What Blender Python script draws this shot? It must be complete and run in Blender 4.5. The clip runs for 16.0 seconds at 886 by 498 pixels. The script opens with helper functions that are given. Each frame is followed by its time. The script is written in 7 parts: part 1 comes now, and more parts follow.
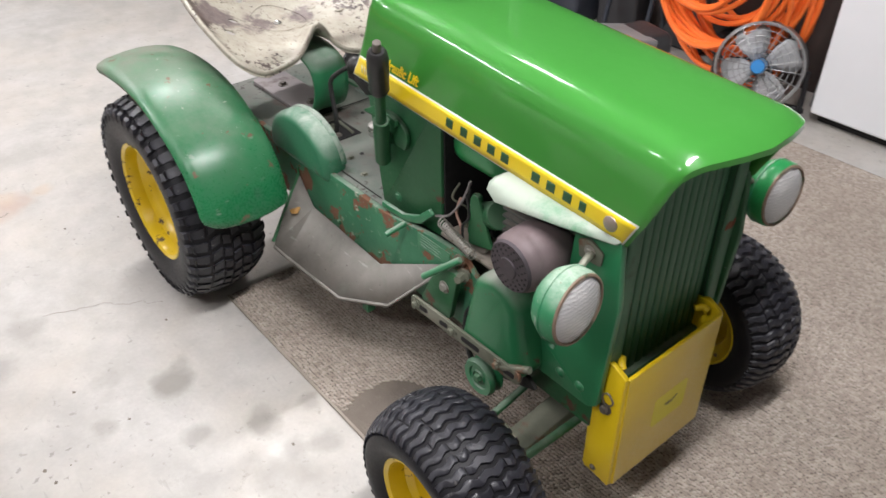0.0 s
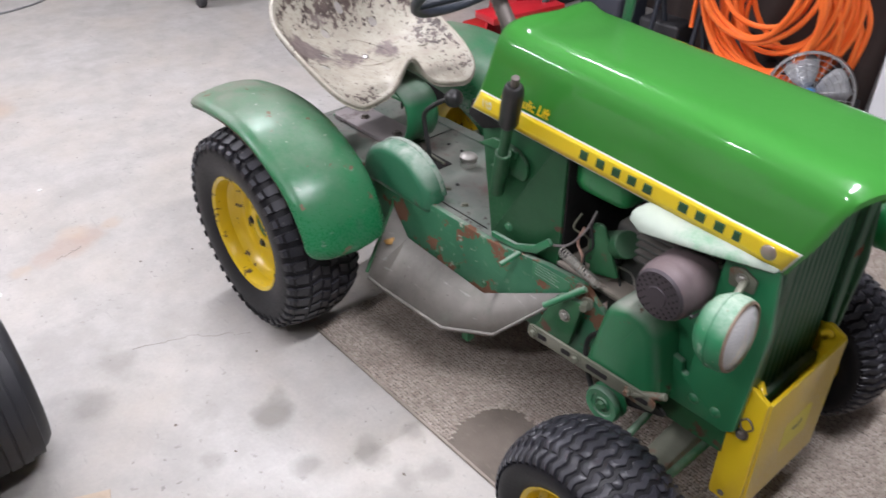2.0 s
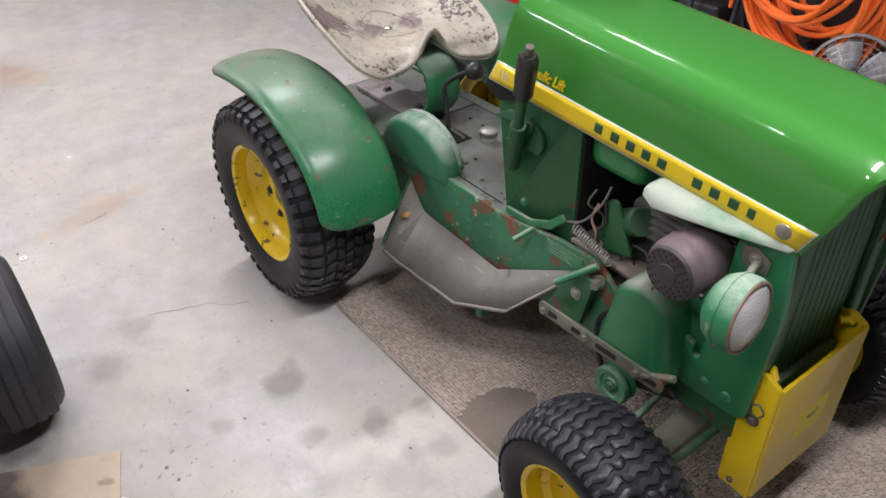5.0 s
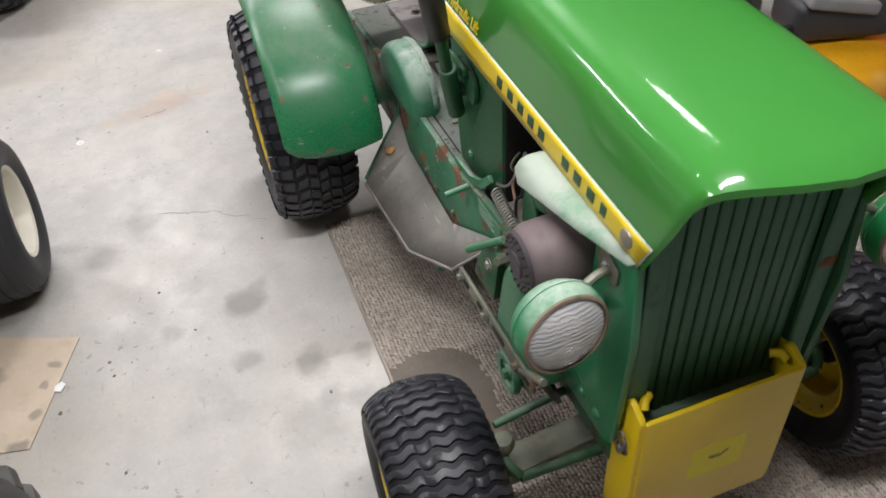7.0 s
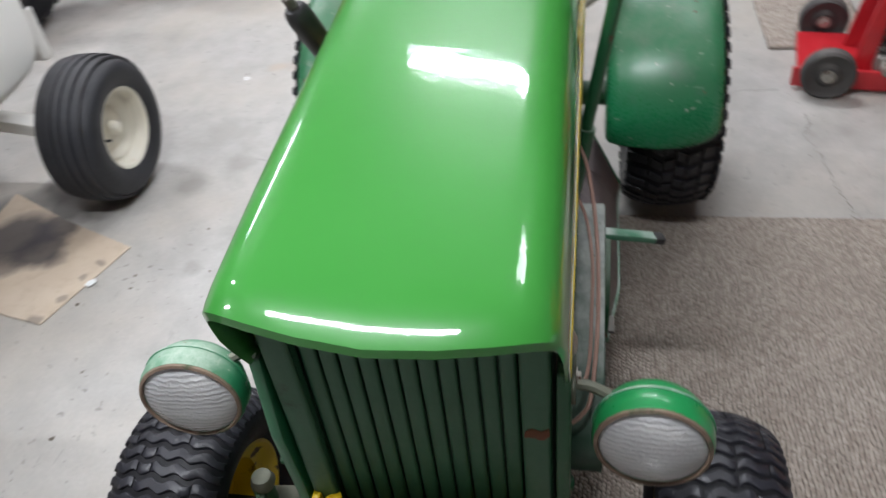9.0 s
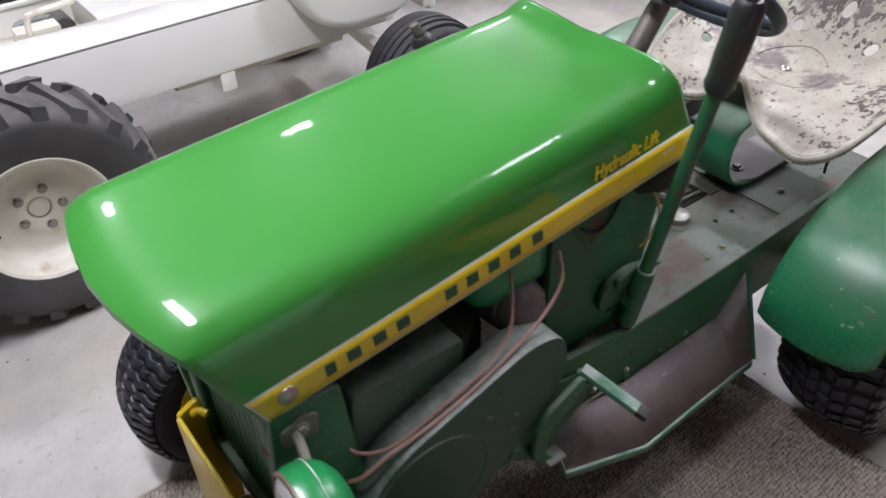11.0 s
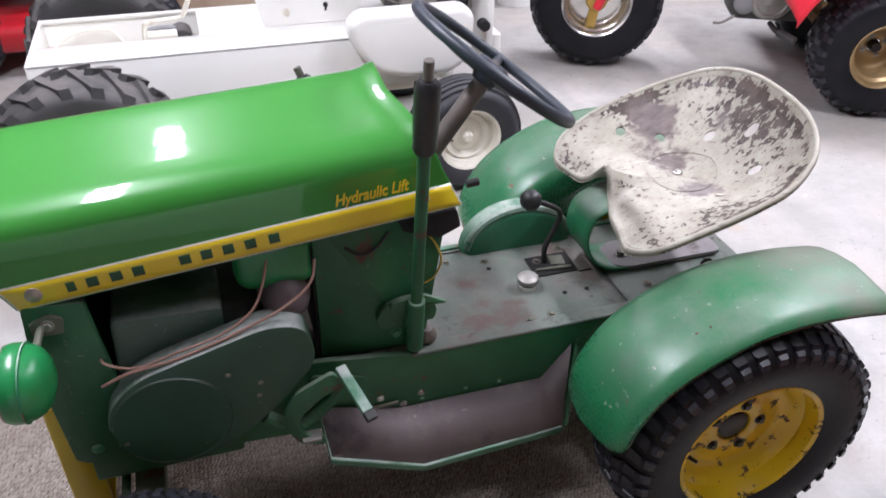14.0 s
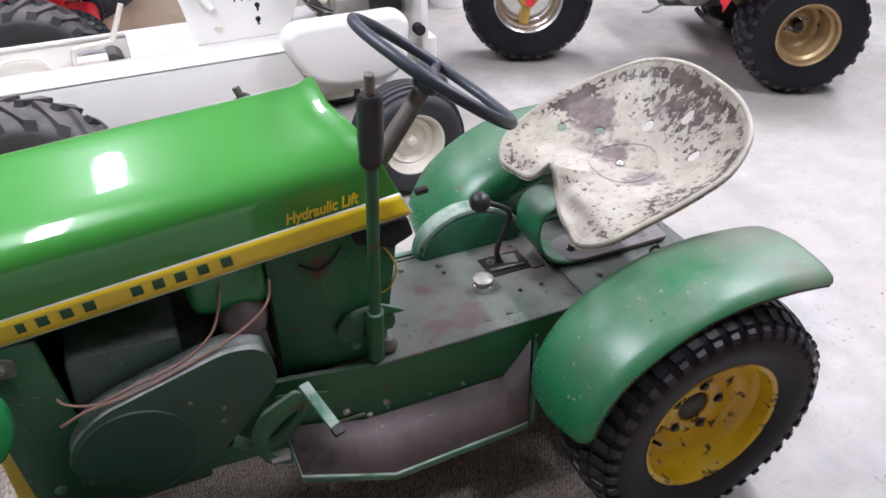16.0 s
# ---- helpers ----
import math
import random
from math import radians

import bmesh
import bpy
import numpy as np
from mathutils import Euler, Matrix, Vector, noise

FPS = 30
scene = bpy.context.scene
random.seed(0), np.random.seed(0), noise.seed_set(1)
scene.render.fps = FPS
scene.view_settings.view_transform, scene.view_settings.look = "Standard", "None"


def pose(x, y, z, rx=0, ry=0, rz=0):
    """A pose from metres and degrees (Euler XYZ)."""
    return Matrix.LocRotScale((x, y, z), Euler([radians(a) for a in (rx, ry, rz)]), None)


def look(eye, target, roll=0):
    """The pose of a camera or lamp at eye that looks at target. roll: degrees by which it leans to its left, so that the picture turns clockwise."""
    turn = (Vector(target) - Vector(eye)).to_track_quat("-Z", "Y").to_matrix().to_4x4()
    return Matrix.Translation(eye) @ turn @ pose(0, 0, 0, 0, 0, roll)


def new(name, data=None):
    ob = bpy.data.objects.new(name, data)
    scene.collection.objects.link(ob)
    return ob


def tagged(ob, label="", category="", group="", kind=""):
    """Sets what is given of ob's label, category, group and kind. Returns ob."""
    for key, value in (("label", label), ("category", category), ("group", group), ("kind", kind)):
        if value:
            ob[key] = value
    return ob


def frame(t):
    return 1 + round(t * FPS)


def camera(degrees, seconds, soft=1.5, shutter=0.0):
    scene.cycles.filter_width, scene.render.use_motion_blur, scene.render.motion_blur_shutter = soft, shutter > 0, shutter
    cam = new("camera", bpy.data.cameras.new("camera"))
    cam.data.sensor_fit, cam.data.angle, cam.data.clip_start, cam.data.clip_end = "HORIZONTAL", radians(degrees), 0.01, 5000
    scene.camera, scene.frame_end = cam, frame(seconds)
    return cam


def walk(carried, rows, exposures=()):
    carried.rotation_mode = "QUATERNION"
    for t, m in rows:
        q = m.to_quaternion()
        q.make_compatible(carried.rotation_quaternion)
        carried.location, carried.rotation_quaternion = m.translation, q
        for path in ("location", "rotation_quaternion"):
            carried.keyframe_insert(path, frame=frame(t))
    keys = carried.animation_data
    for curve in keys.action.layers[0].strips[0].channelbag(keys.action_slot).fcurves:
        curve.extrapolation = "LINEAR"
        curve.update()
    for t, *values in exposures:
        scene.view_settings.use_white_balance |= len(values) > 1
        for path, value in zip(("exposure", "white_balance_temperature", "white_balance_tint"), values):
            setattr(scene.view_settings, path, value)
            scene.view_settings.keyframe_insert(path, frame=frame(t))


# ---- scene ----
cam = camera(58.6, 16.0, shutter=0.4)
PATH = [
    (0, (1.894, -1.044, 1.477), (0.648, -0.024, 0.291), -0.5),
    (0.5, (1.868, -1.12, 1.482), (0.747, 0.01, 0.271), -0.2),
    (1, (1.805, -1.188, 1.474), (0.772, -0.034, 0.208), -2.2),
    (1.5, (1.766, -1.251, 1.482), (0.644, -0.096, 0.295), -0.6),
    (2, (1.724, -1.272, 1.5), (0.468, -0.204, 0.369), -0.5),
    (2.5, (1.695, -1.3, 1.499), (0.389, -0.271, 0.388), 1.1),
    (3, (1.7, -1.279, 1.5), (0.404, -0.236, 0.39), 1.2),
    (3.2, (1.708, -1.266, 1.506), (0.406, -0.219, 0.405), 0.7),
    (5.3, (1.78, -1.203, 1.464), (0.481, -0.262, 0.269), -1.3),
    (5.5, (1.813, -1.171, 1.465), (0.484, -0.297, 0.254), -1.7),
    (6, (1.927, -1.045, 1.446), (0.551, -0.324, 0.187), 1.2),
    (6.5, (1.924, -0.852, 1.419), (0.513, -0.248, 0.136), -1.8),
    (7, (1.908, -0.639, 1.419), (0.471, -0.17, 0.11), -3.8),
    (7.5, (1.99, -0.432, 1.416), (0.463, -0.214, 0.144), -4.0),
    (8, (2.075, -0.245, 1.44), (0.556, -0.132, 0.145), -2.7),
    (8.5, (1.918, 0.042, 1.372), (0.452, -0.024, 0.012), -3.9),
    (9, (1.838, 0.192, 1.403), (0.372, -0.155, 0.089), -7.4),
    (9.2, (1.828, 0.262, 1.406), (0.395, -0.273, 0.122), -6.3),
    (11.3, (1.437, 0.912, 1.485), (0.577, -0.372, 0.216), -2.0),
    (11.5, (1.405, 0.984, 1.493), (0.597, -0.308, 0.197), -1.8),
    (12, (1.239, 1.005, 1.473), (0.49, -0.31, 0.166), 0.7),
    (12.5, (1.083, 0.989, 1.489), (0.399, -0.353, 0.174), -0.1),
    (13, (1.031, 1.097, 1.534), (0.437, -0.354, 0.291), 0.9),
    (13.5, (0.967, 1.289, 1.536), (0.476, -0.233, 0.335), 1.9),
    (14, (0.948, 1.361, 1.564), (0.429, -0.203, 0.432), 1.1),
    (14.5, (0.968, 1.371, 1.57), (0.362, -0.214, 0.511), 1.1),
    (15, (0.955, 1.366, 1.577), (0.369, -0.193, 0.469), -1.3),
    (15.5, (0.954, 1.357, 1.578), (0.35, -0.198, 0.475), -0.8),
    (16, (0.951, 1.36, 1.58), (0.318, -0.163, 0.449), -1.1),
]
walk(cam, [(t, look(eye, target, roll)) for t, eye, target, roll in PATH], exposures=[(0.0, -0.03, 6950, 5), (1.5, -0.08, 6850, 7), (2.5, -0.22, 6350, 10), (5.5, -0.35, 6950, 7), (7.5, -0.35, 6900, 3), (8.5, -0.38, 6700, 4), (9.0, -0.36, 6500, 2), (11.3, -0.2, 6400, 10), (11.5, -0.08, 6350, 11), (12.0, 0.27, 6350, 10), (12.5, 0.36, 6350, 10), (13.5, 0.10, 6300, 11), (16.0, 0.0, 6300, 11)])

# ---------- world and lights ----------
world = bpy.data.worlds.new("world")
scene.world = world
world.use_nodes = True
world.node_tree.nodes["Background"].inputs[0].default_value = (0.85, 0.92, 1.0, 1)
world.node_tree.nodes["Background"].inputs[1].default_value = 0.1

ROOM = (-4.6, 3.4, -4.6, 2.75, 2.7)  # x0, x1, y0, y1, ceiling height
# ceiling lights: centre x, y, length along x, length along y, watts
LAMPS = [
    (-1.28, 0.1, 0.07, 0.95, 62),
    (-0.3, 1.0, 0.30, 0.34, 9),
    (1.50, -0.30, 0.12, 1.25, 72),
    (1.34, -2.3, 0.11, 0.42, 28),
    (0.25, -2.03, 0.11, 0.13, 8),
    # no fixture known for these two; added to brighten the far floor
    (-1.6, -2.7, 0.12, 1.2, 68),
    (-3.2, -1.4, 0.12, 1.2, 88),
]

# ---------- shape helpers ----------
def finish(ob, smooth=40):
    me = ob.data
    for p in me.polygons:
        p.use_smooth = True
    me.set_sharp_from_angle(angle=radians(smooth))
    return ob


def part(name, bm, material, parent=None, label="", smooth=40):
    bmesh.ops.recalc_face_normals(bm, faces=bm.faces)
    me = bpy.data.meshes.new(name)
    bm.to_mesh(me)
    bm.free()
    me.materials.append(material)
    ob = new(name, me)
    finish(ob, smooth)
    if parent:
        ob.parent = parent
    if label:
        ob["label"] = label
    return ob


def shared(name, me, m, parent):
    ob = new(name, me)
    ob.matrix_basis = m
    ob.parent = parent
    return ob


def thing(name, m, label, category, group="", kind=""):
    ob = new(name)
    ob.empty_display_size = 0.1
    ob.matrix_basis = m
    return tagged(ob, label, category, group, kind)


def bevel(bm, w, seg=2, angle=30):
    if w <= 0:
        return bm
    edges = [e for e in bm.edges if len(e.link_faces) == 2 and e.calc_face_angle(0) > radians(angle)]
    bmesh.ops.bevel(bm, geom=edges, offset=w, segments=seg, affect="EDGES", profile=0.5)
    return bm


def box(lo, hi, w=0.003, seg=2, bm=None, m=None):
    b = bmesh.new()
    bmesh.ops.create_cube(b, size=1)
    c = [(p + q) / 2 for p, q in zip(lo, hi)]
    s = [abs(q - p) for p, q in zip(lo, hi)]
    bmesh.ops.transform(b, matrix=Matrix.Translation(c) @ Matrix.Diagonal((*s, 1)), verts=b.verts)
    bevel(b, w, seg)
    if m is not None:
        bmesh.ops.transform(b, matrix=m, verts=b.verts)
    return join(bm, b) if bm else b


def join(bm, other):
    me = bpy.data.meshes.new("tmp")
    other.to_mesh(me)
    other.free()
    bm.from_mesh(me)
    bpy.data.meshes.remove(me)
    return bm


def basis(p, q):
    """A frame at p whose z runs towards q."""
    z = (Vector(q) - Vector(p)).normalized()
    return Matrix.Translation(p) @ z.to_track_quat("Z", "Y").to_matrix().to_4x4()


def lathe(profile, m=None, seg=48, bm=None, closed=False):
    """Turns (r, h) pairs about z."""
    b = bmesh.new()
    rings = []
    for r, h in profile:
        if r < 1e-5:
            rings.append([b.verts.new((0, 0, h))])
        else:
            rings.append([b.verts.new((r * math.cos(2 * math.pi * i / seg), r * math.sin(2 * math.pi * i / seg), h)) for i in range(seg)])
    pairs = list(zip(rings, rings[1:])) + ([(rings[-1], rings[0])] if closed else [])
    for u, v in pairs:
        for i in range(seg):
            j = (i + 1) % seg
            loop = [u[i % len(u)], u[j % len(u)], v[j % len(v)], v[i % len(v)]]
            seen = []
            for x in loop:
                if x not in seen:
                    seen.append(x)
            if len(seen) > 2:
                b.faces.new(seen)
    if m is not None:
        bmesh.ops.transform(b, matrix=m, verts=b.verts)
    return join(bm, b) if bm else b


def rod(p, q, r, r2=None, seg=20, w=0.0015, bm=None):
    r2 = r if r2 is None else r2
    n = (Vector(q) - Vector(p)).length
    w = min(w, r * 0.4, r2 * 0.4, n * 0.3)
    return lathe([(0, 0), (r - w, 0), (r, w), (r2, n - w), (r2 - w, n), (0, n)], basis(p, q), seg, bm)


def hexbolt(p, direction, r=0.008, h=0.006, bm=None, washer=True):
    q = Vector(p) + Vector(direction)
    b = lathe([(0, 0), (r, 0), (r, h * 0.8), (r * 0.85, h), (0, h)], basis(p, q), 6)
    if washer:
        lathe([(0, 0), (r * 1.5, 0), (r * 1.5, h * 0.25), (0, h * 0.25)], basis(p, q), 16, b)
    return join(bm, b) if bm else b


def tube(points, r, seg=10, bm=None, closed=False, steps=6, radii=None):
    """A round tube on a smooth line through the points."""
    pts = [Vector(p) for p in points]
    n = len(pts)
    line, rad = [], []
    count = n if closed else n - 1
    for i in range(count):
        if closed:
            a, b_, c, d = pts[(i - 1) % n], pts[i], pts[(i + 1) % n], pts[(i + 2) % n]
        else:
            a, b_, c, d = pts[max(i - 1, 0)], pts[i], pts[i + 1], pts[min(i + 2, n - 1)]
        for k in range(steps):
            t = k / steps
            line.append(0.5 * (2 * b_ + (c - a) * t + (2 * a - 5 * b_ + 4 * c - d) * t * t + (3 * b_ - a - 3 * c + d) * t ** 3))
            rad.append(r if radii is None else radii[i] + (radii[(i + 1) % n] - radii[i]) * t)
    if not closed:
        line.append(pts[-1])
        rad.append(r if radii is None else radii[-1])
    b = bm if bm else bmesh.new()
    rings, side = [], None
    m = len(line)
    for i, p in enumerate(line):
        d = (line[(i + 1) % m] - line[i - 1]) if closed else (line[min(i + 1, m - 1)] - line[max(i - 1, 0)])
        d.normalize()
        if side is None:
            side = d.orthogonal().normalized()
        side = (side - d * side.dot(d)).normalized()
        up = d.cross(side)
        rings.append([b.verts.new(p + rad[i] * (math.cos(2 * math.pi * k / seg) * side + math.sin(2 * math.pi * k / seg) * up)) for k in range(seg)])
    for i in range(m if closed else m - 1):
        u, v = rings[i], rings[(i + 1) % m]
        shift = 0
        if closed and i == m - 1:
            shift = min(range(seg), key=lambda s: (v[s].co - u[0].co).length)
        for k in range(seg):
            b.faces.new((u[k], u[(k + 1) % seg], v[(k + 1 + shift) % seg], v[(k + shift) % seg]))
    if not closed:
        b.faces.new(rings[0])
        b.faces.new(rings[-1])
    return b


def plate(outline, lo, hi, axis="y", w=0.002, seg=2, bm=None, m=None):
    """A flat plate: an outline of pairs, drawn out along an axis. y: pairs are x, z; x: y, z; z: x, y."""
    b = bmesh.new()
    put = {"y": lambda u, v, d: (u, d, v), "x": lambda u, v, d: (d, u, v), "z": lambda u, v, d: (u, v, d)}[axis]
    a = [b.verts.new(put(u, v, lo)) for u, v in outline]
    c = [b.verts.new(put(u, v, hi)) for u, v in outline]
    b.faces.new(a)
    b.faces.new(c)
    n = len(outline)
    for i in range(n):
        b.faces.new((a[i], a[(i + 1) % n], c[(i + 1) % n], c[i]))
    bmesh.ops.recalc_face_normals(b, faces=b.faces)
    bevel(b, w, seg)
    if m is not None:
        bmesh.ops.transform(b, matrix=m, verts=b.verts)
    return join(bm, b) if bm else b


def rounded(pts, r, n=6):
    """The outline with its corners rounded by r (one number, or one for each corner)."""
    out, k = [], len(pts)
    for i, p in enumerate(pts):
        rad = r if not isinstance(r, (list, tuple)) else r[i]
        p = Vector(p)
        a, c = Vector(pts[i - 1]) - p, Vector(pts[(i + 1) % k]) - p
        d = min(rad, a.length * 0.49, c.length * 0.49)
        if d < 1e-5:
            out.append(tuple(p))
            continue
        s, e = p + a.normalized() * d, p + c.normalized() * d
        for j in range(n + 1):
            t = j / n
            out.append(tuple((1 - t) ** 2 * s + 2 * t * (1 - t) * p + t * t * e))
    return out


def loft(rows, bm=None, closed=False):
    """A skin over rows of points of equal length."""
    b = bm if bm else bmesh.new()
    grid = [[b.verts.new(p) for p in row] for row in rows]
    for u, v in zip(grid, grid[1:]):
        for i in range(len(u) - (0 if closed else 1)):
            j = (i + 1) % len(u)
            b.faces.new((u[i], u[j], v[j], v[i]))
    return b


def thick(ob, t, offset=-1.0):
    mod = ob.modifiers.new("shell", "SOLIDIFY")
    mod.thickness, mod.offset = t, offset
    return ob


def mirror_y(bm):
    bmesh.ops.transform(bm, matrix=Matrix.Diagonal((1, -1, 1, 1)), verts=bm.verts)
    return bm


def lettering(name, text, size, m, material, parent, shear=0.0, stretch=1.0, bold=0.0):
    cu = bpy.data.curves.new(name, "FONT")
    cu.body, cu.size, cu.extrude, cu.shear, cu.offset = text, size, 0.0004, shear, bold
    tmp = new("tmp_text", cu)
    dep = bpy.context.evaluated_depsgraph_get()
    me = bpy.data.meshes.new_from_object(tmp.evaluated_get(dep))
    bpy.data.objects.remove(tmp)
    bpy.data.curves.remove(cu)
    me.materials.clear()
    me.materials.append(material)
    me.transform(m @ Matrix.Diagonal((stretch, 1, 1, 1)))
    ob = new(name, me)
    ob.parent = parent
    return ob

# ---------- materials ----------
def nodes_of(name):
    m = bpy.data.materials.new(name)
    m.use_nodes = True
    nt = m.node_tree
    return m, nt, nt.nodes["Principled BSDF"]


def noise_fac(nt, vec, scale, detail=4, lo=0.35, hi=0.65, stretch=None, rough=0.55, kind="noise"):
    if stretch:
        mp = nt.nodes.new("ShaderNodeMapping")
        mp.inputs["Scale"].default_value = stretch
        nt.links.new(vec, mp.inputs["Vector"])
        vec = mp.outputs[0]
    if kind == "noise":
        n = nt.nodes.new("ShaderNodeTexNoise")
        n.inputs["Detail"].default_value = detail
        n.inputs["Roughness"].default_value = rough
    else:
        n = nt.nodes.new("ShaderNodeTexVoronoi")
    n.inputs["Scale"].default_value = scale
    nt.links.new(vec, n.inputs["Vector"])
    r = nt.nodes.new("ShaderNodeMapRange")
    r.inputs["From Min"].default_value, r.inputs["From Max"].default_value = lo, hi
    r.clamp = True
    nt.links.new(n.outputs[0], r.inputs["Value"])
    return r.outputs[0]


def mixed(nt, fac, a, b):
    n = nt.nodes.new("ShaderNodeMix")
    n.data_type = "RGBA"
    for value, idx in ((fac, 0), (a, 6), (b, 7)):
        if isinstance(value, tuple):
            n.inputs[idx].default_value = (*value, 1)
        elif isinstance(value, (int, float)):
            n.inputs[idx].default_value = value
        else:
            nt.links.new(value, n.inputs[idx])
    return n.outputs[2]


def math_node(nt, op, a, b=0.0):
    n = nt.nodes.new("ShaderNodeMath")
    n.operation = op
    n.use_clamp = op in ("ADD", "SUBTRACT")
    for value, s in ((a, n.inputs[0]), (b, n.inputs[1])):
        if isinstance(value, (int, float)):
            s.default_value = value
        else:
            nt.links.new(value, s)
    return n.outputs[0]


def add_bump(nt, bsdf, height, strength, distance=0.002, chain=None):
    n = nt.nodes.new("ShaderNodeBump")
    n.inputs["Strength"].default_value = strength
    n.inputs["Distance"].default_value = distance
    nt.links.new(height, n.inputs["Height"])
    if chain:
        nt.links.new(chain, n.inputs["Normal"])
    nt.links.new(n.outputs[0], bsdf.inputs["Normal"])
    return n.outputs[0]


def surface(name, col, col2, rough=0.5, metal=0.0, scale=6, fine=70, bump=0.1, coat=0.0, spots=None, spot_scale=9, spot_lo=0.58, spot_hi=0.64,
            dust=None, dust_amount=0.6, rough_var=0.12, stretch=None, distance=0.001, specular=0.5, scuff=None, flecks=None, fleck_scale=80, fleck_lo=0.69, dents=0.0, dust_rough=0.55, scratches=None, grime=None):
    """Paint, metal, rubber or plastic: two tones, fine grain, spots of rust or chips, dust that lies on what faces up."""
    m, nt, bsdf = nodes_of(name)
    vec = nt.nodes.new("ShaderNodeTexCoord").outputs["Object"]
    big = noise_fac(nt, vec, scale, 5, 0.3, 0.7, stretch)
    grain = noise_fac(nt, vec, fine, 3, 0.25, 0.75)
    c = mixed(nt, big, col, col2)
    r = math_node(nt, "ADD", math_node(nt, "MULTIPLY", grain, rough_var), rough - rough_var / 2)
    if scuff:
        s = noise_fac(nt, vec, scale * 2.7, 8, 0.56, 0.7, rough=0.7)
        c = mixed(nt, math_node(nt, "MULTIPLY", s, 0.7), c, scuff)
    if dust:
        geo = nt.nodes.new("ShaderNodeNewGeometry")
        sep = nt.nodes.new("ShaderNodeSeparateXYZ")
        nt.links.new(geo.outputs["Normal"], sep.inputs[0])
        up = nt.nodes.new("ShaderNodeMapRange")
        up.inputs["From Min"].default_value, up.inputs["From Max"].default_value = 0.35, 1.0
        nt.links.new(sep.outputs[2], up.inputs["Value"])
        d = noise_fac(nt, vec, scale * 1.7, 8, 0.3, 0.62, rough=dust_rough)
        d = math_node(nt, "MULTIPLY", math_node(nt, "MULTIPLY", up.outputs[0], d), dust_amount)
        c = mixed(nt, d, c, dust)
        r = math_node(nt, "ADD", r, math_node(nt, "MULTIPLY", d, 0.4))
    if spots:
        f = noise_fac(nt, vec, spot_scale, 7, spot_lo, spot_hi, rough=0.62)
        c = mixed(nt, f, c, spots)
        r = math_node(nt, "ADD", r, math_node(nt, "MULTIPLY", f, 0.35))
    if flecks:
        f = math_node(nt, "MULTIPLY", noise_fac(nt, vec, fleck_scale, 2, fleck_lo, fleck_lo + 0.025), noise_fac(nt, vec, 3.5, 3, 0.42, 0.60))
        c = mixed(nt, f, c, flecks)
    if grime:
        # settled dirt that thickens from one x to another
        place = nt.nodes.new("ShaderNodeSeparateXYZ")
        nt.links.new(vec, place.inputs[0])
        ramp = nt.nodes.new("ShaderNodeMapRange")
        ramp.interpolation_type = "SMOOTHSTEP"
        ramp.inputs["From Min"].default_value, ramp.inputs["From Max"].default_value = grime[0], grime[1]
        nt.links.new(place.outputs[0], ramp.inputs["Value"])
        f = math_node(nt, "MULTIPLY", math_node(nt, "MULTIPLY", ramp.outputs[0], noise_fac(nt, vec, 13, 7, 0.30, 0.62, rough=0.7)), grime[3])
        c = mixed(nt, f, c, grime[2])
        r = math_node(nt, "ADD", r, math_node(nt, "MULTIPLY", f, 0.35))
    if scratches:
        f = math_node(nt, "MULTIPLY", noise_fac(nt, vec, 34, 5, 0.655, 0.675, (0.35, 1.0, 2.6)), noise_fac(nt, vec, 2.2, 3, 0.45, 0.62))
        c = mixed(nt, f, c, scratches)
    nt.links.new(c, bsdf.inputs["Base Color"])
    nt.links.new(r, bsdf.inputs["Roughness"])
    bsdf.inputs["Metallic"].default_value = metal
    bsdf.inputs["Specular IOR Level"].default_value = specular
    if coat:
        bsdf.inputs["Coat Weight"].default_value = coat
        bsdf.inputs["Coat Roughness"].default_value = 0.04
    chain = add_bump(nt, bsdf, noise_fac(nt, vec, 9, 2, 0.2, 0.8), dents, 0.002) if dents else None
    if bump:
        chain = add_bump(nt, bsdf, grain, bump, distance, chain)
    if coat and chain:
        nt.links.new(chain, bsdf.inputs["Coat Normal"])
    return m


hood_green = surface("hood_paint", (0.038, 0.212, 0.031), (0.048, 0.235, 0.040), 0.32, scale=3, fine=60, bump=0.08, coat=0.75, rough_var=0.04, specular=0.16,
                     spots=(0.10, 0.17, 0.03), spot_scale=2.6, spot_lo=0.66, spot_hi=0.86, dents=0.11)
old_green = surface("old_green_paint", (0.018, 0.155, 0.062), (0.030, 0.20, 0.085), 0.36, scale=5, fine=160, bump=0.05, coat=0.15,
                    dust=(0.34, 0.38, 0.33), dust_amount=0.8, spots=(0.30, 0.26, 0.20), spot_scale=14, spot_lo=0.70, spot_hi=0.74)
fender_green = surface("fender_paint", (0.012, 0.140, 0.050), (0.021, 0.182, 0.070), 0.28, scale=4, fine=180, bump=0.05, coat=0.0,
                       dust=(0.25, 0.245, 0.21), dust_amount=0.46, dust_rough=0.80, scuff=(0.055, 0.145, 0.085), spots=(0.16, 0.10, 0.06), spot_scale=21, spot_lo=0.665, spot_hi=0.68, flecks=(0.34, 0.37, 0.31), fleck_scale=62, fleck_lo=0.70, scratches=(0.22, 0.30, 0.23), grime=(0.02, -0.22, (0.20, 0.18, 0.15), 0.75))
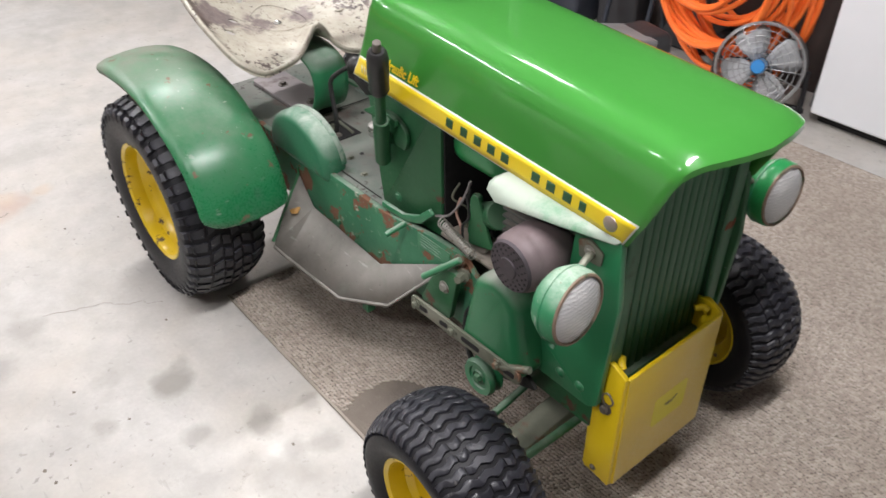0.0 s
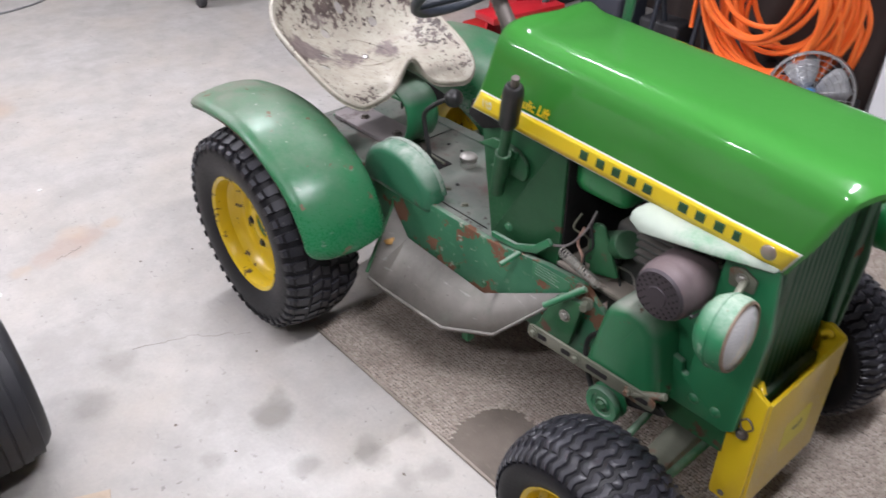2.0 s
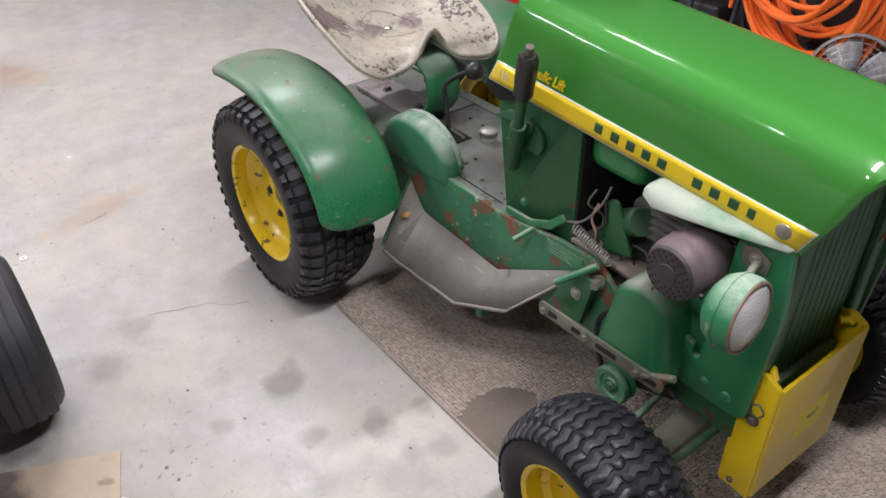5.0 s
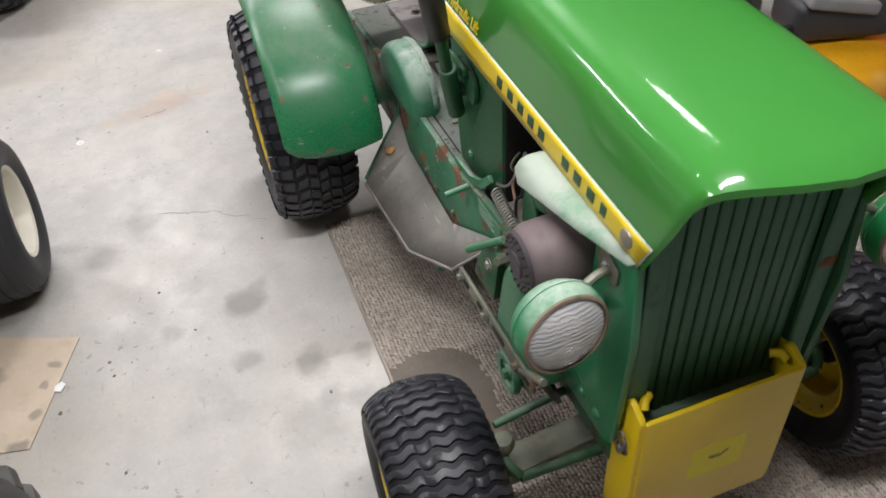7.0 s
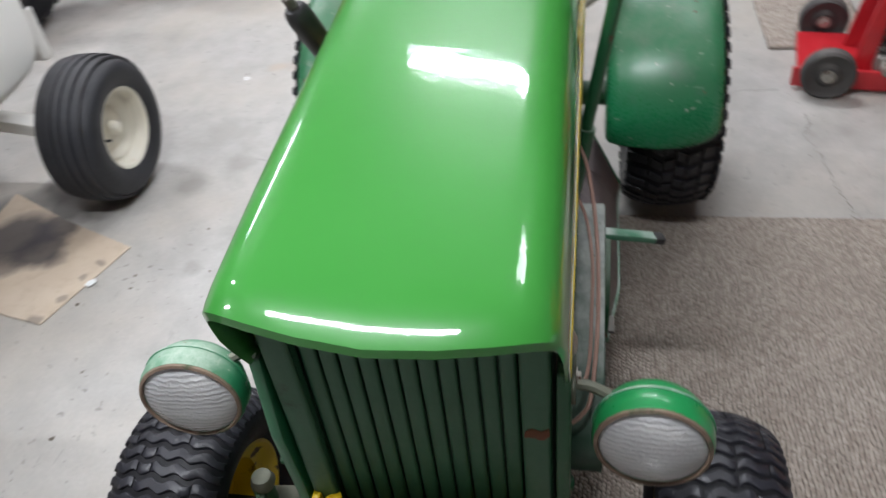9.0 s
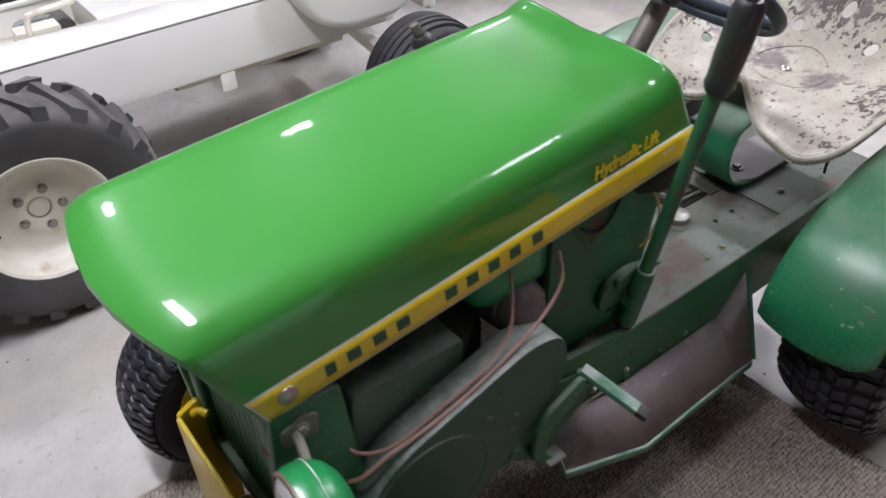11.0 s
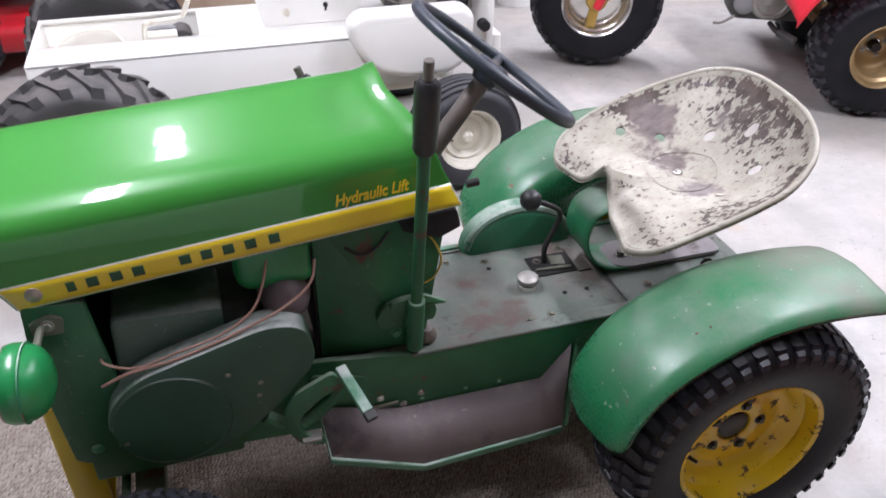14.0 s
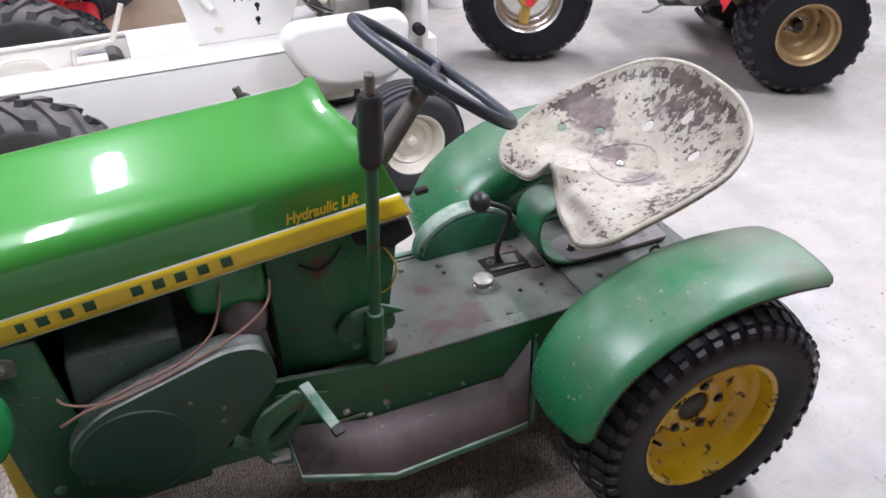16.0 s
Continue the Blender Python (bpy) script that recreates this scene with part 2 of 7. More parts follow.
dark_green = surface("dusty_dark_green_paint", (0.012, 0.085, 0.030), (0.022, 0.12, 0.045), 0.5, scale=7, fine=120, bump=0.08,
                     dust=(0.30, 0.33, 0.28), dust_amount=0.65, spots=(0.11, 0.06, 0.04), spot_scale=15, spot_lo=0.63, spot_hi=0.67, flecks=(0.11, 0.15, 0.12), fleck_scale=110, fleck_lo=0.68)
rusty_green = surface("rusty_green_paint", (0.020, 0.125, 0.060), (0.042, 0.175, 0.088), 0.55, scale=8, fine=120, bump=0.15,
                      dust=(0.28, 0.27, 0.24), dust_amount=0.6, spots=(0.165, 0.075, 0.042), spot_scale=15, spot_lo=0.545, spot_hi=0.565, flecks=(0.30, 0.33, 0.26), fleck_scale=48, fleck_lo=0.64, scratches=(0.10, 0.26, 0.15))
lip_rust = surface("rust_worn_lip", (0.03, 0.13, 0.06), (0.05, 0.16, 0.08), 0.6, scale=8, fine=120, bump=0.1, spots=(0.12, 0.07, 0.05), spot_scale=11, spot_lo=0.42, spot_hi=0.50)
cover_green = surface("dusty_cover_green", (0.014, 0.135, 0.052), (0.024, 0.17, 0.068), 0.38, scale=5, fine=160, bump=0.05,
                      dust=(0.36, 0.37, 0.32), dust_amount=1.0, spots=(0.10, 0.06, 0.04), spot_scale=24, spot_lo=0.66, spot_hi=0.69)
half_guard_green = surface("dusty_half_guard_green", (0.022, 0.135, 0.066), (0.040, 0.175, 0.092), 0.45, scale=6, fine=140, bump=0.08, dust=(0.42, 0.45, 0.40), dust_amount=1.0, dust_rough=0.7, scuff=(0.09, 0.19, 0.13),
                           spots=(0.12, 0.07, 0.05), spot_scale=16, spot_lo=0.66, spot_hi=0.70)
guard_green = surface("dusty_guard_green_paint", (0.014, 0.054, 0.030), (0.026, 0.080, 0.047), 0.5, scale=6, fine=150, bump=0.06,
                      dust=(0.40, 0.41, 0.385), dust_amount=1.0, dust_rough=0.7, flecks=(0.13, 0.16, 0.13), fleck_scale=70, fleck_lo=0.70)
guard_dust = surface("dust_caked_guard_edge", (0.085, 0.165, 0.115), (0.21, 0.27, 0.215), 0.6, scale=11, fine=130, bump=0.1, dust=(0.40, 0.42, 0.375), dust_amount=0.9, dust_rough=0.7,
                     spots=(0.03, 0.13, 0.07), spot_scale=13, spot_lo=0.56, spot_hi=0.64)
chalky_green = surface("chalky_green_paint", (0.045, 0.17, 0.09), (0.11, 0.24, 0.15), 0.6, scale=9, fine=130, bump=0.1,
                       dust=(0.50, 0.54, 0.50), dust_amount=0.9, scuff=(0.27, 0.34, 0.28))
ring_rust = surface("rusty_ring_steel", (0.16, 0.11, 0.075), (0.26, 0.19, 0.14), 0.65, 0.3, scale=30, fine=160, bump=0.15, spots=(0.10, 0.12, 0.07), spot_scale=25)
# darker than the slats: the shade in the grille gaps is put into this colour
grille_gap_dark = surface("grille_gap_shade_green", (0.017, 0.058, 0.028), (0.024, 0.074, 0.037), 0.6, scale=8, fine=120, bump=0.05)
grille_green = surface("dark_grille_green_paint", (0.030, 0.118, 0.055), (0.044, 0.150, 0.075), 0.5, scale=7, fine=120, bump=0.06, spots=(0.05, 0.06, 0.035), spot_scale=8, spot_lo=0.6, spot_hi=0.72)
tank_green = surface("tank_green_paint", (0.014, 0.20, 0.055), (0.022, 0.24, 0.07), 0.32, scale=5, fine=160, bump=0.03, coat=0.2)
shroud_green = surface("dusty_shroud_green", (0.060, 0.115, 0.082), (0.105, 0.155, 0.12), 0.55, scale=6, fine=120, bump=0.08, dust=(0.36, 0.36, 0.34), dust_amount=0.9, dust_rough=0.7, scuff=(0.14, 0.17, 0.145), flecks=(0.22, 0.24, 0.21), fleck_scale=60, fleck_lo=0.66, scratches=(0.20, 0.22, 0.19))
pan_dust = surface("tan_dust", (0.24, 0.21, 0.175), (0.32, 0.28, 0.235), 0.85, scale=9, fine=100, bump=0.25, spots=(0.13, 0.11, 0.09), spot_scale=8)
tray_brown = surface("dusty_brown_tray", (0.17, 0.14, 0.125), (0.24, 0.205, 0.18), 0.75, scale=7, fine=100, bump=0.2, spots=(0.09, 0.07, 0.06), spot_scale=10)
pale_green = surface("faded_pale_green_paint", (0.33, 0.40, 0.33), (0.43, 0.49, 0.41), 0.5, scale=8, fine=120, bump=0.05,
                     spots=(0.12, 0.30, 0.17), spot_scale=7, spot_lo=0.60, spot_hi=0.72)
lamp_green = surface("lamp_green_paint", (0.018, 0.165, 0.070), (0.03, 0.21, 0.09), 0.40, scale=9, fine=160, bump=0.06, coat=0.0,
                     dust=(0.44, 0.50, 0.43), dust_amount=0.95, dust_rough=0.72, spots=(0.20, 0.11, 0.06), spot_scale=19, spot_lo=0.64, spot_hi=0.67, flecks=(0.42, 0.46, 0.38), fleck_scale=75, fleck_lo=0.64)
tunnel_paint = surface("dusty_worn_deck_paint", (0.07, 0.11, 0.085), (0.145, 0.15, 0.13), 0.62, scale=6, fine=130, bump=0.15,
                       spots=(0.165, 0.12, 0.108), spot_scale=5, spot_lo=0.53, spot_hi=0.62, scuff=(0.055, 0.12, 0.07), dust=(0.27, 0.24, 0.215), dust_amount=0.36, dust_rough=0.75, flecks=(0.05, 0.04, 0.035), fleck_scale=55, fleck_lo=0.60)
grey_steel = surface("dusty_grey_steel", (0.20, 0.18, 0.185), (0.27, 0.24, 0.235), 0.6, 0.15, scale=7, fine=110, bump=0.1,
                     spots=(0.12, 0.09, 0.085), spot_scale=9, spot_lo=0.60, spot_hi=0.70)
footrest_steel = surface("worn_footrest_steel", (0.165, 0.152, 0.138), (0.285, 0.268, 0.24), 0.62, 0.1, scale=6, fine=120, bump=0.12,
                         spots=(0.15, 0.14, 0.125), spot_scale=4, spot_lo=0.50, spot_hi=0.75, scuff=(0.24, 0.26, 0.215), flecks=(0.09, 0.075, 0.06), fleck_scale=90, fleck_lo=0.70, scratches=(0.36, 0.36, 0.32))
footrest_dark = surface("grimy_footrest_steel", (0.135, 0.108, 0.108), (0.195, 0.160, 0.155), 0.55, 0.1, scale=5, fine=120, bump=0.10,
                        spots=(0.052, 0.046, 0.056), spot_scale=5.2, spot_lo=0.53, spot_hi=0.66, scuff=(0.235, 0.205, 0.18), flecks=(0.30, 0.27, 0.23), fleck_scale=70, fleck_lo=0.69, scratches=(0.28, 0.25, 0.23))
yellow = surface("yellow_paint", (0.66, 0.46, 0.012), (0.74, 0.53, 0.02), 0.34, scale=6, fine=150, bump=0.05, coat=0.2,
                 spots=(0.25, 0.14, 0.02), spot_scale=22, spot_lo=0.72, spot_hi=0.76)
rim_yellow = surface("wheel_yellow_paint", (0.62, 0.42, 0.01), (0.70, 0.50, 0.015), 0.34, scale=6, fine=150, bump=0.06, coat=0.25,
                     spots=(0.09, 0.055, 0.02), spot_scale=26, spot_lo=0.59, spot_hi=0.63)
stripe_yellow = surface("stripe_yellow", (0.72, 0.52, 0.012), (0.78, 0.58, 0.02), 0.33, scale=6, fine=200, bump=0.02, coat=0.2)
logo_yellow = surface("decal_yellow", (0.70, 0.60, 0.01), (0.76, 0.66, 0.015), 0.4, scale=9, fine=200, bump=0.02)
trim_silver = surface("stripe_edge_silver", (0.62, 0.62, 0.58), (0.72, 0.72, 0.68), 0.35, 0.3, fine=200, bump=0.02)
letter_green = surface("letter_dark_green", (0.01, 0.06, 0.02), (0.015, 0.075, 0.025), 0.45, fine=200, bump=0.02)
letter_olive = surface("faded_olive_print", (0.13, 0.12, 0.012), (0.20, 0.18, 0.015), 0.45, fine=200, bump=0.02)
rivet_steel = surface("rivet_steel", (0.30, 0.25, 0.21), (0.40, 0.34, 0.30), 0.42, 0.8, scale=40, fine=200, bump=0.1)
bolt_steel = surface("bolt_steel", (0.30, 0.29, 0.26), (0.42, 0.40, 0.36), 0.5, 0.6, scale=30, fine=200, bump=0.15, spots=(0.16, 0.08, 0.05), spot_scale=40)
greasy_steel = surface("greasy_linkage_steel", (0.11, 0.12, 0.085), (0.20, 0.20, 0.155), 0.55, 0.3, scale=14, fine=140, bump=0.2,
                       spots=(0.20, 0.11, 0.07), spot_scale=18, spot_lo=0.57, spot_hi=0.64)
black_metal = surface("sooty_black_metal", (0.012, 0.012, 0.012), (0.03, 0.028, 0.026), 0.6, scale=10, fine=120, bump=0.15)
engine_grey = surface("engine_cast_dark", (0.05, 0.055, 0.05), (0.09, 0.09, 0.08), 0.65, 0.2, scale=12, fine=90, bump=0.3,
                      dust=(0.22, 0.20, 0.17), dust_amount=0.7)
muffler_steel = surface("heat_browned_muffler_steel", (0.12, 0.090, 0.095), (0.17, 0.13, 0.132), 0.6, 0.2, scale=8, fine=150, bump=0.12,
                        spots=(0.14, 0.10, 0.10), spot_scale=6, spot_lo=0.5, spot_hi=0.7)
muffler_dark = surface("muffler_cap_dark_steel", (0.045, 0.036, 0.042), (0.065, 0.052, 0.06), 0.55, 0.2, scale=8, fine=150, bump=0.12)
# the dark inside holes and gaps, put into the colour; also black print
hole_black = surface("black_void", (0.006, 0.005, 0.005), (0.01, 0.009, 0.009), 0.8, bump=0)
grip_black = surface("black_rubber_grip", (0.013, 0.013, 0.013), (0.022, 0.021, 0.021), 0.42, scale=20, fine=160, bump=0.08)
wheel_plastic = surface("dark_blue_grey_plastic", (0.022, 0.028, 0.038), (0.035, 0.042, 0.055), 0.45, scale=12, fine=150, bump=0.06)
column_brown = surface("worn_brown_steel", (0.10, 0.085, 0.075), (0.17, 0.15, 0.13), 0.5, 0.3, scale=12, fine=120, bump=0.15)
rubber = surface("tyre_rubber", (0.007, 0.007, 0.0085), (0.0125, 0.0125, 0.015), 0.46, scale=9, fine=140, bump=0.12,
                 dust=(0.05, 0.046, 0.043), dust_amount=0.12, scuff=(0.020, 0.018, 0.017), specular=0.20)
tread_rubber = surface("tread_rubber", (0.010, 0.010, 0.014), (0.022, 0.022, 0.029), 0.44, scale=14, fine=120, bump=0.25, scuff=(0.036, 0.034, 0.036), flecks=(0.10, 0.095, 0.09), fleck_scale=90, fleck_lo=0.68)
old_rubber = surface("dusty_old_rubber", (0.035, 0.034, 0.034), (0.065, 0.062, 0.06), 0.6, scale=7, fine=120, bump=0.12, dust=(0.20, 0.18, 0.165), dust_amount=0.6)
dull_rubber = surface("dull_black_rubber", (0.013, 0.014, 0.017), (0.024, 0.025, 0.030), 0.55, scale=7, fine=120, bump=0.12, dust=(0.09, 0.085, 0.085), dust_amount=0.4)
white_paint = surface("fresh_white_paint", (0.80, 0.785, 0.74), (0.84, 0.825, 0.785), 0.32, scale=4, fine=150, bump=0.03, coat=0.2)
rim_white = surface("cream_wheel_paint", (0.66, 0.62, 0.52), (0.74, 0.71, 0.62), 0.36, scale=6, fine=150, bump=0.05, spots=(0.42, 0.32, 0.20), spot_scale=6,
                    spot_lo=0.62, spot_hi=0.75)
freezer_white = surface("white_enamel", (0.74, 0.76, 0.78), (0.79, 0.80, 0.82), 0.35, scale=2, fine=90, bump=0.03)
hose_orange = surface("orange_hose_rubber", (0.95, 0.17, 0.03), (0.98, 0.22, 0.045), 0.38, scale=8, fine=150, bump=0.04)
fan_grey = surface("grey_fan_plastic", (0.42, 0.43, 0.44), (0.52, 0.53, 0.54), 0.45, fine=150, bump=0.04)
wire_steel = surface("fan_wire_steel", (0.30, 0.30, 0.30), (0.42, 0.42, 0.42), 0.4, 0.7, fine=150, bump=0.05)
blue_plastic = surface("blue_plastic", (0.04, 0.25, 0.60), (0.05, 0.30, 0.66), 0.4, fine=150, bump=0.03)
compressor_yellow = surface("compressor_yellow_paint", (0.72, 0.34, 0.012), (0.78, 0.40, 0.02), 0.3, scale=4, fine=150, bump=0.03, coat=0.3)
dark_plastic = surface("black_plastic", (0.02, 0.02, 0.022), (0.035, 0.035, 0.038), 0.5, fine=120, bump=0.08)
grey_plastic = surface("grey_plastic", (0.18, 0.18, 0.18), (0.26, 0.26, 0.26), 0.5, fine=120, bump=0.08)
jack_red = surface("jack_red_paint", (0.42, 0.012, 0.02), (0.52, 0.02, 0.03), 0.35, scale=6, fine=150, bump=0.05, coat=0.2)
trike_red = surface("trike_red_plastic", (0.62, 0.02, 0.035), (0.70, 0.03, 0.05), 0.36, scale=5, fine=120, bump=0.05, scuff=(0.72, 0.12, 0.13))
chrome = surface("polished_rim_steel", (0.62, 0.61, 0.58), (0.74, 0.73, 0.70), 0.22, 0.9, scale=14, fine=120, bump=0.08)
gold = surface("gold_rim_paint", (0.30, 0.20, 0.09), (0.42, 0.30, 0.15), 0.38, 0.35, scale=9, fine=120, bump=0.08, scuff=(0.20, 0.13, 0.07))
gold_bright = surface("gold_hub_paint", (0.40, 0.25, 0.05), (0.50, 0.33, 0.08), 0.4, 0.3, scale=9, fine=120, bump=0.08)
cast_alloy = surface("cast_engine_alloy", (0.24, 0.23, 0.21), (0.36, 0.34, 0.31), 0.5, 0.6, scale=10, fine=90, bump=0.25)
copper_wire = surface("pinkish_cable", (0.30, 0.17, 0.13), (0.38, 0.23, 0.18), 0.5, scale=20, fine=150, bump=0.05)
yellow_wire = surface("yellow_cable", (0.45, 0.28, 0.03), (0.52, 0.34, 0.05), 0.5, fine=150, bump=0.03)
# unseen walls: dark grey chosen to keep bounced light low
wall_paint = surface("dim_wall_paint", (0.15, 0.145, 0.14), (0.20, 0.19, 0.185), 0.8, scale=1.5, fine=60, bump=0.1)
dark_wall = surface("dark_stained_panel", (0.03, 0.022, 0.02), (0.055, 0.04, 0.035), 0.6, scale=3, fine=40, bump=0.2, stretch=(6, 6, 0.6))
# unseen ceiling: its grey sets how much light bounces back down
ceiling_paint = surface("grey_ceiling_paint", (0.34, 0.34, 0.34), (0.39, 0.39, 0.39), 0.85, scale=1.5, fine=60, bump=0.1)
tarp_blue = surface("dark_navy_tarp", (0.02, 0.024, 0.035), (0.04, 0.045, 0.06), 0.55, scale=5, fine=80, bump=0.2)
orange_plastic = surface("orange_plastic", (0.62, 0.16, 0.04), (0.68, 0.20, 0.06), 0.45, fine=100, bump=0.05)
sand = surface("sand_heap", (0.23, 0.175, 0.12), (0.31, 0.245, 0.17), 0.9, scale=9, fine=120, bump=0.6, distance=0.004)
brown_leaf = surface("dry_leaf_brown", (0.42, 0.22, 0.06), (0.52, 0.30, 0.10), 0.7, scale=30, fine=120, bump=0.2)
paper_white = surface("white_scrap", (0.72, 0.72, 0.70), (0.78, 0.78, 0.76), 0.6, fine=150, bump=0.03)


def seat_material(name, bias=0.0):
    """Cream paint worn through to dull brown steel in upright flakes, most on the back wall. bias: more bare steel."""
    m, nt, bsdf = nodes_of(name)
    vec = nt.nodes.new("ShaderNodeTexCoord").outputs["Object"]
    wob = nt.nodes.new("ShaderNodeTexNoise")
    wob.inputs["Scale"].default_value = 26
    wob.inputs["Detail"].default_value = 6
    nt.links.new(vec, wob.inputs["Vector"])
    shift = nt.nodes.new("ShaderNodeVectorMath")
    shift.operation = "MULTIPLY_ADD"
    nt.links.new(wob.outputs[1], shift.inputs[0])
    shift.inputs[1].default_value = (0.09, 0.09, 0.09)
    nt.links.new(vec, shift.inputs[2])
    back = nt.nodes.new("ShaderNodeVectorMath")
    back.operation = "SUBTRACT"
    nt.links.new(shift.outputs[0], back.inputs[0])
    back.inputs[1].default_value = (0.045, 0.045, 0.045)

    def patches(rows, start):
        total = start
        for x, y, z, r, amount in rows:
            d = nt.nodes.new("ShaderNodeVectorMath")
            d.operation = "DISTANCE"
            nt.links.new(back.outputs[0], d.inputs[0])
            d.inputs[1].default_value = (x, y, z)
            rr = nt.nodes.new("ShaderNodeMapRange")
            rr.interpolation_type = "SMOOTHSTEP"
            rr.inputs["From Min"].default_value, rr.inputs["From Max"].default_value = r * 1.2, r * 0.2
            nt.links.new(d.outputs[1], rr.inputs["Value"])
            total = math_node(nt, "ADD", total, math_node(nt, "MULTIPLY", rr.outputs[0], amount))
        return total

    chips = noise_fac(nt, vec, 66, 9, 0.30, 0.70, (1.0, 1.0, 0.20), rough=0.66)
    wear = math_node(nt, "ADD", math_node(nt, "MULTIPLY", chips, 0.545), bias)
    wear = patches(((-0.17, -0.10, 0.12, 0.13, 0.16), (-0.15, 0.06, 0.11, 0.11, 0.15), (-0.01, -0.23, 0.065, 0.10, 0.30), (-0.19, 0.0, 0.17, 0.14, 0.13), (0.01, 0.215, 0.05, 0.10, 0.20), (-0.10, 0.20, 0.12, 0.08, 0.14),
                    (0.02, 0.075, 0.005, 0.07, 0.10), (0.19, -0.15, -0.03, 0.06, 0.15), (0.16, 0.17, -0.01, 0.09, 0.10), (0.13, 0.03, 0.0, 0.06, 0.10), (0.17, 0.24, -0.01, 0.05, 0.14)), wear)
    r = nt.nodes.new("ShaderNodeMapRange")
    r.inputs["From Min"].default_value, r.inputs["From Max"].default_value = 0.468, 0.488
    nt.links.new(wear, r.inputs["Value"])
    bare = nt.nodes.new("ShaderNodeMapRange")
    bare.inputs["From Min"].default_value, bare.inputs["From Max"].default_value = 0.40, 0.66
    nt.links.new(patches(((-0.03, -0.185, 0.045, 0.085, 0.80), (-0.15, -0.075, 0.09, 0.045, 0.42), (-0.015, 0.07, 0.005, 0.07, 0.54), (-0.04, -0.06, 0.01, 0.06, 0.46), (0.0, -0.03, 0.0, 0.05, 0.40), (0.03, -0.10, 0.006, 0.06, 0.42)),
                         math_node(nt, "MULTIPLY", chips, 0.32)), bare.inputs["Value"])
    cream = mixed(nt, noise_fac(nt, vec, 9, 5, 0.35, 0.65), (0.375, 0.352, 0.285), (0.45, 0.425, 0.348))
    cream = mixed(nt, math_node(nt, "MULTIPLY", noise_fac(nt, vec, 21, 8, 0.40, 0.70, rough=0.65), 0.75), cream, (0.29, 0.245, 0.195))
    cream = mixed(nt, math_node(nt, "MULTIPLY", noise_fac(nt, vec, 130, 5, 0.60, 0.66, (0.25, 1.0, 1.0)), 0.6), cream, (0.16, 0.13, 0.11))
    steel = mixed(nt, noise_fac(nt, vec, 26, 4), (0.042, 0.029, 0.024), (0.125, 0.092, 0.078))
    worn = mixed(nt, noise_fac(nt, vec, 30, 6, 0.3, 0.7, (1, 2.5, 1)), (0.110, 0.086, 0.082), (0.205, 0.165, 0.152))
    c = mixed(nt, bare.outputs[0], mixed(nt, r.outputs[0], cream, steel), worn)
    nt.links.new(c, bsdf.inputs["Base Color"])
    nt.links.new(math_node(nt, "ADD", math_node(nt, "MULTIPLY", noise_fac(nt, vec, 120, 4, 0.3, 0.7), 0.15), 0.40), bsdf.inputs["Roughness"])
    add_bump(nt, bsdf, math_node(nt, "SUBTRACT", 1.0, r.outputs[0]), 0.4, 0.001)
    return m


seat_cream, seat_worn, seat_edge = seat_material("chipped_cream_paint"), seat_material("worn_cream_paint", 0.12), seat_material("rim_cream_paint", -0.15)


def lens_material():
    m, nt, bsdf = nodes_of("ribbed_lamp_glass")
    bsdf.inputs["Base Color"].default_value = (0.95, 0.955, 0.96, 1)
    bsdf.inputs["Roughness"].default_value = 0.05
    bsdf.inputs["Transmission Weight"].default_value = 0.60
    bsdf.inputs["IOR"].default_value = 1.45
    vec = nt.nodes.new("ShaderNodeTexCoord").outputs["Object"]
    w = nt.nodes.new("ShaderNodeTexWave")
    w.bands_direction = "Z"
    w.inputs["Scale"].default_value = 44
    w.inputs["Distortion"].default_value = 4.0
    w.inputs["Detail Scale"].default_value = 2.5
    nt.links.new(vec, w.inputs["Vector"])
    add_bump(nt, bsdf, w.outputs[1], 0.35, 0.002)
    return m


lens_glass = lens_material()
reflector = surface("lamp_reflector", (0.90, 0.90, 0.88), (0.96, 0.96, 0.94), 0.20, 1.0, scale=20, fine=90, bump=0.25)


def glow(name, col, strength):
    m, nt, bsdf = nodes_of(name)
    bsdf.inputs["Base Color"].default_value = (0.9, 0.9, 0.9, 1)
    bsdf.inputs["Emission Color"].default_value = (*col, 1)
    bsdf.inputs["Emission Strength"].default_value = strength
    return m


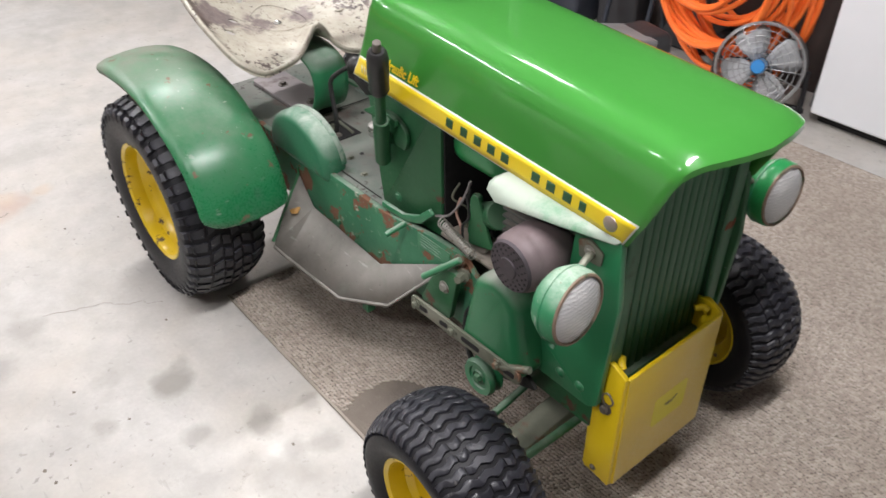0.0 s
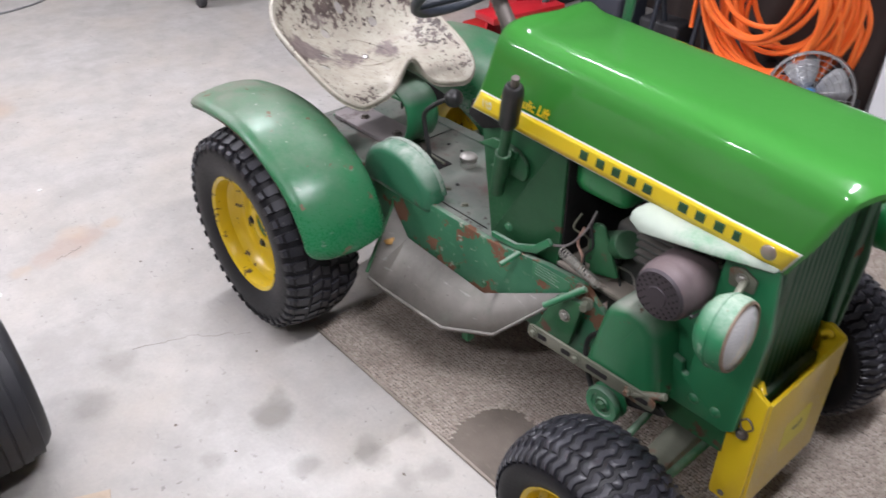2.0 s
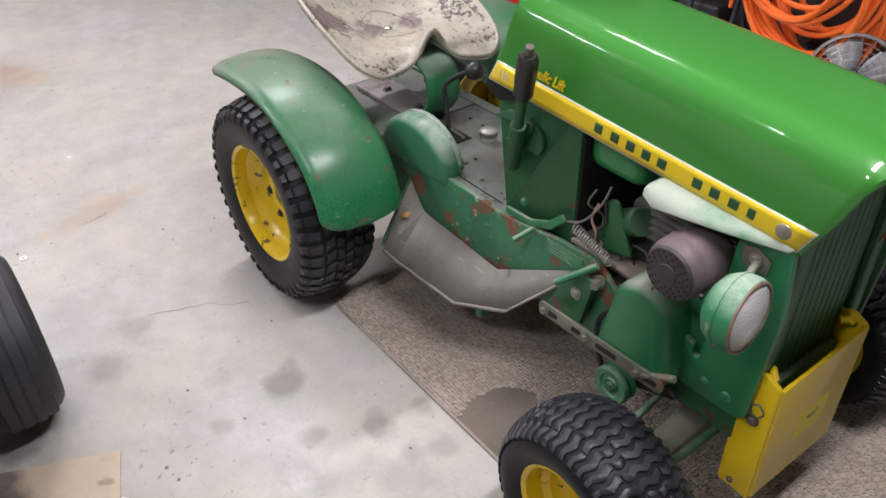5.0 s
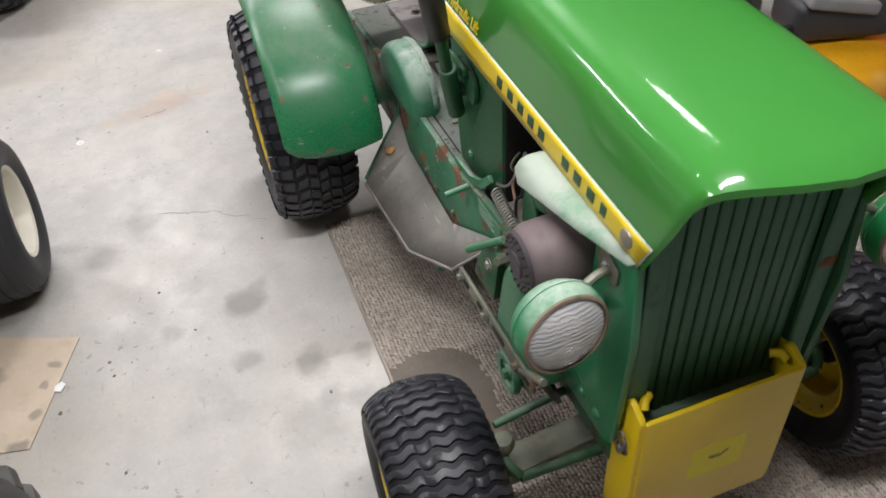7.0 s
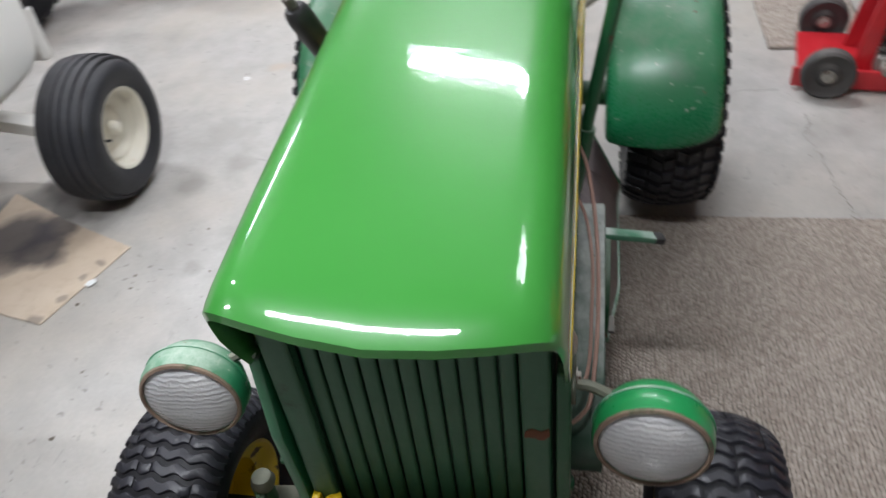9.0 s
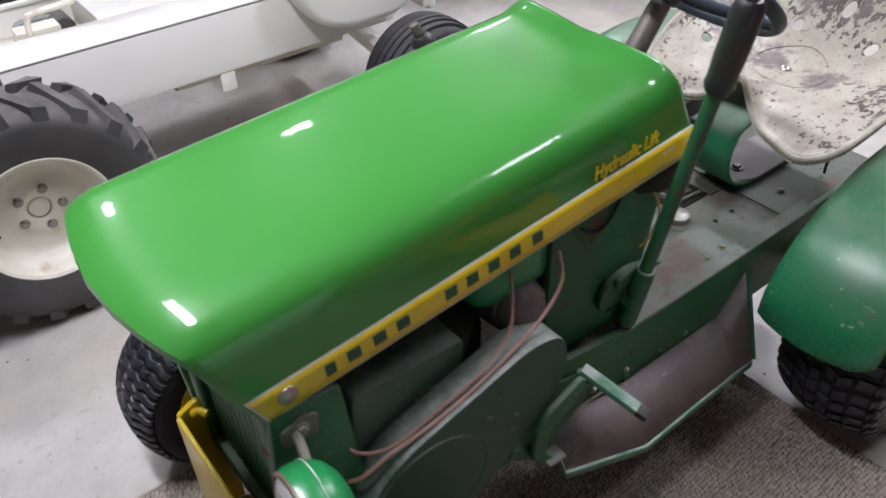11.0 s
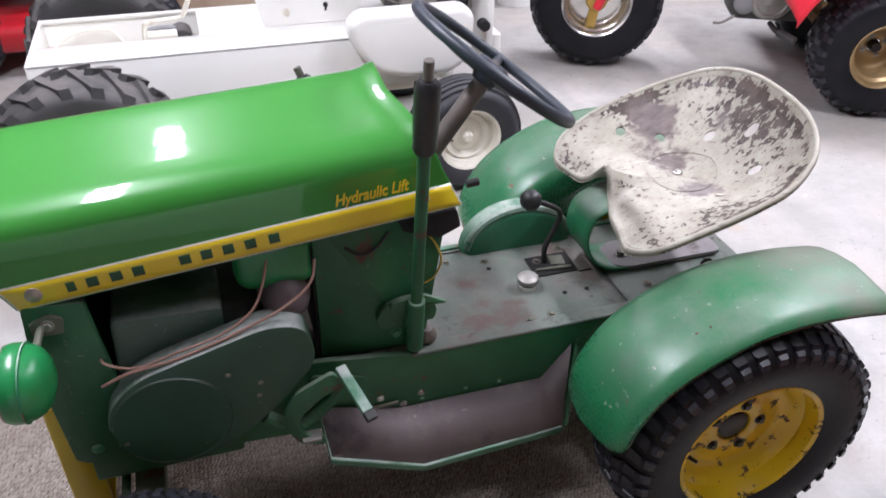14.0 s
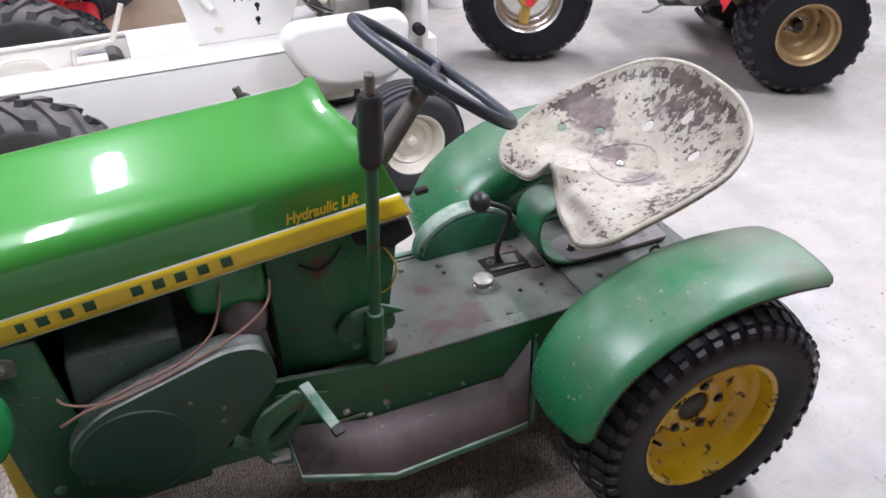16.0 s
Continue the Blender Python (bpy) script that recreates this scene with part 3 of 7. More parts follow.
def concrete_material():
    """Worn pale garage concrete: cloudy tone, pores, oil spots and rusty patches at their places."""
    m, nt, bsdf = nodes_of("worn_garage_concrete")
    vec = nt.nodes.new("ShaderNodeTexCoord").outputs["Object"]
    cloud = noise_fac(nt, vec, 1.3, 8, 0.3, 0.7, rough=0.6)
    mott = noise_fac(nt, vec, 9, 8, 0.3, 0.7, rough=0.65)
    pores = noise_fac(nt, vec, 90, 5, 0.3, 0.7)
    c = mixed(nt, cloud, (0.365, 0.35, 0.32), (0.49, 0.475, 0.45))
    blot = noise_fac(nt, vec, 4.2, 7, 0.42, 0.68, rough=0.7)
    c = mixed(nt, math_node(nt, "MULTIPLY", blot, 0.62), c, (0.60, 0.595, 0.59))
    c = mixed(nt, math_node(nt, "MULTIPLY", mott, 0.58), c, (0.315, 0.30, 0.275))
    tanned = math_node(nt, "MULTIPLY", noise_fac(nt, vec, 2.1, 7, 0.44, 0.68, rough=0.65), 0.75)
    c = mixed(nt, tanned, c, (0.44, 0.395, 0.335))
    smear = math_node(nt, "MULTIPLY", noise_fac(nt, vec, 17, 7, 0.60, 0.68, rough=0.7), noise_fac(nt, vec, 1.7, 4, 0.46, 0.62))
    c = mixed(nt, math_node(nt, "MULTIPLY", smear, 0.55), c, (0.27, 0.25, 0.22))
    speck = math_node(nt, "MULTIPLY", noise_fac(nt, vec, 38, 3, 0.64, 0.68), noise_fac(nt, vec, 2.6, 4, 0.40, 0.62))
    c = mixed(nt, math_node(nt, "MULTIPLY", speck, 0.6), c, (0.17, 0.16, 0.145))
    scratch = noise_fac(nt, vec, 30, 4, 0.66, 0.70, (0.25, 1.6, 1))
    c = mixed(nt, math_node(nt, "MULTIPLY", scratch, 0.35), c, (0.26, 0.25, 0.23))
    c = mixed(nt, math_node(nt, "MULTIPLY", pores, 0.16), c, (0.26, 0.25, 0.23))
    wob = nt.nodes.new("ShaderNodeTexNoise")
    wob.inputs["Scale"].default_value = 14
    wob.inputs["Detail"].default_value = 5
    nt.links.new(vec, wob.inputs["Vector"])
    add = nt.nodes.new("ShaderNodeVectorMath")
    add.operation = "MULTIPLY_ADD"
    nt.links.new(wob.outputs[1], add.inputs[0])
    add.inputs[1].default_value = (0.07, 0.07, 0)
    nt.links.new(vec, add.inputs[2])
    off = nt.nodes.new("ShaderNodeVectorMath")
    off.operation = "SUBTRACT"
    nt.links.new(add.outputs[0], off.inputs[0])
    off.inputs[1].default_value = (0.035, 0.035, 0)
    warped = off.outputs[0]
    tones = {"oil": (0.21, 0.20, 0.175), "rust": (0.385, 0.295, 0.24), "tan": (0.44, 0.345, 0.255), "black": (0.055, 0.052, 0.05)}
    for x, y, r, tone, amount in STAINS:
        mp = nt.nodes.new("ShaderNodeVectorMath")
        mp.operation = "DISTANCE"
        nt.links.new(warped, mp.inputs[0])
        mp.inputs[1].default_value = (x, y, 0)
        rr = nt.nodes.new("ShaderNodeMapRange")
        rr.inputs["From Min"].default_value, rr.inputs["From Max"].default_value = r * 1.25, r * 0.55
        nt.links.new(mp.outputs[1], rr.inputs["Value"])
        c = mixed(nt, math_node(nt, "MULTIPLY", rr.outputs[0], amount), c, tones[tone])
    nt.links.new(c, bsdf.inputs["Base Color"])
    nt.links.new(math_node(nt, "ADD", math_node(nt, "MULTIPLY", mott, 0.25), 0.28), bsdf.inputs["Roughness"])
    bsdf.inputs["Specular IOR Level"].default_value = 0.4
    b1 = add_bump(nt, bsdf, mott, 0.12, 0.003)
    add_bump(nt, bsdf, pores, 0.15, 0.001, b1)
    return m


OIL_DROPS = [(0.337, -0.673, 0.055, 0.75), (0.607, -0.564, 0.045, 0.65), (0.542, -0.703, 0.036, 0.5), (0.728, -0.543, 0.035, 0.4), (0.626, -0.443, 0.032, 0.5), (0.753, -0.478, 0.035, 0.4), (0.798, -0.603, 0.075, 0.3), (0.296, -0.627, 0.03, 0.4), (0.377, -0.863, 0.03, 0.35), (0.22, -0.8, 0.03, 0.25), (-0.12, -0.9, 0.05, 0.35), (0.0, -1.02, 0.06, 0.4), (-2.3, -0.72, 0.045, 0.7), (-2.16, -0.7, 0.03, 0.6), (-1.0, -1.6, 0.2, 0.25), (-1.7, -1.9, 0.25, 0.25), (-0.3, 0.9, 0.08, 0.3), (-0.5, 1.15, 0.12, 0.3)]
RUST_PATCHES = [(-0.765, -0.89, 0.05, 0.5), (-0.79, -0.8, 0.075, 0.6), (-0.82, -0.72, 0.06, 0.55), (-2.2, -0.72, 0.13, 0.7), (-2.34, -0.78, 0.1, 0.7)]
TAN_PATCHES = [(-0.74, -0.97, 0.035, 0.5), (-0.845, -0.63, 0.035, 0.5), (-0.87, -0.76, 0.05, 0.45), (-2.1, -0.66, 0.07, 0.5), (-0.02, -1.30, 0.10, 0.3)]
BLACK_SPILL = [(0.12, -1.38, 0.10, 0.75), (0.03, -1.45, 0.08, 0.7), (0.15, -1.55, 0.09, 0.7), (0.14, -1.27, 0.05, 0.5)]
CARD_SPILL = [(0.22, -1.36, 0.07, 0.8), (0.33, -1.36, 0.08, 0.8), (0.27, -1.47, 0.11, 0.85), (0.40, -1.44, 0.06, 0.6), (0.36, -1.29, 0.035, 0.4), (0.52, -1.19, 0.018, 0.45), (0.44, -1.17, 0.014, 0.4), (0.37, -1.14, 0.016, 0.4), (0.59, -1.22, 0.02, 0.5)]
STAINS = [(x, y, r, tone, amount) for tone, spots in (("oil", OIL_DROPS), ("rust", RUST_PATCHES), ("tan", TAN_PATCHES), ("black", BLACK_SPILL)) for x, y, r, amount in spots]
concrete = concrete_material()


def spilled(nt, c, spots, tone, wobble=0.0):
    """Lays soiled spots of (x, y, radius, amount) over a colour."""
    vec = nt.nodes.new("ShaderNodeTexCoord").outputs["Object"]
    if wobble:
        wob = nt.nodes.new("ShaderNodeTexNoise")
        wob.inputs["Scale"].default_value = 16
        wob.inputs["Detail"].default_value = 5
        nt.links.new(vec, wob.inputs["Vector"])
        add = nt.nodes.new("ShaderNodeVectorMath")
        add.operation = "MULTIPLY_ADD"
        nt.links.new(wob.outputs[1], add.inputs[0])
        add.inputs[1].default_value = (wobble, wobble, 0)
        nt.links.new(vec, add.inputs[2])
        vec = add.outputs[0]
    for x, y, r, amount in spots:
        d = nt.nodes.new("ShaderNodeVectorMath")
        d.operation = "DISTANCE"
        nt.links.new(vec, d.inputs[0])
        d.inputs[1].default_value = (x + wobble / 2, y + wobble / 2, 0)
        rr = nt.nodes.new("ShaderNodeMapRange")
        rr.inputs["From Min"].default_value, rr.inputs["From Max"].default_value = r * 1.2, r * 0.7
        nt.links.new(d.outputs[1], rr.inputs["Value"])
        c = mixed(nt, math_node(nt, "MULTIPLY", rr.outputs[0], amount), c, tone)
    return c


def yarn_material():
    """Looped carpet yarn: every loop has its own tone, soiled in wide patches."""
    m, nt, bsdf = nodes_of("looped_brown_yarn")
    vec = nt.nodes.new("ShaderNodeTexCoord").outputs["Object"]
    own = nt.nodes.new("ShaderNodeNewGeometry").outputs["Random Per Island"]
    c = mixed(nt, own, (0.36, 0.312, 0.268), (0.545, 0.49, 0.43))
    c = mixed(nt, math_node(nt, "MULTIPLY", noise_fac(nt, vec, 3.2, 7, 0.40, 0.70, rough=0.65), 0.40), c, (0.28, 0.225, 0.19))
    c = mixed(nt, math_node(nt, "MULTIPLY", noise_fac(nt, vec, 14, 5, 0.58, 0.72), 0.35), c, (0.28, 0.22, 0.18))
    fuzz = noise_fac(nt, vec, 420, 3, 0.3, 0.7)
    c = mixed(nt, math_node(nt, "MULTIPLY", fuzz, 0.30), c, (0.30, 0.245, 0.205))
    nt.links.new(c, bsdf.inputs["Base Color"])
    bsdf.inputs["Roughness"].default_value = 0.95
    bsdf.inputs["Specular IOR Level"].default_value = 0.12
    add_bump(nt, bsdf, fuzz, 0.5, 0.0015)
    return m


def backing_material():
    """Worn carpet backing that shows between the loops and where the pile is flattened by grease."""
    m, nt, bsdf = nodes_of("worn_carpet_backing")
    vec = nt.nodes.new("ShaderNodeTexCoord").outputs["Object"]
    big = noise_fac(nt, vec, 7, 8, 0.3, 0.7, rough=0.7)
    c = mixed(nt, big, (0.125, 0.105, 0.085), (0.185, 0.155, 0.128))
    c = mixed(nt, math_node(nt, "MULTIPLY", noise_fac(nt, vec, 60, 4, 0.60, 0.72, (0.5, 1.4, 1)), 0.6), c, (0.22, 0.185, 0.15))
    nt.links.new(c, bsdf.inputs["Base Color"])
    bsdf.inputs["Roughness"].default_value = 0.9
    add_bump(nt, bsdf, noise_fac(nt, vec, 160, 4, 0.3, 0.7), 0.6, 0.002)
    return m


def cardboard_material():
    m, nt, bsdf = nodes_of("oil_soaked_cardboard")
    vec = nt.nodes.new("ShaderNodeTexCoord").outputs["Object"]
    c = mixed(nt, noise_fac(nt, vec, 5, 7, 0.3, 0.7), (0.47, 0.38, 0.285), (0.56, 0.47, 0.37))
    c = mixed(nt, math_node(nt, "MULTIPLY", noise_fac(nt, vec, 22, 6, 0.5, 0.75), 0.4), c, (0.34, 0.26, 0.19))
    c = spilled(nt, c, CARD_SPILL, (0.055, 0.052, 0.06), 0.06)
    nt.links.new(c, bsdf.inputs["Base Color"])
    bsdf.inputs["Roughness"].default_value = 0.75
    add_bump(nt, bsdf, noise_fac(nt, vec, 40, 3, 0.3, 0.7, (0.2, 3, 1)), 0.2, 0.001)
    return m


carpet_yarn, carpet_backing, cardboard_tan = yarn_material(), backing_material(), cardboard_material()
binding_tan = surface("carpet_binding", (0.26, 0.225, 0.19), (0.34, 0.295, 0.25), 0.9, scale=9, fine=200, bump=0.3)


# ---------- the garage ----------
x0, x1, y0, y1, HIGH = ROOM
floor = part("floor", box((x0 - 0.2, y0 - 0.2, -0.12), (x1 + 0.2, y1 + 0.2, 0.0), 0), concrete)
tagged(floor, "worn pale concrete garage floor with oil spots and rust stains", "floor", kind="structure")
for name, lo, hi in (
    ("wall_west", (x0 - 0.2, y0 - 0.2, 0.001), (x0, y1 + 0.2, HIGH)),
    ("wall_east", (x1, y0 - 0.2, 0.001), (x1 + 0.2, y1 + 0.2, HIGH)),
    ("wall_south", (x0, y0 - 0.2, 0.001), (x1, y0, HIGH)),
    ("wall_north", (x0, y1, 0.001), (x1, y1 + 0.2, HIGH)),
):
    w = part(name, box(lo, hi, 0), dark_wall if name == "wall_north" else wall_paint)
    tagged(w, "dark stained panelled garage wall" if name == "wall_north" else "unseen garage wall in dark grey that cuts bounced light", "wall", kind="structure")
ceiling = part("ceiling", box((x0 - 0.2, y0 - 0.2, HIGH + 0.001), (x1 + 0.2, y1 + 0.2, HIGH + 0.12), 0), ceiling_paint)
tagged(ceiling, "unseen plain garage ceiling in a grey that limits bounced light", "ceiling", kind="structure")


def ceiling_light(x, y, lx, ly, watts):
    t = thing("ceiling_light", pose(x, y, HIGH), "long white tube light on the ceiling, out of view", "light", "ceiling lights")
    part("housing", box((-lx * 0.22, -ly / 2, -0.05), (lx * 0.22, ly / 2, -0.004), 0.004), white_paint, t)
    for s in (-1, 1):
        part("tube", rod((s * lx * 0.42, -ly / 2 + 0.02, -0.05), (s * lx * 0.42, ly / 2 - 0.02, -0.05), 0.013, w=0.003), glow("tube_glow", (0.93, 0.93, 1.0), 26.0), t, "glowing white glass tube")
    data = bpy.data.lights.new("tube_light", "AREA")
    data.shape, data.size, data.size_y, data.energy, data.color = "RECTANGLE", lx, ly, watts, (0.905, 0.89, 1.0)
    lamp = new("tube_light", data)
    lamp.location = (x, y, HIGH - 0.09)
    return t


for row in LAMPS:
    ceiling_light(*row)

def inside(x, y, outline):
    hit = False
    for (ax, ay), (bx, by) in zip(outline, outline[1:] + outline[:1]):
        if (ay > y) != (by > y) and x < (bx - ax) * (y - ay) / (by - ay) + ax:
            hit = not hit
    return hit


def loops(parent, xa, xb, ya, yb, z, pitch, flat, seed):
    """The pile of a carpet: low rounded loops of yarn in staggered rows, left out where it is worn flat."""
    rng = np.random.default_rng(seed)
    nx, ny = int((xb - xa) / pitch), int((yb - ya) / (pitch * 0.92))
    gx, gy = np.meshgrid(np.arange(nx), np.arange(ny), indexing="ij")
    cx = xa + (gx + 0.5 + 0.5 * (gy % 2) * 0.6) * pitch
    cy = ya + (gy + 0.5) * pitch * 0.92 + 0.0016 * np.sin(gx * 0.55)
    cx, cy = cx.ravel(), cy.ravel()
    keep = np.array([not inside(x + rng.normal(0, 0.003), y + rng.normal(0, 0.003), flat) for x, y in zip(cx, cy)]) if flat else np.ones(len(cx), bool)
    cx, cy = cx[keep], cy[keep]
    n = len(cx)
    cx = cx + rng.normal(0, 0.0007, n)
    cy = cy + rng.normal(0, 0.0007, n)
    turn = rng.normal(0.55, 0.18, n)
    tall = pitch * rng.uniform(0.30, 0.50, n)
    long_, wide = pitch * rng.uniform(0.58, 0.70, n), pitch * rng.uniform(0.38, 0.46, n)
    lean = rng.normal(0, 0.10, n) * pitch
    rings = []
    for grow, rise in ((1.0, -0.1), (0.92, 0.55), (0.50, 1.0)):
        for k in range(6):
            a = math.pi * 2 * (k + 0.5) / 6
            u, v = long_ * grow * math.cos(a), wide * grow * math.sin(a)
            rings.append(np.stack([cx + u * np.cos(turn) - v * np.sin(turn) + lean * rise, cy + u * np.sin(turn) + v * np.cos(turn), z + tall * rise], 1))
    verts = np.stack(rings, 1).reshape(-1, 3)
    one = [(r * 6 + k, r * 6 + (k + 1) % 6, r * 6 + 6 + (k + 1) % 6, r * 6 + 6 + k) for r in range(2) for k in range(6)] + [(12, 13, 14, 15), (12, 15, 16, 17)]
    faces = (np.array(one)[None] + (np.arange(n) * 18)[:, None, None]).reshape(-1, 4)
    me = bpy.data.meshes.new("pile")
    me.from_pydata(verts.tolist(), [], faces.tolist())
    me.polygons.foreach_set("use_smooth", np.ones(len(faces), bool))
    me.materials.append(carpet_yarn)
    ob = new("pile", me)
    ob.parent = parent
    ob["label"] = "short looped brown pile"
    ob["kind"] = "stuff"
    return ob


GREASE = [(0.73, -0.42), (0.686, -0.345), (0.690, -0.257), (0.735, -0.205), (0.83, -0.190), (0.95, -0.215), (1.02, -0.19), (1.09, -0.26), (1.12, -0.42)]
rug = part("carpet_runner", box((0.12, -0.405, 0.0005), (1.725, 1.69, 0.006), 0.002), carpet_backing)
tagged(rug, "brown looped carpet piece with a dark grease patch", "carpet")
loops(rug, 0.122, 1.722, -0.399, 1.688, 0.006, 0.0098, GREASE, 5)
part("binding", box((0.12, -0.407, 0.0006), (1.725, -0.399, 0.0085), 0.003), binding_tan, rug, "thin stitched edge binding")
rug_far = part("carpet_piece", box((-1.20, 0.815, 0.0005), (-0.81, 1.16, 0.006), 0.002), carpet_backing)
tagged(rug_far, "brown looped carpet piece lying flat beside the red jack", "carpet")
loops(rug_far, -1.198, -0.812, 0.817, 1.158, 0.006, 0.0125, None, 6)
card = part("cardboard_sheet", plate([(0.301, -1.086), (0.612, -1.196), (0.552, -1.46), (0.47, -1.60), (0.06, -1.60), (0.185, -1.36)], 0.0006, 0.004, "z", 0.001), cardboard_tan)
tagged(card, "flat tan cardboard sheet soaked with black oil", "cardboard")
scrap = part("paper_scrap", plate([(0.437, -1.128), (0.450, -1.118), (0.470, -1.130), (0.462, -1.146), (0.446, -1.142)], 0.0045, 0.0056, "z", 0), surface("scrap_paper", (0.68, 0.70, 0.68), (0.74, 0.75, 0.73), 0.6, fine=150, bump=0.03))
tagged(scrap, "small torn white scrap lying on the cardboard edge", "scrap")


def crack(points, width):
    """A thin broken line in the slab."""
    b = bmesh.new()
    rng = random.Random(len(points))
    line = []
    for p, q in zip(points, points[1:]):
        n = 9
        for k in range(n):
            t = k / n
            line.append((p[0] + (q[0] - p[0]) * t + rng.uniform(-0.008, 0.008), p[1] + (q[1] - p[1]) * t + rng.uniform(-0.008, 0.008)))
    line.append(points[-1])
    left, right = [], []
    for i, (x, y) in enumerate(line):
        a, c = line[max(i - 1, 0)], line[min(i + 1, len(line) - 1)]
        d = Vector((c[0] - a[0], c[1] - a[1])).normalized()
        w = width * rng.uniform(0.3, 1.0)
        left.append(b.verts.new((x - d.y * w, y + d.x * w, 0.0008)))
        right.append(b.verts.new((x + d.y * w, y - d.x * w, 0.0008)))
    for i in range(len(line) - 1):
        b.faces.new((left[i], left[i + 1], right[i + 1], right[i]))
    ob = part("floor_crack", b, crack_dark)
    return tagged(ob, "thin dark crack running through the concrete floor", "crack", kind="structure")


crack_dark = surface("crack_dirt", (0.20, 0.19, 0.17), (0.26, 0.25, 0.22), 0.9, bump=0)
crack([(0.02, -0.56), (-0.09, -0.70), (-0.14, -0.85)], 0.0016)
crack([(-0.735, -0.86), (-0.75, -0.81), (-0.765, -0.77)], 0.0025)
crack([(-0.40, 0.866), (-0.335, 0.862), (-0.27, 0.838), (-0.176, 0.864), (-0.075, 0.868), (0.06, 0.888), (0.146, 0.895)], 0.0022)
crack([(-0.506, 0.586), (-0.542, 0.688), (-0.541, 0.806)], 0.0018)

# ---------- wheels ----------
def crown(R, hw, v, drop=0.022):
    return R - drop * (abs(v) / hw) ** 2.6


def lugs(R, hw, height, cells, sink=0.006, drop=0.022, shrink=0.88):
    """Tread blocks: outlines of (arc, across) pairs raised on the tyre's crown; z runs across the tyre."""
    b = bmesh.new()
    for cell in cells:
        ca = sum(s for s, _ in cell) / len(cell)
        cv = sum(v for _, v in cell) / len(cell)
        low, top = [], []
        for s, v in cell:
            r = crown(R, hw, v, drop)
            low.append(b.verts.new(((r - sink) * math.cos(s / R), (r - sink) * math.sin(s / R), v)))
            s2, v2 = ca + (s - ca) * shrink, cv + (v - cv) * shrink
            r = crown(R, hw, v2, drop) + height
            top.append(b.verts.new((r * math.cos(s2 / R), r * math.sin(s2 / R), v2)))
        n = len(cell)
        b.faces.new(top)
        for i in range(n):
            b.faces.new((low[i], low[(i + 1) % n], top[(i + 1) % n], top[i]))
    return b


def turf(R, hw, count, rows):
    """Turf tread: wavy bars across the tyre, each cut into short blocks."""
    cells, pitch = [], 2 * math.pi * R / count
    step = 2 * hw * 1.06 / rows
    for i in range(count):
        for k in range(rows):
            v0 = -hw * 1.06 + (k + 0.03) * step
            v1 = v0 + (0.99 if k % 2 else 0.86) * step
            a, b = (0.0, 0.42) if k % 2 else (0.42, 0.0)
            s0, s1, w = (i + a) * pitch, (i + b) * pitch, pitch * 0.37
            cells.append([(s0 - w, v0), (s1 - w, v1), (s1 + w, v1), (s0 + w, v0)])
    return cells


def wavy_bars(R, hw, height, count, waves=4.5, drop=0.022):
    """Turf tread of wavy bars right across the tyre, each cut through here and there."""
    b, pitch, rng = bmesh.new(), 2 * math.pi * R / count, random.Random(11)
    edge = hw * 1.10
    for i in range(count):
        cuts = sorted(rng.sample((-0.62, -0.36, -0.10, 0.16, 0.42, 0.66), 2))
        for v0, v1 in zip([-1.0] + [c + 0.014 for c in cuts], [c - 0.014 for c in cuts] + [1.0]):
            n = max(3, int((v1 - v0) * 16))
            rows = []
            for k in range(n + 1):
                v = (v0 + (v1 - v0) * k / n) * edge
                mid = i * pitch + 0.0036 * math.sin(math.pi * waves * v / hw)
                w = pitch * 0.36 * (1.0 if abs(v) < hw * 0.9 else 0.8)
                low = 0.0025 if k in (0, n) else 0.0
                row = []
                for du, h in ((-w, -0.004), (-w * 0.84, height - 0.001 - low), (-w * 0.70, height - low), (w * 0.70, height - low), (w * 0.84, height - 0.001 - low), (w, -0.004)):
                    r = crown(R, hw, v, drop) + h
                    row.append((r * math.cos((mid + du) / R), r * math.sin((mid + du) / R), v))
                rows.append(row)
            loft(rows, b)
    return b


def shoulder_bars(R, hw, count):
    cells, pitch = [], 2 * math.pi * R / count
    for i in range(count):
        for side in (-1, 1):
            s = (i + (0.5 if side > 0 else 0)) * pitch
            w = pitch * 0.35
            cells.append([(s - w, side * hw * 0.64), (s + w, side * hw * 0.60), (s + w * 0.95, side * hw * 0.92), (s + w * 0.7, side * hw * 1.15), (s - w * 0.7, side * hw * 1.15), (s - w * 0.95, side * hw * 0.92)])
            a = s + pitch * 0.42
            cells.append([(a - w, side * hw * 0.30), (a + w * 0.9, side * hw * 0.27), (s + w * 1.2, side * hw * 0.56), (s - w * 0.8, side * hw * 0.59)])
            a = s + pitch * 0.1
            cells.append([(a - w, side * hw * 0.02), (a + w * 0.9, side * hw * 0.02), (a + w * 1.4, side * hw * 0.24), (a - w * 0.5, side * hw * 0.26)])
    return cells


def tractor_bars(R, hw, count):
    cells, pitch = [], 2 * math.pi * R / count
    for i in range(count):
        for side in (-1, 1):
            s = (i + (0.5 if side > 0 else 0)) * pitch
            w, lean = 0.013, hw * 0.85
            cells.append([(s + lean, -side * hw * 0.06), (s + lean + 2 * w, -side * hw * 0.06), (s + 2.6 * w, side * hw * 1.06), (s - w * 0.4, side * hw * 1.06)])
    return cells


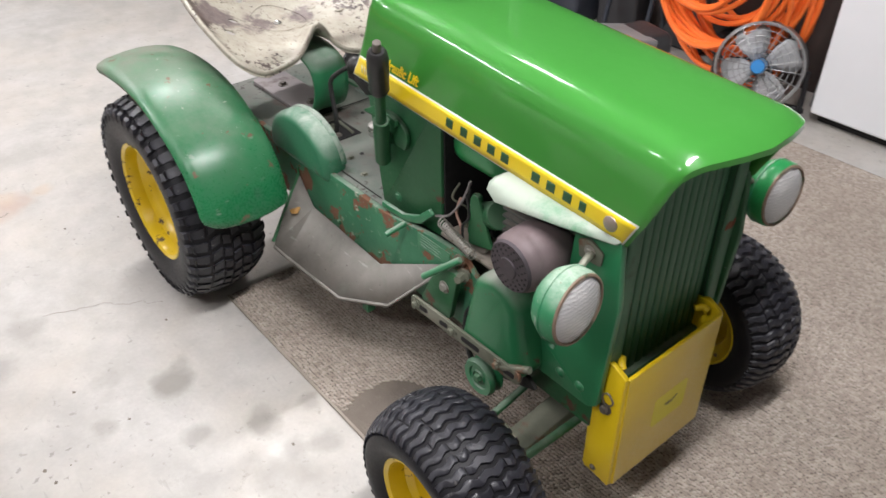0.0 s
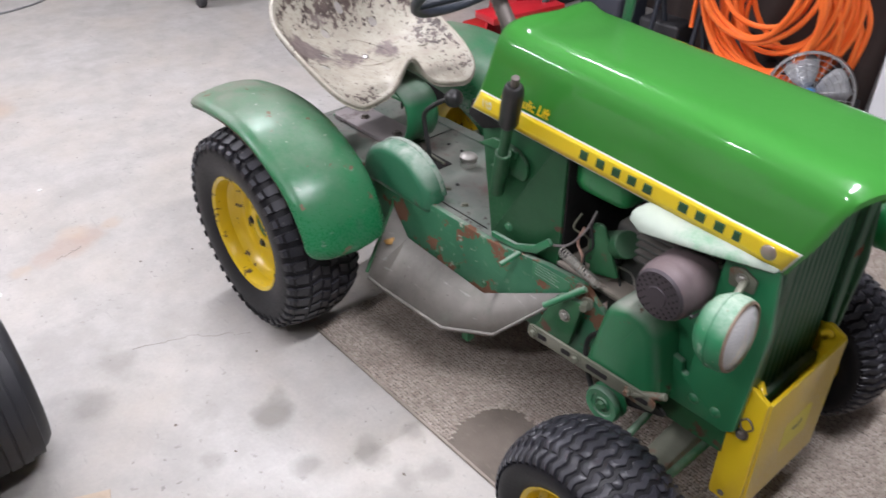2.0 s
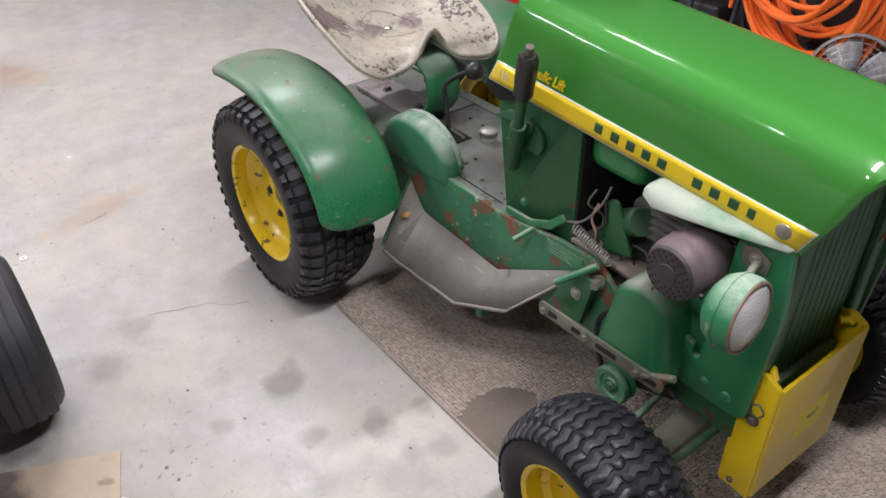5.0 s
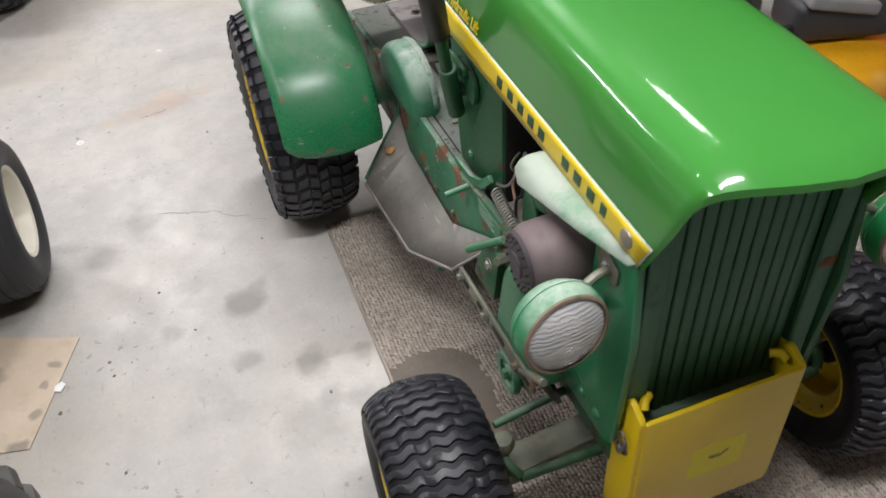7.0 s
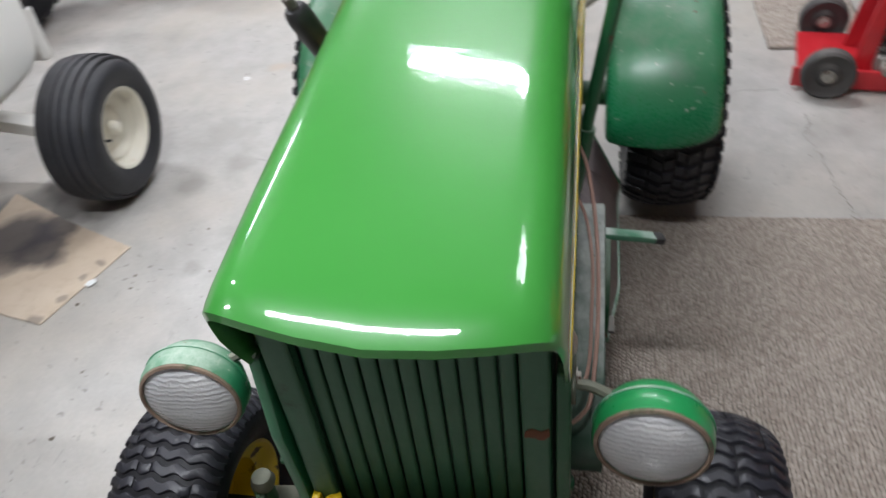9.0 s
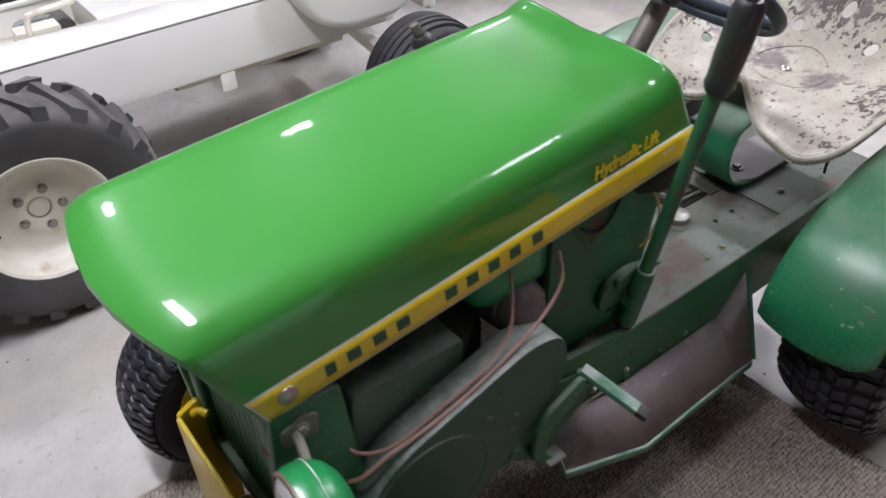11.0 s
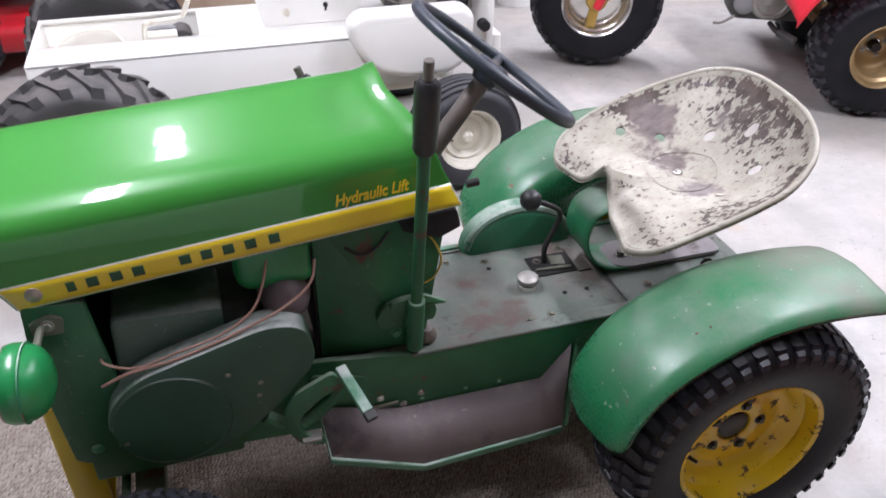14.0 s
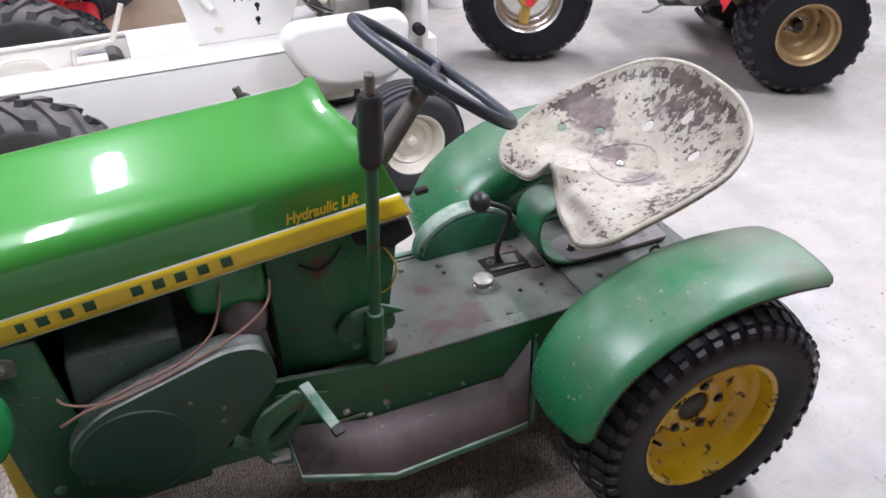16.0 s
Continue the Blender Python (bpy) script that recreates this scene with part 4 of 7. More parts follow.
def knobs(R, hw, count):
    cells, pitch = [], 2 * math.pi * R / count
    for i in range(count):
        for k, v in enumerate((-0.88, -0.42, 0.06, 0.5, 0.9)):
            s = (i + (0.5 if k % 2 else 0)) * pitch
            w, h = pitch * 0.24, hw * 0.17
            cells.append([(s - w, v * hw - h), (s + w, v * hw - h * 0.8), (s + w * 0.8, v * hw + h), (s - w * 0.9, v * hw + h)])
    return cells


def tyre_profile(R, rim, width, bulge=0.012):
    """Pairs (r, h) from the outer bead over the tread to the inner bead; h = 0 at the middle."""
    hw = width / 2
    side = []
    for t in (0.0, 0.08, 0.25, 0.45, 0.65, 0.8, 0.9):
        r = rim + (R - 0.028 - rim) * t
        side.append((r, hw - 0.012 + (bulge + 0.012) * math.sin(math.pi * min(1, t * 0.62 + 0.10))))
    top = [(crown(R, hw, v * hw), v * hw) for v in (0.97, 0.85, 0.6, 0.3, 0)]
    half = side + top
    return half + [(r, -h) for r, h in reversed(half[:-1])]


OUT = {1: Matrix.Rotation(radians(-90), 4, "X"), -1: Matrix.Rotation(radians(90), 4, "X")}


def shoulder_ribs(R, rim, width, count, bulge=0.012):
    """Low ribs that run from the shoulder bars down the outer sidewall and fade out."""
    b, pitch = bmesh.new(), 2 * math.pi / count
    hw = width / 2
    flank = tyre_profile(R, rim, width, bulge)[:8]
    for i in range(count):
        a = (i + 0.5) * pitch
        rows = []
        for r, w, h in ((R - 0.062, 0.10, -0.002), (R - 0.050, 0.22, 0.0012), (R - 0.034, 0.31, 0.0035), (R - 0.022, 0.34, 0.0050), (R - 0.010, 0.34, 0.0030)):
            z = float(np.interp(r, [p[0] for p in flank], [p[1] for p in flank]))
            rows.append([(r * math.cos(a + k * w * pitch), r * math.sin(a + k * w * pitch), z + (h if abs(k) < 1 else -0.003)) for k in (-1, -0.72, 0, 0.72, 1)])
        loft(rows, b)
    return b


def rim_body(rim, width, disc, hub_r, lip=0.008):
    """A steel rim: outer flange, drop centre, dished disc with a hole in the middle; h = 0 at the middle of the tyre."""
    hw = width / 2
    return [
        (rim - 0.002, hw - 0.020), (rim + lip, hw - 0.012), (rim + lip, hw - 0.004), (rim + 0.002, hw - 0.001), (rim - 0.006, hw - 0.006),
        (rim - 0.010, hw - 0.022), (rim - 0.012, hw - 0.040), (rim - 0.026, hw - 0.052), (rim - 0.028, disc + 0.018), (rim - 0.036, disc + 0.006),
        (rim - 0.052, disc), (hub_r + 0.045, disc + 0.001), (hub_r + 0.032, disc + 0.008), (hub_r + 0.006, disc + 0.008), (hub_r, disc + 0.004),
        (hub_r, disc - 0.012), (rim - 0.05, disc - 0.012), (rim - 0.034, disc - 0.004), (rim - 0.034, -hw + 0.03), (rim - 0.012, -hw + 0.02), (rim - 0.004, -hw + 0.004), (rim + lip, -hw + 0.004), (rim + lip, -hw + 0.012), (rim - 0.002, -hw + 0.02),
    ]


def wheel(name, parent, centre, side, R, rim, width, disc, hub_r, tread, lug_h, rim_mat, tyre_mat, tread_mat, hub_mat, bolts=5, bolt_r=0.058, turn=0.0, bolt_mat=None, tread_rows=None, steer=0.0):
    """A wheel as a part: rim, with the tyre, tread blocks, hub and wheel bolts under it."""
    m = Matrix.Translation(centre) @ Matrix.Rotation(radians(steer), 4, "Z") @ OUT[side] @ Matrix.Rotation(radians(turn), 4, "Z")
    w = part(name, lathe(rim_body(rim, width, disc, hub_r), None, 56), rim_mat, parent)
    w.matrix_basis = m
    part("tyre", lathe(tyre_profile(R, rim, width), None, 72), tyre_mat, w, "black rubber tyre")
    if tread:
        part("tread", tread if isinstance(tread, bmesh.types.BMesh) else lugs(R, width / 2, lug_h, tread), tread_mat, w)["kind"] = "stuff"
    part("hub", lathe([(0, disc - 0.02), (hub_r - 0.004, disc - 0.02), (hub_r - 0.004, disc + 0.002), (hub_r * 0.75, disc + 0.006), (0, disc + 0.006)], None, 28), hub_mat, w)
    if bolts:
        me = None
        for i in range(bolts):
            a = 2 * math.pi * (i + 0.3) / bolts
            p = Matrix.Translation((bolt_r * math.cos(a), bolt_r * math.sin(a), disc + 0.006))
            if me is None:
                ob = part("wheel_bolt", hexbolt((0, 0, 0), (0, 0, 1), 0.009, 0.010), bolt_mat or bolt_steel, w)
                ob.matrix_basis = p
                me = ob.data
            else:
                shared("wheel_bolt", me, p, w)
    # valve stem on the disc slope
    part("valve", rod((rim - 0.040, 0, disc + 0.012), (rim - 0.052, 0, disc + 0.042), 0.005, 0.004, 10), grip_black, w, "black rubber valve stem")
    return w

# ---------- the green garden tractor ----------
tractor = thing("garden_tractor", pose(0, 0, 0), "old green garden tractor with yellow wheels parked on carpet", "tractor")
AX_R, AX_F = -0.027, 1.175  # axles

# wheels
for s in (1, -1):
    rear = wheel("rear_wheel", tractor, (AX_R, 0.402 if s > 0 else -0.416, 0.300), s, 0.290, 0.165, 0.195, 0.024, 0.040,
          shoulder_bars(0.290, 0.0975, 42), 0.0048, rim_yellow, rubber, tread_rubber, grip_black if s > 0 else dark_green, 5, 0.062, 20, grip_black)
    part("sidewall_rib", shoulder_ribs(0.290, 0.165, 0.195, 42), rubber, rear)["kind"] = "stuff"
for s in (1, -1):
    wheel("front_wheel", tractor, (AX_F, s * 0.418 - 0.019, 0.205), s, 0.199, 0.112, 0.165, 0.0, 0.026,
          wavy_bars(0.199, 0.0825, 0.0052, 50), 0.0, rim_yellow, rubber, tread_rubber, black_metal, 0, steer=-2)


# fenders
FENDER = [(-0.276, 0.617), (-0.250, 0.622), (-0.16, 0.632), (-0.05, 0.632), (0.05, 0.615), (0.15, 0.572), (0.228, 0.515), (0.276, 0.445), (0.295, 0.388), (0.299, 0.352)]


def smooth_line(points, steps=5):
    out, n = [], len(points)
    pts = [Vector(p) for p in points]
    for i in range(n - 1):
        a, b, c, d = pts[max(i - 1, 0)], pts[i], pts[i + 1], pts[min(i + 2, n - 1)]
        for k in range(steps):
            t = k / steps
            out.append(tuple(0.5 * (2 * b + (c - a) * t + (2 * a - 5 * b + 4 * c - d) * t * t + (3 * b - a - 3 * c + d) * t ** 3)))
    out.append(tuple(pts[-1]))
    return out


def fender_skin():
    """Runs over the wheel; across it the sheet is crowned, rolled down at the outside and turned down to the frame inside."""
    rows = []
    line = smooth_line(FENDER)
    n = len(line)
    for i, (x, z) in enumerate(line):
        a, c = line[max(i - 1, 0)], line[min(i + 1, n - 1)]
        d = Vector((c[0] - a[0], c[1] - a[1])).normalized()
        nx, nz = -d.y, d.x
        if nz < 0 and i < n // 2:
            nx, nz = -nx, -nz
        t = i / (n - 1)
        end = max(0.0, (t - 0.86) / 0.14)
        tip = max(0.0, (0.06 - t) / 0.06)
        outer = 0.488 - 0.055 * end ** 2.2 - 0.03 * tip ** 2
        row = []
        for y, h in ((outer - 0.004, -0.022), (outer, -0.013), (outer - 0.006, -0.003), (outer - 0.03, 0.005), (outer - 0.08, 0.010), (0.36, 0.011), (0.31, 0.005), (0.27, -0.006),
                     (0.248, -0.018), (0.240, -0.036), (0.238, -0.085 - 0.05 * math.sin(math.pi * t))):
            row.append((x + nx * h, y, z + nz * h))
        rows.append(row)
    return loft(rows)


def fender_edge():
    """The outer edge of the sheet, from its tail to its front."""
    b = fender_skin()
    b.verts.ensure_lookup_table()
    n = len(smooth_line(FENDER))
    line = [tuple(b.verts[i * 11].co) for i in range(n)]
    b.free()
    return line


for s in (1, -1):
    b = fender_skin()
    if s < 0:
        mirror_y(b)
    f = part("fender", b, fender_green, tractor, "faded green steel fender with chipped paint", 50)
    thick(f, 0.003, 0)
    part("fender_lip", tube([(p[0], s * p[1], p[2]) for p in fender_edge()], 0.0032, 6, steps=1), lip_rust, f, "rusty rolled fender edge")
    for x, y, z, r in ((0.128, 0.425, 0.593, 0.0048), (0.102, 0.428, 0.605, 0.0036)) if s > 0 else ():
        part("rusty_stud", lathe([(0, 0.0016), (r * 0.7, 0.0014), (r, -0.002)], basis((x, y, z), (x + 0.40, y, z + 0.9)), 12), lip_rust, f, "rusty stud end")

# frame: side rails with a deck between them
deck = part("deck", plate(rounded([(-0.26, 0.425), (-0.26, 0.452), (0.70, 0.456), (0.72, 0.425)], 0.004), -0.165, 0.165, "y", 0.006), tunnel_paint, tractor, "dusty deck with worn paint and rust")
for s in (1, -1):
    rail = rounded([(-0.25, 0.30), (-0.25, 0.458), (0.62, 0.458), (0.80, 0.485), (0.90, 0.492), (1.02, 0.40), (1.02, 0.31), (0.60, 0.285)], 0.01)
    part("frame_rail", plate(rail, s * 0.166, s * 0.182, "y", 0.004), rusty_green if s < 0 else dark_green, tractor, "rust-flaked green side rail" if s < 0 else "dark green side rail")
part("transaxle", plate(rounded([(-0.16, 0.20), (-0.16, 0.42), (0.14, 0.42), (0.14, 0.20)], 0.05), -0.11, 0.11, "y", 0.01), engine_grey, tractor)
part("rear_axle", rod((AX_R, -0.40, 0.30), (AX_R, 0.40, 0.30), 0.032), dark_green, tractor)
part("belly_pan", box((0.14, -0.12, 0.26), (0.80, 0.12, 0.30), 0.006), engine_grey, tractor)

# deck details: gear slot, knob, bolts
slot = part("gear_slot", box((0.157, -0.073, 0.4545), (0.264, 0.005, 0.4575), 0.001), hole_black, tractor, "dark open gear slot")
part("gate_plate", plate(rounded([(0.170, -0.060), (0.205, -0.066), (0.212, -0.030), (0.176, -0.022)], 0.003), 0.4578, 0.4598, "z", 0.0006), greasy_steel, tractor, "greasy gate plate in the gear slot")
part("gate_rod", rod((0.168, -0.008, 0.461), (0.256, -0.016, 0.460), 0.004), greasy_steel, tractor)
part("gate_nut", hexbolt((0.240, -0.052, 0.4575), (0, 0, 1), 0.007, 0.006), column_brown, tractor)
part("slot_plate", plate([(0.122, -0.085), (0.156, -0.085), (0.156, 0.012), (0.122, 0.012)], 0.455, 0.459, "z", 0.001), column_brown, tractor)
lever_bits = tube([(0.22, -0.045, 0.45), (0.225, -0.045, 0.50), (0.205, -0.04, 0.56), (0.200, -0.035, 0.600), (0.235, -0.018, 0.635), (0.285, -0.012, 0.662)], 0.0065)
gear = part("gear_lever", lever_bits, black_metal, tractor, "bent black steel gear lever")
part("ball_knob", lathe([(0, -0.026), (0.012, -0.023), (0.021, -0.014), (0.0245, 0), (0.021, 0.013), (0.012, 0.021), (0, 0.0235)], basis((0.290, -0.011, 0.664), (0.34, -0.008, 0.69)), 28), grip_black, gear, "black ball knob")
knob = part("push_knob", lathe([(0, 0.484), (0.019, 0.484), (0.0255, 0.479), (0.0255, 0.470), (0.022, 0.466), (0, 0.466)], Matrix.Translation((0.300, 0.034, 0.006)), 10), cast_alloy, tractor, "worn pale grey push knob")
part("knob_stem", lathe([(0.024, 0.456), (0.0235, 0.470), (0.018, 0.473), (0, 0.473)], Matrix.Translation((0.300, 0.034, 0)), 20), chrome, knob)
for x, y in ((0.338, 0.147), (0.285, 0.14), (0.45, -0.114), (0.359, -0.093), (0.164, -0.098), (0.02, 0.10)):
    part("deck_bolt", hexbolt((x, y, 0.455), (0, 0, 1), 0.007, 0.005), greasy_steel, deck)
for x, y in ((0.224, 0.077), (0.168, 0.077), (0.36, -0.06)):
    part("deck_hole", lathe([(0.0055, 0), (0.0055, 0.0012), (0, 0.0012)], Matrix.Translation((x, y, 0.4555)), 14), hole_black, deck)
part("pedal_knob", lathe([(0, -0.022), (0.012, -0.019), (0.021, -0.008), (0.022, 0.004), (0.013, 0.018), (0, 0.021)], Matrix.Translation((0.578, 0.148, 0.475)), 24), column_brown, tractor, "worn brown knob")

# half-round guard on the deck
arc = [(0.115 + 0.140 - 0.145 * math.cos(a), 0.452 + 0.116 * math.sin(a)) for a in np.linspace(0, math.pi, 22)]
part("half_round_guard", plate([(arc[0][0], 0.424)] + arc + [(arc[-1][0], 0.424)], -0.195, -0.125, "y", 0.026, 5), half_guard_green, tractor, "half-round dusty green belt guard")
part("guard_rim", tube([(0.255 + (x - 0.255) * 0.945, -0.1365, 0.452 + (z - 0.452) * 0.935) for x, z in arc[1:-1]], 0.0105, 8, steps=2), guard_dust, tractor, "dusty worn edge of the half-round guard")

# seat spring: a band bent over itself
band = [(-0.21, 0.462), (0.03, 0.462), (0.085, 0.468), (0.130, 0.493), (0.155, 0.533), (0.161, 0.575), (0.147, 0.616), (0.110, 0.636), (0.05, 0.646), (-0.10, 0.648)]
line = smooth_line(band, 5)
rows = []
for i, (x, z) in enumerate(line):
    rows.append([(x, y, z) for y in (-0.066, -0.03, 0, 0.02, 0.041)])
spring = part("seat_spring", loft(rows), old_green, tractor, "bent green steel seat spring")
thick(spring, 0.007, 0)
part("spring_plate", plate(rounded([(-0.215, -0.068), (0.045, -0.068), (0.080, -0.045), (0.080, 0.020), (0.045, 0.043), (-0.215, 0.043)], 0.02), 0.4576, 0.4685, "z", 0.001), grey_steel, tractor, "grey steel mounting plate")
for p in ((0.036, -0.010, 0.4685), (-0.12, -0.012, 0.4685)):
    part("spring_bolt", hexbolt(p, (0, 0, 1), 0.010, 0.009), column_brown, spring)
part("hitch_pin", tube([(-0.11, 0.123, 0.46), (-0.108, 0.123, 0.490), (-0.118, 0.128, 0.506), (-0.108, 0.132, 0.520), (-0.095, 0.128, 0.510), (-0.104, 0.122, 0.494)], 0.0035, 8), black_metal, tractor)

# seat: a pressed steel pan; the outline runs from the front notch round one lobe to the back
SEAT_EDGE = [(0.191, 0.0, 0.047), (0.196, 0.037, 0.002), (0.203, 0.077, -0.032), (0.207, 0.128, -0.045), (0.220, 0.182, -0.045), (0.190, 0.235, -0.014), (0.103, 0.258, 0.036), (-0.010, 0.261, 0.083),
             (-0.098, 0.248, 0.119), (-0.169, 0.202, 0.163), (-0.208, 0.115, 0.193), (-0.213, 0.0, 0.204)]
EDGE = smooth_line([(x, -y, z) for x, y, z in SEAT_EDGE[1:2]] + SEAT_EDGE + [(x, -y, z) for x, y, z in SEAT_EDGE[-2:-1]], 8)[8:-8]
EDGE_A = [math.atan2(y, x) for x, y, z in EDGE]
EDGE_R = [math.hypot(x, y) for x, y, z in EDGE]
EDGE_Z = [z for x, y, z in EDGE]


def turned(a):
    return abs(math.atan2(math.sin(a), math.cos(a)))


def seat_plan(a):
    """Reach of the pan's outline towards the angle a (0: forward)."""
    return float(np.interp(turned(a), EDGE_A, EDGE_R))


def seat_height(a, t):
    z = float(np.interp(turned(a), EDGE_A, EDGE_Z))
    return z * t ** float(np.interp(z, (-0.045, 0.05), (4.0, 2.2)))


def seat_point(a, t, lift=0.0):
    """A point of the pan, lifted off it towards its inside."""
    r, e = seat_plan(a), 0.02
    slope = (seat_height(a, t) - seat_height(a, t - e)) / (r * e)
    n = math.hypot(1, slope)
    d = r * t - lift * slope / n
    return (d * math.cos(a), d * math.sin(a), seat_height(a, t) + lift / n)


def seat():
    n = 96
    turns = [2 * math.pi * i / n for i in range(n)]
    rings = [[seat_point(a, t) for a in turns] for t in (0.05, 0.12, 0.2, 0.28, 0.36, 0.44, 0.52, 0.6, 0.68, 0.76, 0.83, 0.88, 0.915, 0.94)]
    for t, lift in ((0.955, 0.0015), (0.972, 0.0045), (0.99, 0.004)):
        rings.append([seat_point(a, t, lift) for a in turns])
    for out, drop in ((0.0, 0.003), (0.004, 0.010)):
        rings.append([((seat_plan(a) + out) * math.cos(a), (seat_plan(a) + out) * math.sin(a), seat_height(a, 1.0) - drop) for a in turns])
    b = loft(rings, None, True)
    b.verts.ensure_lookup_table()
    b.faces.new(b.verts[:n])
    return b


SEAT_AT = pose(-0.080, -0.0107, 0.668, -4, -2, 0)
pan = part("seat", seat(), seat_cream, tractor, "chipped cream steel pan seat", 60)
pan.matrix_basis = SEAT_AT
thick(pan, 0.003, -1)
cut = bmesh.new()
for a, t in ((259, 0.52), (211, 0.57), (177, 0.76), (140, 0.63), (287, 0.71)):
    lathe([(0, -0.05), (0.0125, -0.05), (0.0125, 0.06), (0, 0.06)], Matrix.Translation(seat_point(radians(a), t)), 20, cut)
cutter = part("cutter", cut, hole_black)
cutter.matrix_basis = SEAT_AT
mod = pan.modifiers.new("holes", "BOOLEAN")
mod.operation, mod.object, mod.solver = "DIFFERENCE", cutter, "EXACT"
bpy.context.view_layer.update()
cut_mesh = bpy.data.meshes.new_from_object(pan.evaluated_get(bpy.context.evaluated_depsgraph_get()))
pan.modifiers.clear()
pan.data = cut_mesh
bpy.data.objects.remove(cutter)
finish(pan, 50)
pan.data.materials.clear()
pan.data.materials.append(seat_cream)
part("seat_bolt", lathe([(0, 0.008), (0.007, 0.0075), (0.012, 0.004), (0.013, 0.001), (0.013, -0.002)], Matrix.Translation((-0.008, -0.01, 0.001)), 24), chrome, pan, "round steel bolt head")
part("seat_rim", tube([seat_point(a, 0.995) for a in np.linspace(0, 2 * math.pi, 65)[:-1]], 0.0066, 10, closed=True, steps=2), seat_edge, pan, "rolled cream seat rim")
groove = [radians(a) for a in np.linspace(62, 318, 90)]
part("rim_groove", loft([[seat_point(a, t, h) for a in groove] for t, h in ((0.895, 0.0008), (0.92, 0.0012), (0.945, 0.0016), (0.957, 0.0026))]), seat_worn, pan, "worn brown groove inside the seat rim")
part("pressed_ring", tube([seat_point(math.atan2(v, u), math.hypot(u, v) / seat_plan(math.atan2(v, u)), 0.0004) for u, v in ((0.079 * math.cos(a) - 0.012, 0.079 * math.sin(a) - 0.004) for a in np.linspace(0, 2 * math.pi, 49)[:-1])], 0.0017, 6, closed=True, steps=1), seat_cream, pan)
for a, t in ((107, 0.47), (78, 0.65)):
    # shallow pressed plugs where the other holes were never punched through
    part("blind_hole", lathe([(0, 0.0006), (0.0105, 0.0006), (0.0118, 0.0020), (0.0135, 0.0002)], basis(seat_point(radians(a), t), seat_point(radians(a), t, 0.1)), 24), seat_cream, pan)

# pedestal and dash
part("pedestal", plate(rounded([(0.585, 0.456), (0.535, 0.80), (0.80, 0.80), (0.80, 0.47)], 0.004), -0.152, 0.152, "y", 0.004), dark_green, tractor, "dark green dash tower")
for s in (1, -1):
    part("pedestal_bolt", hexbolt((0.645, s * 0.152, 0.50), (0, s, 0), 0.008, 0.005), old_green, tractor)
    part("dash_bracket", plate(rounded([(0.515, 0.745), (0.525, 0.785), (0.64, 0.778), (0.63, 0.752), (0.56, 0.725)], 0.006), s * 0.150, s * 0.166, "y", 0.003), hole_black, tractor)
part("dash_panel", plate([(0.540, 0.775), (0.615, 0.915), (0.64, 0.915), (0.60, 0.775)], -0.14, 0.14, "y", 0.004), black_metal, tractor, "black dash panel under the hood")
part("hood_stop", rod((0.505, 0.155, 0.83), (0.480, 0.155, 0.832), 0.008), grip_black, tractor)

# steering column and wheel
HUB = Vector((0.405, 0.0, 0.985))
AXIS = Vector((-0.60, 0, 0.80)).normalized()
part("steering_column", rod(HUB - AXIS * 0.26, HUB - AXIS * 0.03, 0.021, 0.018), column_brown, tractor, "worn brown steering column")
M = basis(HUB, HUB + AXIS)
ring = [(M @ Vector((0.183 * math.cos(a), 0.183 * math.sin(a), 0.012))) for a in np.linspace(0, 2 * math.pi, 25)[:-1]]
sw = part("steering_wheel", tube(ring, 0.0118, 14, closed=True, steps=3), wheel_plastic, tractor, "dark blue-grey plastic steering wheel")
for a in (90, 210, 330):
    d = Vector((math.cos(radians(a)), math.sin(radians(a)), 0))
    pts = [M @ (d * r + Vector((0, 0, h))) for r, h in ((0.02, -0.006), (0.07, -0.004), (0.13, 0.004), (0.18, 0.012))]
    part("spoke", tube(pts, 0.010, 10, radii=[0.015, 0.012, 0.0105, 0.010]), wheel_plastic, sw)
part("hub", lathe([(0, -0.03), (0.024, -0.03), (0.034, -0.012), (0.036, 0.008), (0.030, 0.014), (0.012, 0.015), (0.011, 0.010), (0, 0.010)], M, 32), wheel_plastic, sw)
part("hub_nut", hexbolt(M @ Vector((0, 0, 0.010)), AXIS, 0.010, 0.007), column_brown, sw)


